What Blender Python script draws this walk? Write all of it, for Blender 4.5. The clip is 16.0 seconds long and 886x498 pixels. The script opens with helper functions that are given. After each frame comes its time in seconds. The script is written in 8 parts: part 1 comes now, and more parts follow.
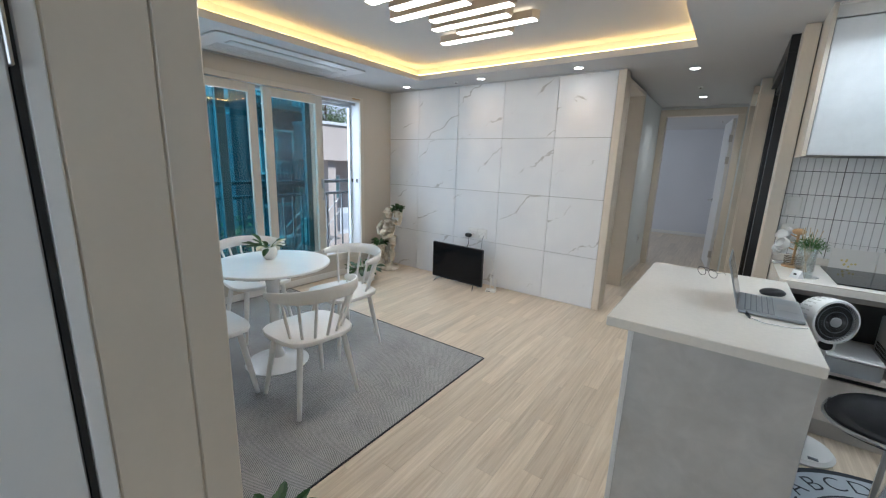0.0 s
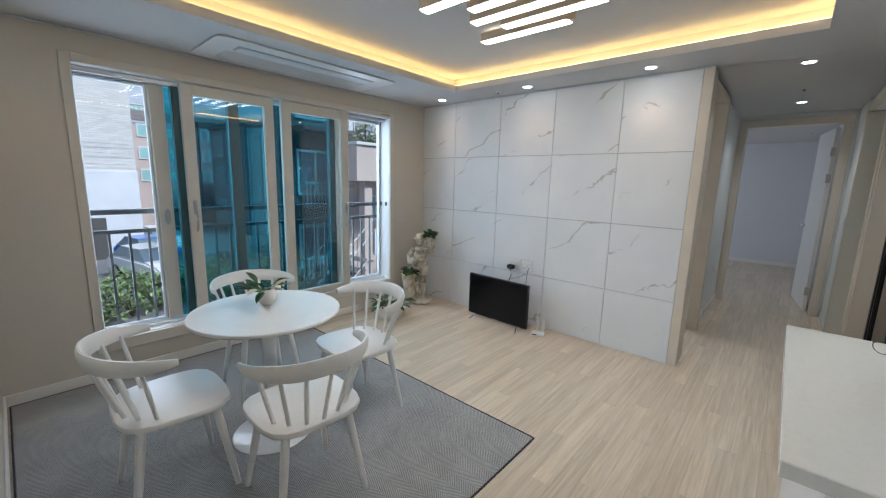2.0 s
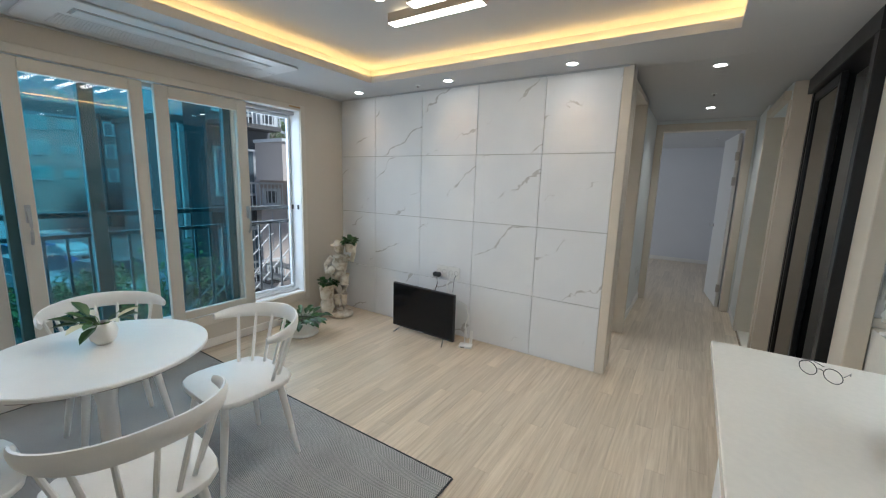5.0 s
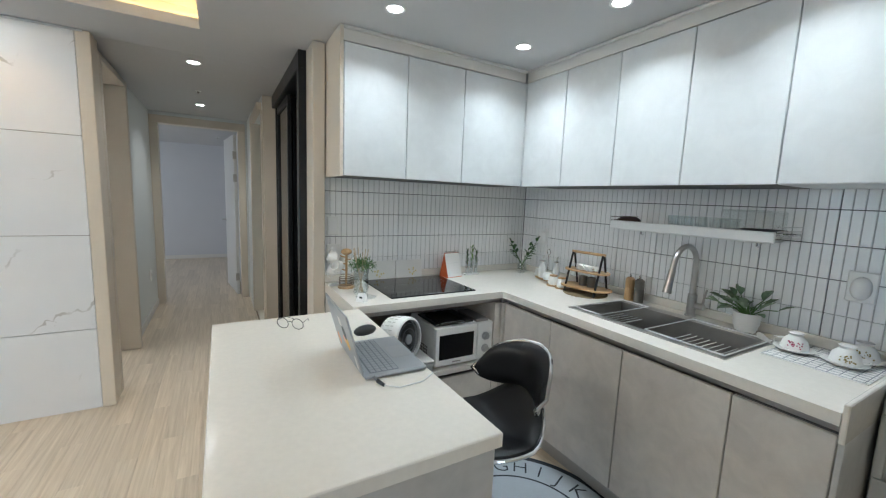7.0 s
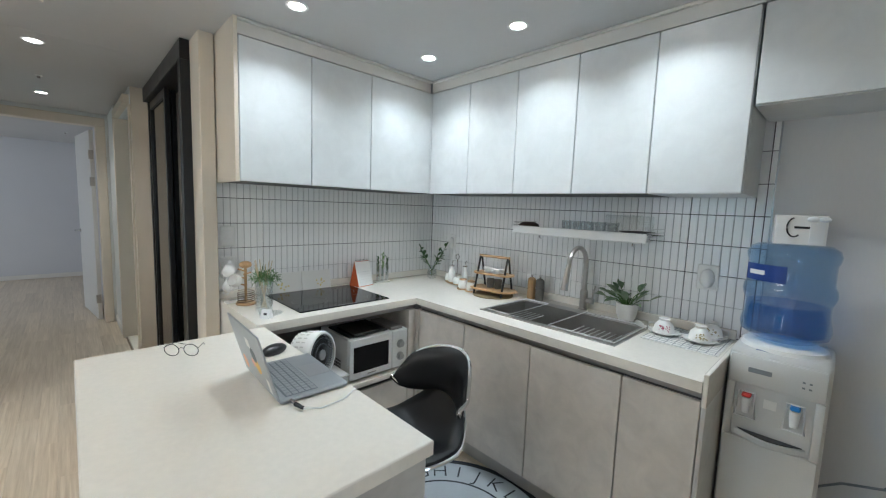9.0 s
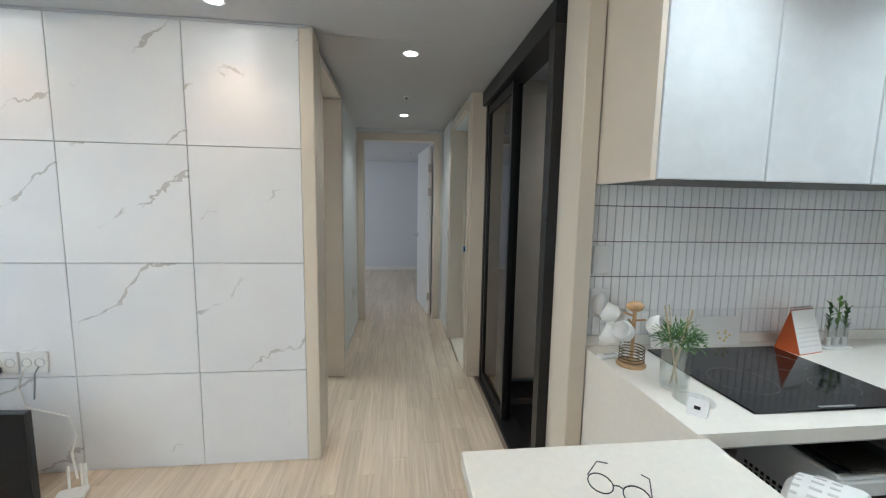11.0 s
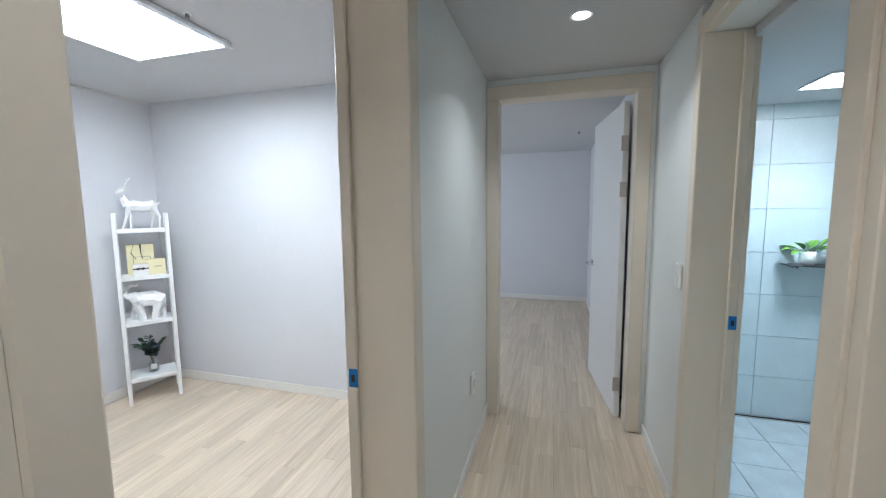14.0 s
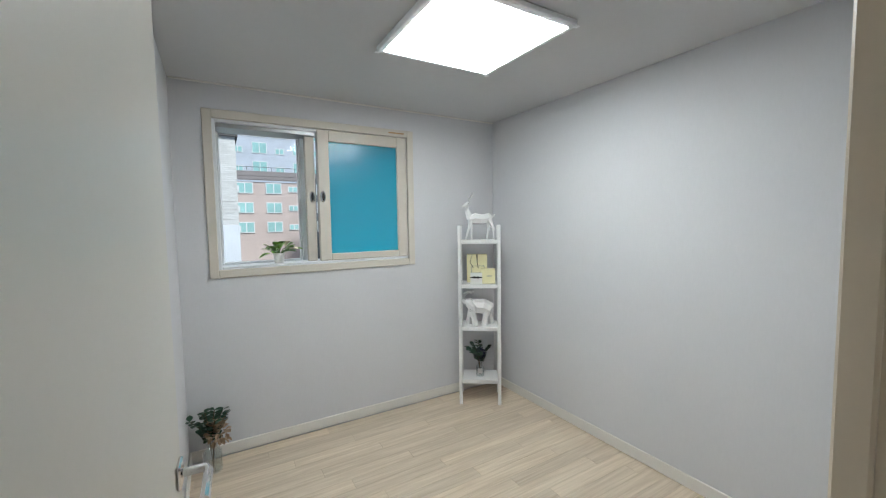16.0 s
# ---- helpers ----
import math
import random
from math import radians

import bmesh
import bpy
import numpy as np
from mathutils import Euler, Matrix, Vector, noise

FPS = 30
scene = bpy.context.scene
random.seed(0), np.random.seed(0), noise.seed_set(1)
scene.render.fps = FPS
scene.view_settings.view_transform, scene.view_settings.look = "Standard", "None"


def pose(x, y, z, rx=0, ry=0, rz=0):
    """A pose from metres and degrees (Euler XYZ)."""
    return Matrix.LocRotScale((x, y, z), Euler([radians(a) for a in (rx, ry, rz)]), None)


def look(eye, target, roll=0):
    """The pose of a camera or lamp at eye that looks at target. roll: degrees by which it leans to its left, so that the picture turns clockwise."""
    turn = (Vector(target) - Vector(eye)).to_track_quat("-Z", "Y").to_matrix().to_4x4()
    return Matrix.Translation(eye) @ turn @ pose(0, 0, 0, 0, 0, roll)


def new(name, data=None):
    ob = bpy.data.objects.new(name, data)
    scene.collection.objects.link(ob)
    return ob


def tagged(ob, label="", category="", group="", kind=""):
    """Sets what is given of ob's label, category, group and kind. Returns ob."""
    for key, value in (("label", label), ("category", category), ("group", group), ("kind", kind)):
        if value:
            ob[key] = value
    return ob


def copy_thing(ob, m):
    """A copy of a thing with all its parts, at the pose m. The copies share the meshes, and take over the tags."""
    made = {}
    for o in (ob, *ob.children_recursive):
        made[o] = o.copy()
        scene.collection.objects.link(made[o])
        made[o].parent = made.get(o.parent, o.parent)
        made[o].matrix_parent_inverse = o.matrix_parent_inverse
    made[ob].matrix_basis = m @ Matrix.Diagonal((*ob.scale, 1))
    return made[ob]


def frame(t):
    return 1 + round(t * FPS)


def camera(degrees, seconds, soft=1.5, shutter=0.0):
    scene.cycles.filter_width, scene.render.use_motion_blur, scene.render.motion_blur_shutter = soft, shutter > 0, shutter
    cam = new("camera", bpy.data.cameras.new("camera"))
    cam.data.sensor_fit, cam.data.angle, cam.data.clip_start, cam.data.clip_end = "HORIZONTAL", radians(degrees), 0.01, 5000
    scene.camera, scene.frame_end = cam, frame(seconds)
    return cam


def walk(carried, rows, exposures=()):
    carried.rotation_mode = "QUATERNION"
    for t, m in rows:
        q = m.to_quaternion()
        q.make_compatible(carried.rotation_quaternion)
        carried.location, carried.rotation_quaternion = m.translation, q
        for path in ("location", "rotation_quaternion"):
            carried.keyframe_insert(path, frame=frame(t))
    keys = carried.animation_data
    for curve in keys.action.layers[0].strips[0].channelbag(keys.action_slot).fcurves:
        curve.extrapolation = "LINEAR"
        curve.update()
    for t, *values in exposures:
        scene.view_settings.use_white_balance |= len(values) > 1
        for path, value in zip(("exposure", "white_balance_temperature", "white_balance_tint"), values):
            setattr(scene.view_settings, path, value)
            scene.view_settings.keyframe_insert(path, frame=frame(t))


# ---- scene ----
cam = camera(97.4, 16.0, soft=1.2)
PATH = [
    (0, (0.279, 0.202, 1.437), (-0.862, 1.787, 1.006), 1.9),
    (0.5, (0.228, 0.297, 1.441), (-0.815, 1.961, 1.06), 2.0),
    (1, (0.149, 0.468, 1.458), (-0.898, 2.134, 1.101), 1.8),
    (1.5, (0.039, 0.608, 1.458), (-1.128, 2.193, 1.109), 1.6),
    (2, (-0.098, 0.699, 1.453), (-1.401, 2.177, 1.111), 1.5),
    (2.5, (-0.172, 0.755, 1.434), (-1.649, 2.063, 1.105), 1.4),
    (3, (-0.196, 0.834, 1.449), (-1.828, 1.942, 1.119), 0.9),
    (3.2, (-0.199, 0.87, 1.448), (-1.871, 1.919, 1.121), 0.9),
    (5.3, (-0.149, 1.099, 1.465), (-0.917, 2.917, 1.137), 1.7),
    (5.5, (-0.143, 1.106, 1.465), (-0.669, 3.008, 1.14), 1.6),
    (6, (-0.082, 1.109, 1.46), (0.001, 3.083, 1.153), 1.9),
    (6.5, (-0.036, 1.098, 1.45), (0.571, 2.982, 1.167), 2.3),
    (7, (0.007, 1.077, 1.442), (0.995, 2.798, 1.184), 2.3),
    (7.5, (0.028, 1.058, 1.449), (1.31, 2.574, 1.21), 2.3),
    (8, (0.028, 1.061, 1.458), (1.458, 2.44, 1.233), 2.4),
    (8.5, (0.008, 1.073, 1.458), (1.453, 2.44, 1.249), 2.4),
    (9, (-0.031, 1.115, 1.447), (1.352, 2.545, 1.238), 2.1),
    (9.5, (-0.107, 1.229, 1.434), (0.834, 2.979, 1.214), 1.8),
    (10, (-0.147, 1.457, 1.455), (0.277, 3.398, 1.226), 1.4),
    (10.2, (-0.158, 1.569, 1.459), (0.129, 3.535, 1.229), 1.3),
    (12.5, (-0.217, 3.246, 1.455), (-0.061, 5.226, 1.224), 0.7),
    (13, (-0.199, 3.61, 1.463), (-0.158, 5.597, 1.236), 0.3),
    (13.5, (-0.229, 3.949, 1.471), (-0.315, 5.935, 1.245), 0.2),
    (14, (-0.247, 4.228, 1.493), (-0.795, 6.139, 1.281), -0.6),
    (14.2, (-0.291, 4.313, 1.515), (-1.057, 6.147, 1.295), -0.8),
    (14.5, (-0.376, 4.405, 1.513), (-1.433, 6.091, 1.313), -0.6),
    (15, (-0.525, 4.534, 1.505), (-1.957, 5.921, 1.349), -0.7),
    (15.5, (-0.662, 4.572, 1.506), (-2.28, 5.74, 1.365), -0.9),
    (16, (-0.705, 4.6, 1.5), (-2.426, 5.611, 1.365), -0.9),
]
EXPOSURES = [(0.0, 0.15, 5700, 8), (1.5, 0.02, 5700, 8), (3.2, -0.12, 5700, 8), (6.0, 0.08, 5900, 6), (8.0, 0.35, 5900, 6), (10.2, 0.2, 5900, 6), (12.4, 0.8, 5500, 6), (13.0, 0.9, 5350, 7), (13.5, 0.85, 5300, 6), (14.0, 0.8, 5600, 7), (14.5, 0.65, 5800, 6), (15.3, 0.22, 6050, 4), (16.0, 0.14, 6050, 4)]
walk(cam, [(t, look(eye, target, roll)) for t, eye, target, roll in PATH],
     exposures=EXPOSURES)

# ---- sky, sun and lamps ----
world = bpy.data.worlds.new("sky")
scene.world = world
world.use_nodes = True
wn = world.node_tree
sky = wn.nodes.new("ShaderNodeTexSky")
sky.sky_type = 'NISHITA'
sky.sun_disc = False
sky.sun_elevation, sky.sun_rotation = radians(48), radians(250)
sky.air_density, sky.dust_density = 1.0, 3.0
wn.links.new(sky.outputs[0], wn.nodes["Background"].inputs[0])
wn.nodes["Background"].inputs[1].default_value = 0.15

sun = new("sun", bpy.data.lights.new("sun", 'SUN'))
sun.data.energy, sun.data.angle, sun.data.color = 5.0, radians(12), (1.0, 0.95, 0.88)
sun.matrix_world = look((30, 14, 40), (0, 0, 0))


def lamp(name, loc, target, size, watts, colour, shape='DISK', size_y=None, spread=115):
    d = bpy.data.lights.new(name, 'AREA')
    d.energy, d.color, d.shape, d.size = watts, colour, shape, size
    if size_y:
        d.size_y = size_y
    if shape == 'DISK':
        d.spread = radians(spread)
    ob = new(name, d)
    ob.matrix_world = look(loc, target)
    return ob


COOL = (0.93, 0.975, 0.985)
H = 2.33
DOWNLIGHTS = [  # x, y, watts, colour
    (-3.10, 4.03, 0.44, (1.0, 0.58, 0.28)), (-2.05, 4.03, 0.44, (1.0, 0.58, 0.28)), (-1.01, 4.03, 0.44, (1.0, 0.58, 0.28)),
    (-3.10, 0.79, 0.42, (1.0, 0.66, 0.38)),
    (-0.13, 4.51, 2.0, (1.0, 0.96, 0.9)), (-0.15, 6.145, 2.9, (1.0, 0.96, 0.9)),
    # entry downlight is unseen, added to brighten the shoe cabinets
    (1.05, 4.35, 0.95, (1.0, 0.93, 0.82)),
    # the fourth kitchen downlight is unseen, assumed to continue the row
    (0.76, 2.94, 2.7, COOL), (1.56, 2.94, 2.7, COOL), (1.57, 2.31, 2.7, COOL), (1.57, 1.68, 2.7, COOL)]
for dx, dy, dw, dc in DOWNLIGHTS:
    lamp("downlight_lamp", (dx, dy, H - 0.012), (dx, dy, 0), 0.07, dw, dc, spread=105 if dw < 0.5 else 124)
lamp("bathroom_lamp", (1.24, 6.9, 2.14), (1.24, 6.9, 0), 0.25, 6, (0.82, 0.95, 1.0))
# fill lamp in the far room; the window round the corner is assumed, unseen
lamp("far_room_daylight", (-3.2, 8.7, 1.5), (0, 8.9, 1.0), 1.5, 20, (0.90, 0.95, 1.0), 'RECTANGLE', 1.2)
# daylight through the balcony window
lamp("window_daylight", (-3.95, 2.38, 1.3), (0, 2.38, 0.9), 2.6, 49, (0.80, 0.90, 1.0), 'RECTANGLE', 1.8)
# fill lamp added behind the starting doorway, standing for daylight from an unseen room
lamp("back_room_daylight", (-0.2, -1.2, 1.35), (-0.2, 1.0, 1.0), 1.4, 14, (0.84, 0.93, 1.0), 'RECTANGLE', 1.2)

# ---- materials ----
class Nodes:
    """Short hand for a node tree."""
    def __init__(self, name):
        self.m = bpy.data.materials.new(name)
        self.m.use_nodes = True
        self.t = self.m.node_tree
        self.b = self.t.nodes["Principled BSDF"]
        self.out = self.t.nodes["Material Output"]
        self.coord = self.t.nodes.new("ShaderNodeTexCoord").outputs["Object"]

    def n(self, kind, **ins):
        node = self.t.nodes.new(kind)
        for k, v in ins.items():
            self.put(node, k.replace("_", " "), v)
        return node

    def put(self, node, key, v):
        s = node.inputs[key]
        if hasattr(v, "is_output"):
            self.t.links.new(v, s)
        else:
            s.default_value = v

    def noise(self, scale, detail=4.0, rough=0.5, vec=None, dist=0.0):
        return self.n("ShaderNodeTexNoise", Scale=scale, Detail=detail, Roughness=rough, Distortion=dist,
                      Vector=vec or self.coord).outputs["Fac"]

    def stretch(self, sx, sy, sz, vec=None):
        return self.n("ShaderNodeMapping", Scale=(sx, sy, sz), Vector=vec or self.coord).outputs[0]

    def shift(self, amount=20.0):
        """Coordinates moved by a random step for each object."""
        r = self.math('FRACT', self.math('ADD', self.n("ShaderNodeObjectInfo").outputs["Random"], self.n("ShaderNodeNewGeometry").outputs["Random Per Island"]))
        c = self.n("ShaderNodeCombineXYZ")
        self.t.links.new(self.math('MULTIPLY', r, amount), c.inputs[0])
        self.t.links.new(self.math('MULTIPLY', r, amount * 1.7), c.inputs[1])
        self.t.links.new(self.math('MULTIPLY', r, amount * 2.3), c.inputs[2])
        a = self.t.nodes.new("ShaderNodeVectorMath")
        self.t.links.new(self.coord, a.inputs[0])
        self.t.links.new(c.outputs[0], a.inputs[1])
        self.coord = a.outputs[0]
        return r

    def math(self, op, a, b=0.0):
        node = self.t.nodes.new("ShaderNodeMath")
        node.operation = op
        for i, v in enumerate((a, b)):
            if hasattr(v, "is_output"):
                self.t.links.new(v, node.inputs[i])
            else:
                node.inputs[i].default_value = v
        return node.outputs[0]

    def ramp(self, fac, *stops):
        node = self.t.nodes.new("ShaderNodeValToRGB")
        e = node.color_ramp.elements
        while len(e) < len(stops):
            e.new(0.5)
        for el, (p, c) in zip(e, stops):
            el.position = p
            el.color = (*c, 1) if len(c) == 3 else c
        self.t.links.new(fac, node.inputs[0])
        return node.outputs[0]

    def mix(self, fac, a, b, mode='MIX'):
        node = self.t.nodes.new("ShaderNodeMix")
        node.data_type, node.blend_type = 'RGBA', mode
        for key, v in ((0, fac), (6, a), (7, b)):
            if hasattr(v, "is_output"):
                self.t.links.new(v, node.inputs[key])
            else:
                node.inputs[key].default_value = v if key == 0 else (*v, 1)
        return node.outputs[2]

    def bump(self, h, strength, dist=0.002):
        node = self.n("ShaderNodeBump", Strength=strength, Distance=dist, Height=h)
        self.t.links.new(node.outputs[0], self.b.inputs["Normal"])

    def set(self, **kw):
        for k, v in kw.items():
            self.put(self.b, k.replace("_", " "), v)
        return self.m


def plain(name, c, rough=0.5, metal=0.0, vary=0.06, scale=8.0, bump=0.0, bscale=200.0, rv=0.16, **kw):
    """Paint, plastic or metal with slight unevenness at two scales."""
    k = Nodes(name)
    f = k.math('ADD', k.math('MULTIPLY', k.noise(scale, 3), 0.7), k.math('MULTIPLY', k.noise(scale * 14, 2), 0.3))
    lo, hi = [x * (1 - vary) for x in c], [min(1, x * (1 + vary)) for x in c]
    k.set(Base_Color=k.ramp(f, (0.3, lo), (0.7, hi)), Metallic=metal,
          Roughness=k.math('ADD', k.math('MULTIPLY', f, rv), max(0.0, rough - rv / 2)))
    if bump:
        k.bump(k.noise(bscale, 2), bump)
    return k.set(**kw)


def emit(name, c, strength):
    k = Nodes(name)
    return k.set(Base_Color=(0.9, 0.9, 0.9, 1), Emission_Color=(*c, 1), Emission_Strength=strength)


def wallpaper(name, c, rough=0.75):
    """Embossed wallpaper with a fine vertical weave."""
    k = Nodes(name)
    big, fine = k.noise(0.9, 3), k.noise(120, 3, vec=k.stretch(1, 1, 0.25))
    col = k.mix(0.06, k.ramp(big, (0.3, [x * 0.96 for x in c]), (0.7, [min(1, x * 1.03) for x in c])),
                k.ramp(fine, (0.3, [x * 0.8 for x in c]), (0.7, [min(1, x * 1.15) for x in c])))
    k.bump(fine, 0.12, 0.001)
    return k.set(Base_Color=col, Roughness=rough)


def glass(name, tint, gloss_rough=0.0, frosted=0.0, base=0.05):
    """A pane: tinted see-through with a mirror sheen."""
    k = Nodes(name)
    tr = k.n("ShaderNodeBsdfTransparent", Color=(*tint, 1))
    if frosted:
        tl = k.n("ShaderNodeBsdfTranslucent", Color=(*tint, 1))
        mx0 = k.t.nodes.new("ShaderNodeMixShader")
        mx0.inputs[0].default_value = frosted
        k.t.links.new(tr.outputs[0], mx0.inputs[1])
        k.t.links.new(tl.outputs[0], mx0.inputs[2])
        tr = mx0
    gl = k.n("ShaderNodeBsdfGlossy", Roughness=gloss_rough, Color=(1, 1, 1, 1))
    lw = k.n("ShaderNodeLayerWeight", Blend=0.5)
    sheen = k.math('ADD', k.math('MULTIPLY', k.math('POWER', lw.outputs["Facing"], 4.0), 0.8), base)
    mx = k.t.nodes.new("ShaderNodeMixShader")
    k.t.links.new(sheen, mx.inputs[0])
    k.t.links.new(tr.outputs[0], mx.inputs[1])
    k.t.links.new(gl.outputs[0], mx.inputs[2])
    k.t.links.new(mx.outputs[0], k.out.inputs[0])
    return k.m


def wood(name, dark, light, rough=0.45, grain=(40, 3, 40), shift=True):
    k = Nodes(name)
    r = k.shift() if shift else None
    g = k.noise(1.0, 6, 0.6, vec=k.stretch(*grain), dist=1.2)
    f = k.noise(1.0, 4, 0.6, vec=k.stretch(grain[0] * 2.6, grain[1] * 1.7, grain[2] * 2.6))
    col = k.mix(0.4, k.ramp(g, (0.3, dark), (0.68, light)), k.ramp(f, (0.35, dark), (0.65, light)))
    if r is not None:
        col = k.mix(1.0, col, k.ramp(r, (0.0, (0.88, 0.87, 0.86)), (1.0, (1.06, 1.05, 1.04))), 'MULTIPLY')
    k.bump(f, 0.06, 0.001)
    return k.set(Base_Color=col, Roughness=k.math('ADD', k.math('MULTIPLY', g, 0.18), rough - 0.09))


def marble():
    """White porcelain tile with thin broken grey-brown veins, each tile a fresh cut."""
    k = Nodes("marble_tile")
    k.shift(9.0)
    sep = k.n("ShaderNodeSeparateXYZ", Vector=k.coord)
    up = k.math('SUBTRACT', k.math('MULTIPLY', sep.outputs[2], 1.9), k.math('MULTIPLY', sep.outputs[0], 1.15))
    bend = k.math('MULTIPLY', k.noise(2.6, 6, 0.55, dist=0.4), 0.95)
    d = k.math('FRACT', k.math('ADD', up, bend))
    line = k.math('ABSOLUTE', k.math('SUBTRACT', d, 0.5))
    gate = k.noise(3.4, 2, 0.5)
    width = k.math('MULTIPLY', k.ramp(gate, (0.45, (0.3, 0.3, 0.3)), (0.72, (1, 1, 1))), 0.042)
    vein = k.math('LESS_THAN', line, k.math('MULTIPLY', width, k.noise(22, 3)))
    gated = k.math('MULTIPLY', vein, k.ramp(gate, (0.47, (0, 0, 0)), (0.55, (0.68, 0.68, 0.68))))
    soft = k.ramp(k.noise(2.0, 3), (0.3, (0.74, 0.75, 0.77)), (0.7, (0.81, 0.815, 0.82)))
    return k.set(Base_Color=k.mix(gated, soft, (0.40, 0.38, 0.36)), Roughness=0.34)


def cabinet_board(name, c, vary=0.15):
    """Laminate printed like trowelled plaster."""
    k = Nodes(name)
    k.shift()
    a, b = k.noise(3.0, 5, 0.6), k.noise(11.0, 4, 0.6, dist=0.6)
    f = k.math('ADD', k.math('MULTIPLY', a, 0.55), k.math('MULTIPLY', b, 0.45))
    k.bump(k.noise(90, 3), 0.08, 0.001)
    return k.set(Base_Color=k.ramp(f, (0.36, [x * (1 - vary) for x in c]), (0.62, [min(1, x * 1.06) for x in c])), Roughness=0.42)


def rug_weave():
    """Flat weave in bands of dark slanted stitches that turn at each band."""
    k = Nodes("rug_weave")
    sep = k.n("ShaderNodeSeparateXYZ", Vector=k.coord)
    tri = k.math('PINGPONG', sep.outputs[1], 0.065)
    wob = k.math('MULTIPLY', k.noise(9, 3), 0.002)
    along = k.math('ADD', k.math('ADD', sep.outputs[0], k.math('MULTIPLY', tri, 0.8)), wob)
    stitch = k.math('ADD', k.math('MULTIPLY', k.math('SINE', k.math('MULTIPLY', along, 560.0)), 0.5), 0.5)
    thread = k.math('ADD', k.math('MULTIPLY', k.math('SINE', k.math('MULTIPLY', sep.outputs[1], 1450.0)), 0.5), 0.5)
    patch, fine = k.noise(5, 5, 0.65), k.noise(300, 2)
    f = k.math('ADD', k.math('ADD', k.math('MULTIPLY', stitch, 0.55), k.math('MULTIPLY', thread, 0.15)), k.math('MULTIPLY', fine, 0.3))
    col = k.mix(0.3, k.ramp(f, (0.24, (0.095, 0.095, 0.098)), (0.60, (0.47, 0.46, 0.445))),
                k.ramp(patch, (0.3, (0.20, 0.202, 0.205)), (0.7, (0.47, 0.46, 0.44))))
    k.bump(f, 0.6, 0.004)
    return k.set(Base_Color=col, Roughness=0.95)


def brick_wall(name, c1, c2, mortar, scale=1.0, bw=0.4, bh=0.12):
    k = Nodes(name)
    sep = k.n("ShaderNodeSeparateXYZ", Vector=k.coord)
    comb = k.t.nodes.new("ShaderNodeCombineXYZ")
    k.t.links.new(k.math('ADD', sep.outputs[0], sep.outputs[1]), comb.inputs[0])
    k.t.links.new(sep.outputs[2], comb.inputs[1])
    bt = k.n("ShaderNodeTexBrick", Color1=(*c1, 1), Color2=(*c2, 1), Mortar=(*mortar, 1), Scale=scale, Vector=comb.outputs[0])
    bt.inputs["Brick Width"].default_value, bt.inputs["Row Height"].default_value = bw, bh
    bt.inputs["Mortar Size"].default_value = 0.012
    st = k.noise(0.5, 4)
    return k.set(Base_Color=k.mix(0.35, bt.outputs["Color"], k.ramp(st, (0.3, c1), (0.7, c2))), Roughness=0.85)


def stain(name, c, rough=0.85, scale=0.7):
    k = Nodes(name)
    f = k.math('ADD', k.math('MULTIPLY', k.noise(scale, 5), 0.6), k.math('MULTIPLY', k.noise(scale * 30, 3), 0.4))
    return k.set(Base_Color=k.ramp(f, (0.3, [x * 0.85 for x in c]), (0.7, [min(1, x * 1.12) for x in c])), Roughness=rough)


def leafy(name, dark, light):
    k = Nodes(name)
    r = k.n("ShaderNodeNewGeometry").outputs["Random Per Island"]
    f = k.noise(60, 2)
    col = k.mix(0.3, k.ramp(r, (0.0, dark), (1.0, light)), k.ramp(f, (0.3, dark), (0.7, light)))
    return k.set(Base_Color=col, Roughness=0.42, Subsurface_Weight=0.0)


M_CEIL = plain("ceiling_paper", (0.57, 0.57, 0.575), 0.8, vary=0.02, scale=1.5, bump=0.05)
M_BEIGE = wallpaper("beige_wallpaper", (0.59, 0.54, 0.465))
M_GREY = wallpaper("grey_wallpaper", (0.70, 0.685, 0.67))
M_HALL = wallpaper("hall_wallpaper", (0.74, 0.755, 0.735), 0.42)
M_LILAC = wallpaper("pale_lilac_wallpaper", (0.65, 0.65, 0.67))
M_TRIM = plain("cream_film_trim", (0.685, 0.61, 0.505), 0.40, rv=0.04, vary=0.025, scale=5)
M_BOARD = plain("baseboard_white", (0.76, 0.735, 0.69), 0.4, vary=0.03)
M_WHITE = plain("white_paint", (0.80, 0.80, 0.79), 0.35, vary=0.02)
M_CHAIR = plain("white_lacquer", (0.82, 0.81, 0.79), 0.32, vary=0.03)
M_PLASTIC = plain("white_plastic", (0.80, 0.80, 0.78), 0.38, vary=0.02)
M_GLOSSW = plain("glossy_white_base", (0.82, 0.82, 0.82), 0.10, vary=0.01)
M_MARBLE = marble()
M_GROUT = plain("tile_grout", (0.30, 0.285, 0.27), 0.9)
M_DGROUT = plain("dark_grout", (0.07, 0.07, 0.075), 0.9)
M_TILE = plain("kitchen_tile", (0.88, 0.88, 0.875), 0.16, vary=0.02, bump=0.03, bscale=25)
M_PLANK = wood("pale_oak_plank", (0.53, 0.425, 0.305), (0.78, 0.675, 0.535), 0.32, (30, 1.4, 30))
M_SUBFLOOR = plain("subfloor", (0.30, 0.24, 0.18), 0.8)
M_UPPER = cabinet_board("upper_cabinet_board", (0.67, 0.69, 0.695), 0.05)
M_LOWER = cabinet_board("lower_cabinet_board", (0.70, 0.65, 0.595))
M_COUNTER = plain("cream_worktop", (0.83, 0.79, 0.715), 0.14, vary=0.03, scale=60)
M_ISLE = cabinet_board("island_panel", (0.56, 0.55, 0.53))
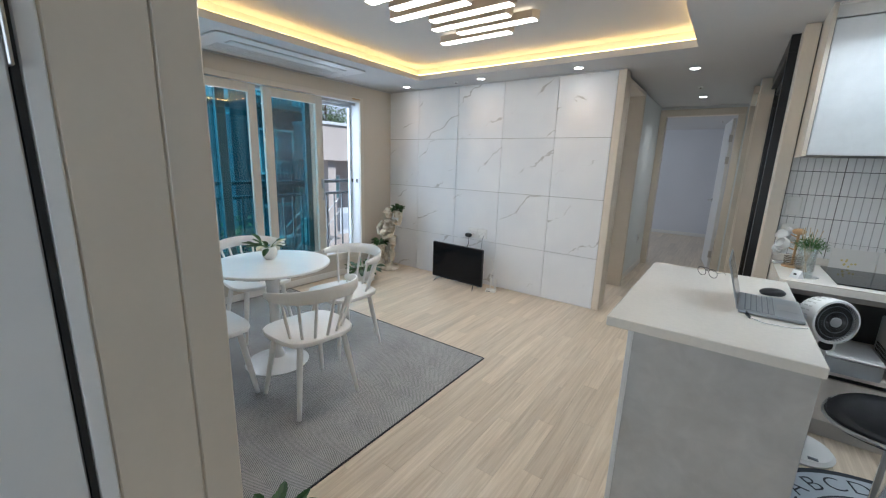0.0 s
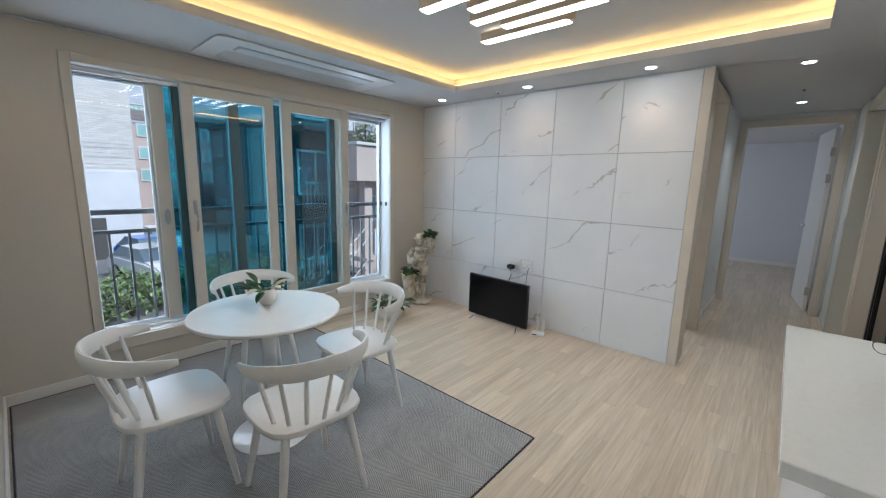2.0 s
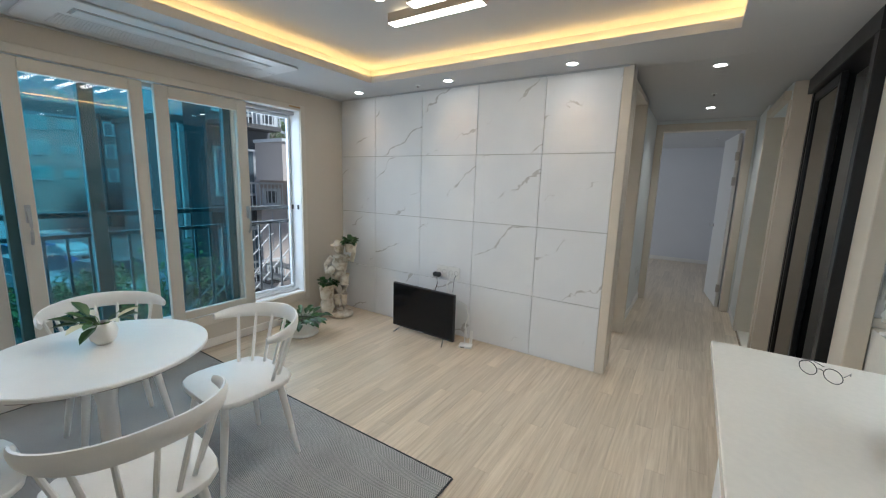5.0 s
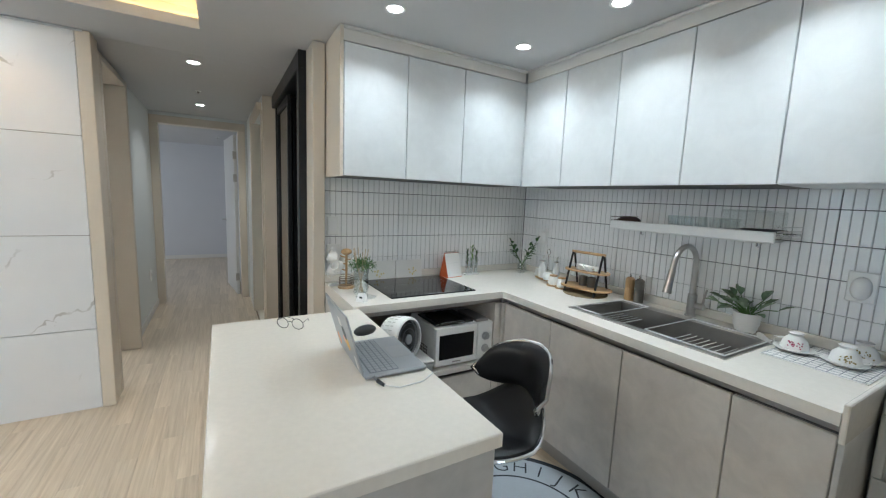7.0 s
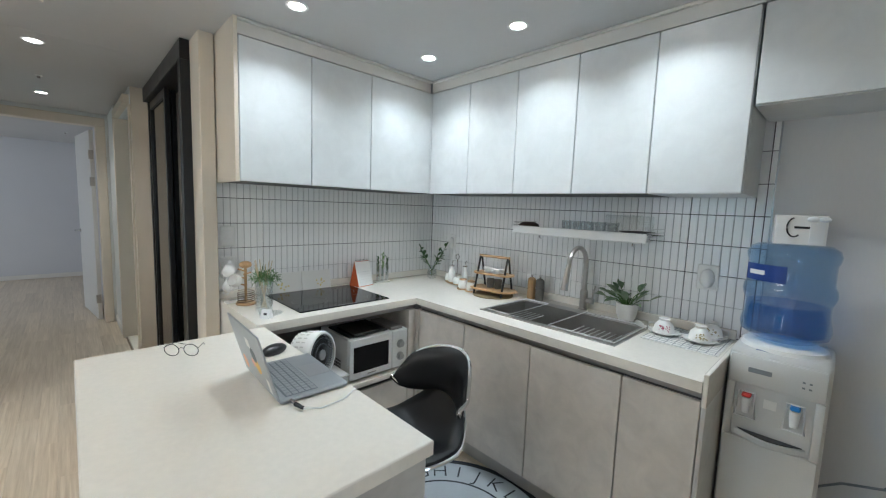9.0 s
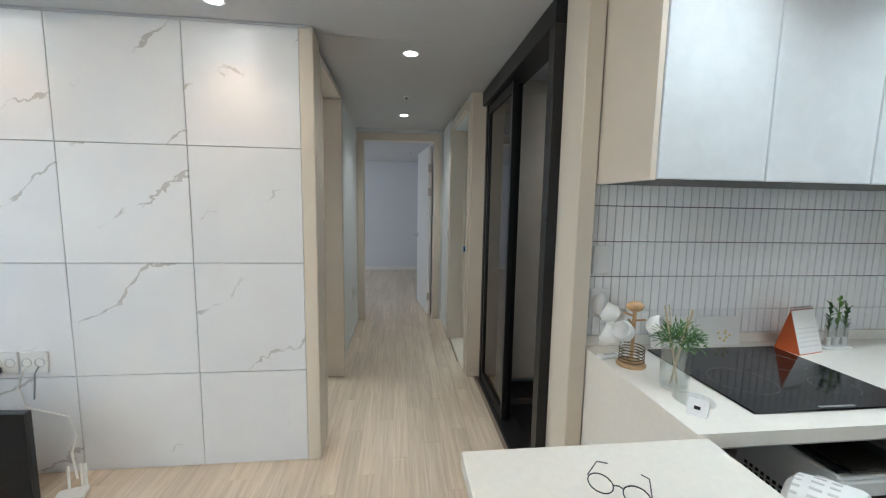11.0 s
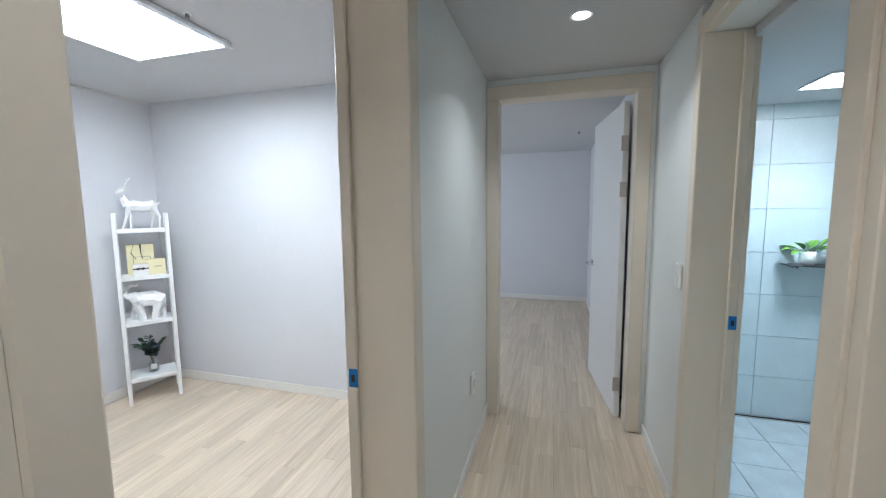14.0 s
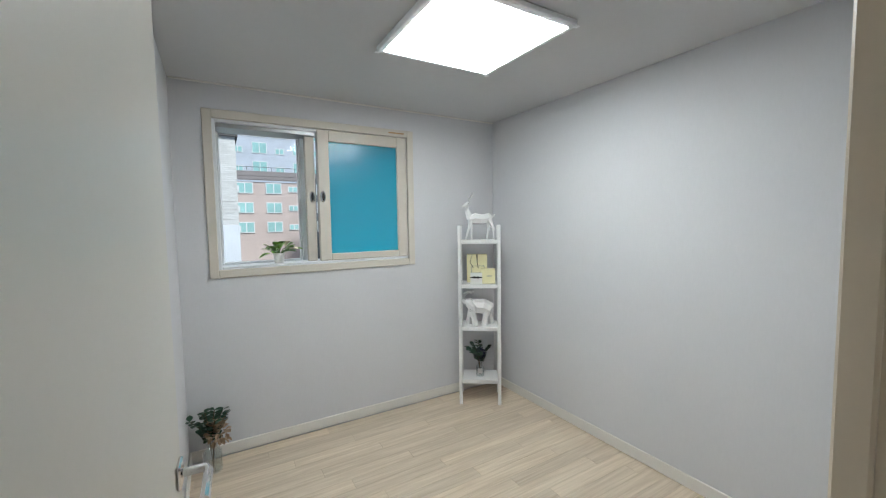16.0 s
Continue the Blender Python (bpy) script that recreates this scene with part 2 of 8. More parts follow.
M_JOINT = plain("pale_tile_joint", (0.50, 0.50, 0.50), 0.8)
M_GROOVE = plain("shadow_groove_metal", (0.36, 0.34, 0.32), 0.4, 0.6)
M_KICK = plain("kick_board", (0.50, 0.48, 0.455), 0.5)
M_BLACK = plain("black_metal_frame", (0.022, 0.021, 0.021), 0.35, 0.5, vary=0.2)
M_GASKET = plain("black_gasket", (0.012, 0.012, 0.012), 0.6)
M_DARKGLASS = plain("smoked_glass", (0.014, 0.013, 0.011), 0.04, vary=0.1)
M_SCREEN = plain("tv_screen", (0.005, 0.005, 0.006), 0.12, vary=0.1, Specular_IOR_Level=0.25)
M_COOKTOP = plain("cooktop_glass", (0.008, 0.008, 0.009), 0.03, vary=0.1)
M_CHROME = plain("chrome", (0.72, 0.72, 0.72), 0.12, 1.0, vary=0.02)
M_STEEL = plain("brushed_steel", (0.50, 0.48, 0.46), 0.30, 1.0, vary=0.06, scale=30)
M_ALU = plain("aluminium_strip", (0.45, 0.46, 0.47), 0.35, 0.9, vary=0.05)
M_SASH = plain("window_sash_film", (0.63, 0.585, 0.51), 0.45, vary=0.03, scale=6)
M_PVC = plain("white_pvc", (0.80, 0.82, 0.84), 0.35, vary=0.02)
M_CLEAR = glass("clear_glass", (0.93, 0.96, 0.97), base=0.035)
M_CLEARO = glass("outer_clear_glass", (0.95, 0.97, 0.98), base=0.012)
M_TEAL = glass("teal_glass", (0.29, 0.60, 0.68), base=0.03)
M_FROST = glass("frosted_teal_glass", (0.19, 0.60, 0.70), 0.25, frosted=0.9)
M_DARKTEAL = plain("dark_teal_gasket", (0.02, 0.07, 0.08), 0.4)
M_RAIL = plain("grey_railing", (0.11, 0.115, 0.12), 0.45, 0.3)
M_RUG = rug_weave()
M_RUGEDGE = plain("rug_binding", (0.05, 0.05, 0.055), 0.95, bump=0.3)
M_LEAF = leafy("dark_leaf", (0.012, 0.045, 0.012), (0.05, 0.14, 0.03))
M_LEAFL = leafy("bright_leaf", (0.05, 0.16, 0.02), (0.20, 0.38, 0.06))
M_LEAFC = leafy("cream_leaf", (0.60, 0.58, 0.40), (0.75, 0.72, 0.55))
M_TWIG = plain("twig", (0.12, 0.08, 0.04), 0.8)
M_STEM = plain("green_stem", (0.08, 0.16, 0.04), 0.6)
M_POTW = plain("white_ceramic", (0.80, 0.79, 0.76), 0.30, vary=0.04)
M_SOIL = plain("soil", (0.04, 0.025, 0.015), 0.95, bump=0.6)
M_BLKPLAST = plain("black_plastic", (0.015, 0.015, 0.016), 0.35)
M_LEATHER = plain("black_leather", (0.010, 0.010, 0.011), 0.34, bump=0.05, bscale=160, Specular_IOR_Level=0.3)
M_SINK = plain("sink_steel", (0.40, 0.385, 0.36), 0.38, 1.0, vary=0.08, scale=20)
M_WIRE = plain("bright_wire", (0.80, 0.80, 0.80), 0.3, 0.5)
M_SOCKET = plain("socket_insert", (0.58, 0.57, 0.55), 0.4)
M_SILVER = plain("silver_laptop", (0.42, 0.44, 0.46), 0.38, 0.7, vary=0.02)
M_KEYS = plain("key_grey", (0.20, 0.22, 0.24), 0.5)
M_BAMBOO = wood("bamboo", (0.36, 0.21, 0.09), (0.55, 0.36, 0.18), 0.45, (60, 60, 4), shift=False)
M_CLEARG = glass("thin_clear_glass", (0.92, 0.94, 0.94), 0.02, base=0.11)
M_CARD = plain("white_card", (0.80, 0.79, 0.76), 0.7, vary=0.02)
M_TAUPE = plain("taupe_ceramic", (0.14, 0.125, 0.105), 0.6)
M_ORANGE = plain("orange_card", (0.55, 0.10, 0.02), 0.6)
M_PAPERY = plain("pale_yellow_card", (0.80, 0.74, 0.46), 0.7, vary=0.04)
M_BLUEPL = plain("blue_plastic", (0.02, 0.20, 0.55), 0.35)
M_RED = plain("red_plastic", (0.55, 0.03, 0.02), 0.4)
M_BATH = plain("bathroom_tile", (0.57, 0.645, 0.665), 0.25, vary=0.06, scale=4)
M_BATHF = plain("bathroom_floor_tile", (0.42, 0.46, 0.48), 0.35, vary=0.15, scale=6)
M_ENTRYF = plain("entry_floor_tile", (0.16, 0.14, 0.13), 0.45, vary=0.2, scale=10)
M_SHOECAB = plain("shoe_cabinet_board", (0.80, 0.75, 0.68), 0.45, vary=0.03)
M_LED = emit("led_bar", (1.0, 0.94, 0.85), 16.0)
M_LEDTOP = emit("led_bar_top", (1.0, 0.80, 0.55), 3.0)
M_LEDW = emit("led_strip_warm", (1.0, 0.60, 0.20), 10.0)
M_PANEL = emit("led_panel", (1.0, 0.99, 0.97), 20.0)
M_DOT = emit("downlight_lens", (1.0, 0.95, 0.88), 22.0)

# ---- building helpers ----
def mesh_of(name, bm, mat, smooth=False):
    me = bpy.data.meshes.new(name)
    bmesh.ops.recalc_face_normals(bm, faces=bm.faces)
    bm.to_mesh(me)
    bm.free()
    me.materials.append(mat)
    if smooth:
        me.polygons.foreach_set("use_smooth", [True] * len(me.polygons))
        me.set_sharp_from_angle(angle=radians(38))
    return me


def part(name, bm, mat, parent=None, label="", smooth=False, m=None):
    """Links a bmesh as one mesh object under a thing or a part."""
    ob = new(name, mesh_of(name, bm, mat, smooth))
    ob.parent = parent
    if m is not None:
        ob.matrix_basis = m
    return tagged(ob, label)


def thing(name, m, label, category, group=""):
    """An Empty at the base of a thing."""
    ob = new(name)
    ob.empty_display_size = 0.05
    ob.matrix_basis = m
    return tagged(ob, label, category, group)


def structure(name, bm, mat, label="", smooth=False):
    return tagged(part(name, bm, mat, None, label, smooth), kind="structure")


def box(lo, hi, bevel=0.0, bm=None, seg=1):
    """A box from corner to corner, its edges rounded by bevel."""
    bm = bm or bmesh.new()
    c = [(a + b) / 2 for a, b in zip(lo, hi)]
    s = [abs(b - a) for a, b in zip(lo, hi)]
    r = bmesh.ops.create_cube(bm, size=1, matrix=Matrix.LocRotScale(c, None, s))
    if bevel:
        es = {e for v in r["verts"] for e in v.link_edges}
        bmesh.ops.bevel(bm, geom=list(es), offset=min(bevel, min(s) * 0.45), segments=seg, affect='EDGES', profile=0.5)
    return bm


def lathe(profile, n=24, bm=None, at=(0, 0, 0), cap=True):
    """A turned body from (radius, height) pairs, bottom first."""
    bm = bm or bmesh.new()
    rings = []
    for r, z in profile:
        rings.append([bm.verts.new((at[0] + r * math.cos(2 * math.pi * i / n), at[1] + r * math.sin(2 * math.pi * i / n), at[2] + z))
                      for i in range(n)])
    for a, b in zip(rings, rings[1:]):
        for i in range(n):
            bm.faces.new((a[i], a[(i + 1) % n], b[(i + 1) % n], b[i]))
    if cap:
        bm.faces.new(rings[0][::-1])
        bm.faces.new(rings[-1])
    return bm


def tube(pts, r, n=8, bm=None, flat=1.0, closed=False):
    """A round bar along points; r is one radius or one for each point."""
    bm = bm or bmesh.new()
    pts = [Vector(p) for p in pts]
    rs = r if hasattr(r, "__len__") else [r] * len(pts)
    rings, up = [], Vector((0, 0, 1))
    for i, p in enumerate(pts):
        a = pts[i - 1] if i or closed else pts[0]
        b = pts[(i + 1) % len(pts)] if i < len(pts) - 1 or closed else pts[-1]
        d = (b - a).normalized()
        u = d.cross(up)
        if u.length < 0.05:
            u = d.cross(Vector((1, 0, 0)))
        u.normalize()
        v = d.cross(u).normalized()
        rings.append([bm.verts.new(p + rs[i] * (math.cos(2 * math.pi * k / n) * u + flat * math.sin(2 * math.pi * k / n) * v)) for k in range(n)])
    pairs = list(zip(rings, rings[1:])) + ([(rings[-1], rings[0])] if closed else [])
    for a, b in pairs:
        for k in range(n):
            bm.faces.new((a[k], a[(k + 1) % n], b[(k + 1) % n], b[k]))
    if not closed:
        bm.faces.new(rings[0][::-1])
        bm.faces.new(rings[-1])
    return bm


def arc(cx, cy, r, a0, a1, n=10):
    return [(cx + r * math.cos(radians(a0 + (a1 - a0) * i / n)), cy + r * math.sin(radians(a0 + (a1 - a0) * i / n))) for i in range(n + 1)]


def slab(outline, z0, z1, bevel=0.0, bm=None, seg=1):
    """A flat plate from an outline in the plan."""
    bm = bm or bmesh.new()
    f = bm.faces.new([bm.verts.new((x, y, z0)) for x, y in outline])
    ex = bmesh.ops.extrude_face_region(bm, geom=[f])
    top = [g for g in ex["geom"] if isinstance(g, bmesh.types.BMVert)]
    bmesh.ops.translate(bm, verts=top, vec=(0, 0, z1 - z0))
    if bevel:
        es = [e for e in bm.edges if abs(e.verts[0].co.z - e.verts[1].co.z) < 1e-6]
        bmesh.ops.bevel(bm, geom=es, offset=bevel, segments=seg, affect='EDGES', profile=0.5)
    return bm


def ellipsoid(c, r, bm=None, seg=16, rings=10, turn=None):
    bm = bm or bmesh.new()
    m = Matrix.LocRotScale(c, turn, r)
    bmesh.ops.create_uvsphere(bm, u_segments=seg, v_segments=rings, radius=1, matrix=m)
    return bm


def leaf(bm, base, tip, width, droop=0.0, fold=0.25):
    """One pointed leaf blade, folded along its rib."""
    base, tip = Vector(base), Vector(tip)
    d = tip - base
    side = d.cross(Vector((0, 0, 1)))
    if side.length < 1e-4:
        side = Vector((1, 0, 0))
    side.normalize()
    up = side.cross(d).normalized()
    rib, left, right = [], [], []
    for s, w in ((0, 0.06), (0.25, 0.75), (0.5, 1.0), (0.78, 0.68), (1, 0.0)):
        c = base + d * s - Vector((0, 0, droop * d.length * s * s))
        rib.append(bm.verts.new(c))
        if w:
            left.append(bm.verts.new(c + side * width * 0.5 * w + up * width * fold * w))
            right.append(bm.verts.new(c - side * width * 0.5 * w + up * width * fold * w))
    for i in range(3):
        bm.faces.new((rib[i], rib[i + 1], left[i + 1], left[i]))
        bm.faces.new((rib[i + 1], rib[i], right[i], right[i + 1]))
    bm.faces.new((rib[3], rib[4], left[3]))
    bm.faces.new((rib[4], rib[3], right[3]))
    return bm


def wall_with_openings(axis, at, thick, a0, a1, z0, z1, openings):
    """A wall along x or y, cut by (from, to, sill, head) openings; thick runs from at towards +."""
    bm = bmesh.new()

    def piece(p, q, lo, hi):
        if q - p < 1e-4 or hi - lo < 1e-4:
            return
        if axis == 'x':
            box((p, at, lo), (q, at + thick, hi), bm=bm)
        else:
            box((at, p, lo), (at + thick, q, hi), bm=bm)
    x = a0
    for p, q, lo, hi in sorted(openings):
        piece(x, p, z0, z1)
        piece(p, q, z0, lo)
        piece(p, q, hi, z1)
        x = q
    piece(x, a1, z0, z1)
    return bm


# ---- walls, floors and ceilings ----
W = -3.57          # window wall
E = 2.24           # sink wall
YM = 4.23          # face of the marble tiles
structure("wall_west", wall_with_openings('y', W - 0.24, 0.24, -1.6, 4.32, -0.05, 2.60, [(1.04, 3.715, 0.26, 2.165)]), M_BEIGE)
structure("wall_west_small_room", wall_with_openings('y', W - 0.24, 0.24, 4.32, 7.05, -0.05, 2.60, [(4.605, 5.97, 1.205, 2.19)]), M_LILAC)
structure("wall_marble_backing", box((W, YM + 0.012, -0.05), (-0.70, 4.32, 2.60)), M_GROUT)
structure("wall_small_room_south", box((W, 4.322, -0.05), (-0.86, 4.40, 2.60)), M_LILAC)
structure("wall_small_room_north", box((W, 6.822, -0.05), (-0.862, 7.05, 2.60)), M_LILAC)
structure("wall_hall_west", box((-0.78, 5.36, -0.05), (-0.70, 6.92, 2.60)), M_HALL)
structure("wall_hall_west_inner", box((-0.86, 5.36, -0.05), (-0.782, 6.8215, 2.60)), M_LILAC)
structure("wall_hall_west_lintel", box((-0.86, 4.40, 2.296), (-0.70, 5.36, 2.60)), M_HALL)
structure("wall_hall_end", wall_with_openings('x', 6.92, 0.07, -0.86, 0.50, -0.05, 2.60, [(-0.69, 0.30, -0.05, 2.275)]), M_HALL)
structure("wall_far_room_south", wall_with_openings('x', 6.992, 0.058, -0.86, 0.50, -0.05, 2.60, [(-0.69, 0.30, -0.05, 2.275)]), M_LILAC)
structure("wall_far_room_north", box((W, 10.59, -0.05), (0.45, 10.75, 2.60)), M_LILAC)
structure("wall_far_room_east", box((0.26, 7.052, -0.05), (0.45, 10.588, 2.60)), M_LILAC)
# the window opening here is assumed for the far room's fill lamp
structure("wall_far_room_west", wall_with_openings('y', W - 0.24, 0.24, 7.052, 10.75, -0.05, 2.60, [(8.0, 9.4, 0.9, 2.1)]), M_LILAC)
structure("wall_hall_east", box((0.336, 6.20, -0.05), (0.50, 6.918, 2.60)), M_HALL)
structure("wall_hall_east_lintel", box((0.37, 5.25, 2.20), (0.50, 6.198, 2.60)), M_HALL)
structure("wall_bathroom_north", box((0.502, 7.45, -0.05), (2.24, 7.58, 2.60)), M_BATH)
structure("wall_bathroom_east", box((2.10, 5.32, -0.05), (2.24, 7.448, 2.60)), M_BATH)
structure("wall_bathroom_south", box((0.60, 5.25, -0.15), (2.24, 5.318, 2.60)), M_BATH)
structure("wall_bathroom_west", box((0.502, 6.22, -0.05), (0.56, 7.448, 2.60)), M_BATH)
structure("wall_entry_east", box((1.95, 3.752, -0.15), (2.24, 5.248, 2.60)), M_GREY)
structure("wall_stove", box((0.575, 3.622, -0.15), (E, 3.75, 2.60)), M_DGROUT)
structure("wall_sink", box((E + 0.012, 1.36, -0.05), (E + 0.15, 3.75, 2.60)), M_DGROUT)
structure("wall_fridge_side", box((E, -1.6, -0.05), (E + 0.15, 1.358, 2.60)), M_GREY)
structure("wall_south", wall_with_openings('x', 0.325, 0.24, W, E, -0.05, 2.60, [(-0.61, 0.52, -0.05, 2.18)]), M_BEIGE)
structure("wall_start_room", box((W, -1.75, -0.05), (E, -1.6, 2.60)), M_LILAC)

structure("floor", box((W - 0.05, -1.6, -0.12), (0.47, 10.6, -0.012)), M_SUBFLOOR, "subfloor under pale oak laminate planks")
structure("floor_kitchen", box((0.472, -1.6, -0.12), (E, 3.74, -0.012)), M_SUBFLOOR)
structure("floor_entry", box((0.56, 3.752, -0.16), (1.95, 5.248, -0.085)), M_GROUT)
structure("floor_bathroom", box((0.40, 5.27, -0.16), (2.10, 7.448, -0.055)), M_GROUT)

CX0, CX1, CY0, CY1 = -2.72, -0.065, 1.03, 3.80      # the raised part of the ceiling
LED_SLOT = 0.13


def frame_plate(x0, y0, x1, y1, hx0, hy0, hx1, hy1, z0, z1):
    bm = bmesh.new()
    for lo, hi in (((x0, y0), (x1, hy0)), ((x0, hy1), (x1, y1)), ((x0, hy0), (hx0, hy1)), ((hx1, hy0), (x1, hy1))):
        box((*lo, z0), (*hi, z1), bm=bm)
    return bm


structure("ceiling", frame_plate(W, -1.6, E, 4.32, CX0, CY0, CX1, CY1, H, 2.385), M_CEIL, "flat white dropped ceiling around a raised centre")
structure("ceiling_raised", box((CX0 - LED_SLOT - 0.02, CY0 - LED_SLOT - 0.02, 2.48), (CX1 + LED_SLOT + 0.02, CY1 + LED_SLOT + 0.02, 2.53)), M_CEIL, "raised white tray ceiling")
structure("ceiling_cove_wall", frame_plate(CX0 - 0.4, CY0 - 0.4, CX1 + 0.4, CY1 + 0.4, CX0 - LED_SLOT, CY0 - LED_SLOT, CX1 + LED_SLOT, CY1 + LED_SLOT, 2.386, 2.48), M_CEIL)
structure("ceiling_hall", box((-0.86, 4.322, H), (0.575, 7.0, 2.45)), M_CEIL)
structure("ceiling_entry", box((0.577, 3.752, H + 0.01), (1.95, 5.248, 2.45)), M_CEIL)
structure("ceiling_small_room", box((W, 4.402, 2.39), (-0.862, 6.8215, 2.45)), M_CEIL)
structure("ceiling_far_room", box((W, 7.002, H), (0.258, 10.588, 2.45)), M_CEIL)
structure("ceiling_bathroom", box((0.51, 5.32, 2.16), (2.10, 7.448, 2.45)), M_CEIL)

# thin cornice beads where ceiling and walls meet
bead = bmesh.new()
for lo, hi in (((W, 0.567, H - 0.014), (W + 0.014, YM, H - 0.0005)), ((W + 0.014, 0.567, H - 0.014), (-0.6, 0.581, H - 0.0005)),
               ((W + 0.014, YM - 0.016, H - 0.012), (-0.66, YM - 0.002, H - 0.0005))):
    box(lo, hi, 0.003, bead)
structure("trim_cornice", bead, M_CEIL)



# ---- LED strip behind the tray's edge ----
for i, (lo, hi) in enumerate((((CX0 - 0.075, CY0 - 0.09), (CX1 + 0.075, CY0 - 0.075)), ((CX0 - 0.075, CY1 + 0.075), (CX1 + 0.075, CY1 + 0.09)),
                              ((CX0 - 0.09, CY0 - 0.075), (CX0 - 0.075, CY1 + 0.075)), ((CX1 + 0.075, CY0 - 0.075), (CX1 + 0.09, CY1 + 0.075)))):
    tagged(part("led_strip", box((*lo, 2.3865), (*hi, 2.410)), M_LEDW), "warm yellow LED strip hidden in the ceiling cove", "light strip", "cove lights")


# ---- skirting boards ----
def skirting(lo, hi):
    bm = box((*lo, 0.0), (*hi, 0.075), 0.004)
    structure("baseboard", bm, M_BOARD)


skirting((W, 0.567), (W + 0.012, YM - 0.002))
skirting((W + 0.012, 0.565), (-0.64, 0.577))
skirting((W, 4.40), (W + 0.012, 6.8215))
skirting((W + 0.0125, 6.81), (-0.864, 6.8215))
skirting((W + 0.012, 4.402), (-0.95, 4.414))
skirting((-0.70, 5.40), (-0.688, 6.90))
skirting((0.324, 6.24), (0.336, 6.90))
skirting((-3.5, 10.578), (0.258, 10.588))
skirting((0.248, 7.06), (0.258, 10.576))


# ---- door casings ----
def casing(name, pieces, label):
    ob = thing(name, pose(0, 0, 0), label, "door frame")
    ob["kind"] = "structure"
    for pn, lo, hi in pieces:
        part(pn, box(lo, hi, 0.004), M_TRIM, ob)
    return ob


casing("door_1_frame", [
    ("jamb", (-0.875, 5.30, 0), (-0.645, 5.36, 2.25)), ("stop", (-0.875, 5.285, 0), (-0.835, 5.2995, 2.235)),
    ("architrave", (-0.712, 5.3605, 0), (-0.655, 5.405, 2.295)),
    ("head", (-0.875, 4.402, 2.2505), (-0.645, 5.36, 2.295)),
    ("jamb", (-0.86, 4.405, 0), (-0.63, 4.465, 2.2495)), ("stop", (-0.80, 4.4655, 0), (-0.76, 4.48, 2.235)),
], "cream wood-grain door frame of the small room")
structure("trim_marble_corner", box((-0.699, YM - 0.006, 0), (-0.628, 4.30, H - 0.002), 0.004), M_TRIM, "cream wood-grain corner trim beside the marble tiles")
structure("wall_hall_west_return", box((-0.699, 4.3005, 0), (-0.634, 4.4045, H - 0.002)), M_TRIM)
casing("door_2_frame", [
    ("jamb", (-0.70, 6.905, 0), (-0.62, 7.06, 2.20)), ("jamb", (0.227, 6.905, 0), (0.31, 7.06, 2.20)),
    ("head", (-0.70, 6.905, 2.2005), (0.31, 7.06, 2.29))], "cream wood-grain door frame at the end of the hall")
casing("door_3_frame", [
    ("jamb", (0.325, 6.155, 0), (0.54, 6.215, 2.20)), ("stop", (0.475, 6.140, 0.0), (0.515, 6.1545, 2.19)),
    ("jamb", (0.365, 5.262, 0), (0.54, 5.345, 2.20)), ("stop", (0.475, 5.3455, 0.0), (0.515, 5.36, 2.19)),
    ("head", (0.325, 5.262, 2.2005), (0.54, 6.215, 2.27)), ("sill", (0.36, 5.3455, -0.01), (0.54, 6.1545, 0.012))],
    "cream wood-grain bathroom door frame")
structure("trim_entry_post", box((0.376, 5.214, 0), (0.52, 5.2615, H - 0.002), 0.004), M_TRIM)
structure("trim_stove_wall_end", box((0.502, 3.566, 0), (0.5745, 3.766, H - 0.002), 0.004), M_TRIM, "cream wood-grain cap on the kitchen wall's end")
casing("door_4_frame", [
    ("jamb", (-0.61, 0.3545, 0), (-0.562, 0.4945, 2.14)), ("stop", (-0.61, 0.495, 0), (-0.563, 0.575, 2.16)),
    ("architrave", (-0.655, 0.566, 0), (-0.6105, 0.58, 2.20)),
    ("jamb", (0.475, 0.32, 0), (0.52, 0.58, 2.14)), ("head", (-0.61, 0.32, 2.1605), (0.52, 0.58, 2.2))],
    "cream wood-grain door frame of the starting room")
structure("trim_door_gasket", box((-0.60, 0.3165, 0), (-0.56, 0.3255, 2.14)), M_GASKET)
# daylight on the jamb's edge, painted in as a white strip
structure("trim_door_seal_strip", box((-0.605, 0.326, 0), (-0.560, 0.354, 2.14), 0.003), M_WHITE, "jamb edge beside the black door seal, daylight on it painted white")

# ---- balcony window ----
def bars(name, mat, parent, y0, y1, z0, z1, x0, x1, w, wb=None, label=""):
    """A rectangular frame of four bars in a wall across x."""
    wb = wb or w
    for lo, hi in (((x0, y0, z0), (x1, y0 + w, z1)), ((x0, y1 - w, z0), (x1, y1, z1)),
                   ((x0, y0 + w, z1 - w), (x1, y1 - w, z1)), ((x0, y0 + w, z0), (x1, y1 - w, z0 + wb))):
        part(name, box(lo, hi, 0.004), mat, parent, label)


def pane(parent, y0, y1, z0, z1, x, mat, label):
    p = part("pane", box((x - 0.003, y0, z0), (x + 0.003, y1, z1)), mat, parent, label)
    p.visible_shadow = False
    return p


def pull(parent, x, y, z0, z1):
    """A bowed lever handle."""
    zs = [z0 + (z1 - z0) * i / 8 for i in range(9)]
    pts = [(x + 0.008 + 0.034 * math.sin(math.pi * i / 8) ** 0.5, y, z) for i, z in enumerate(zs)]
    h = part("handle", tube(pts, 0.0085, 8, flat=1.3), M_ALU, parent, "grey metal pull handle", True)
    part("handle_plate", box((x, y - 0.014, z1 - 0.09), (x + 0.012, y + 0.014, z1 + 0.02), 0.004), M_ALU, h)


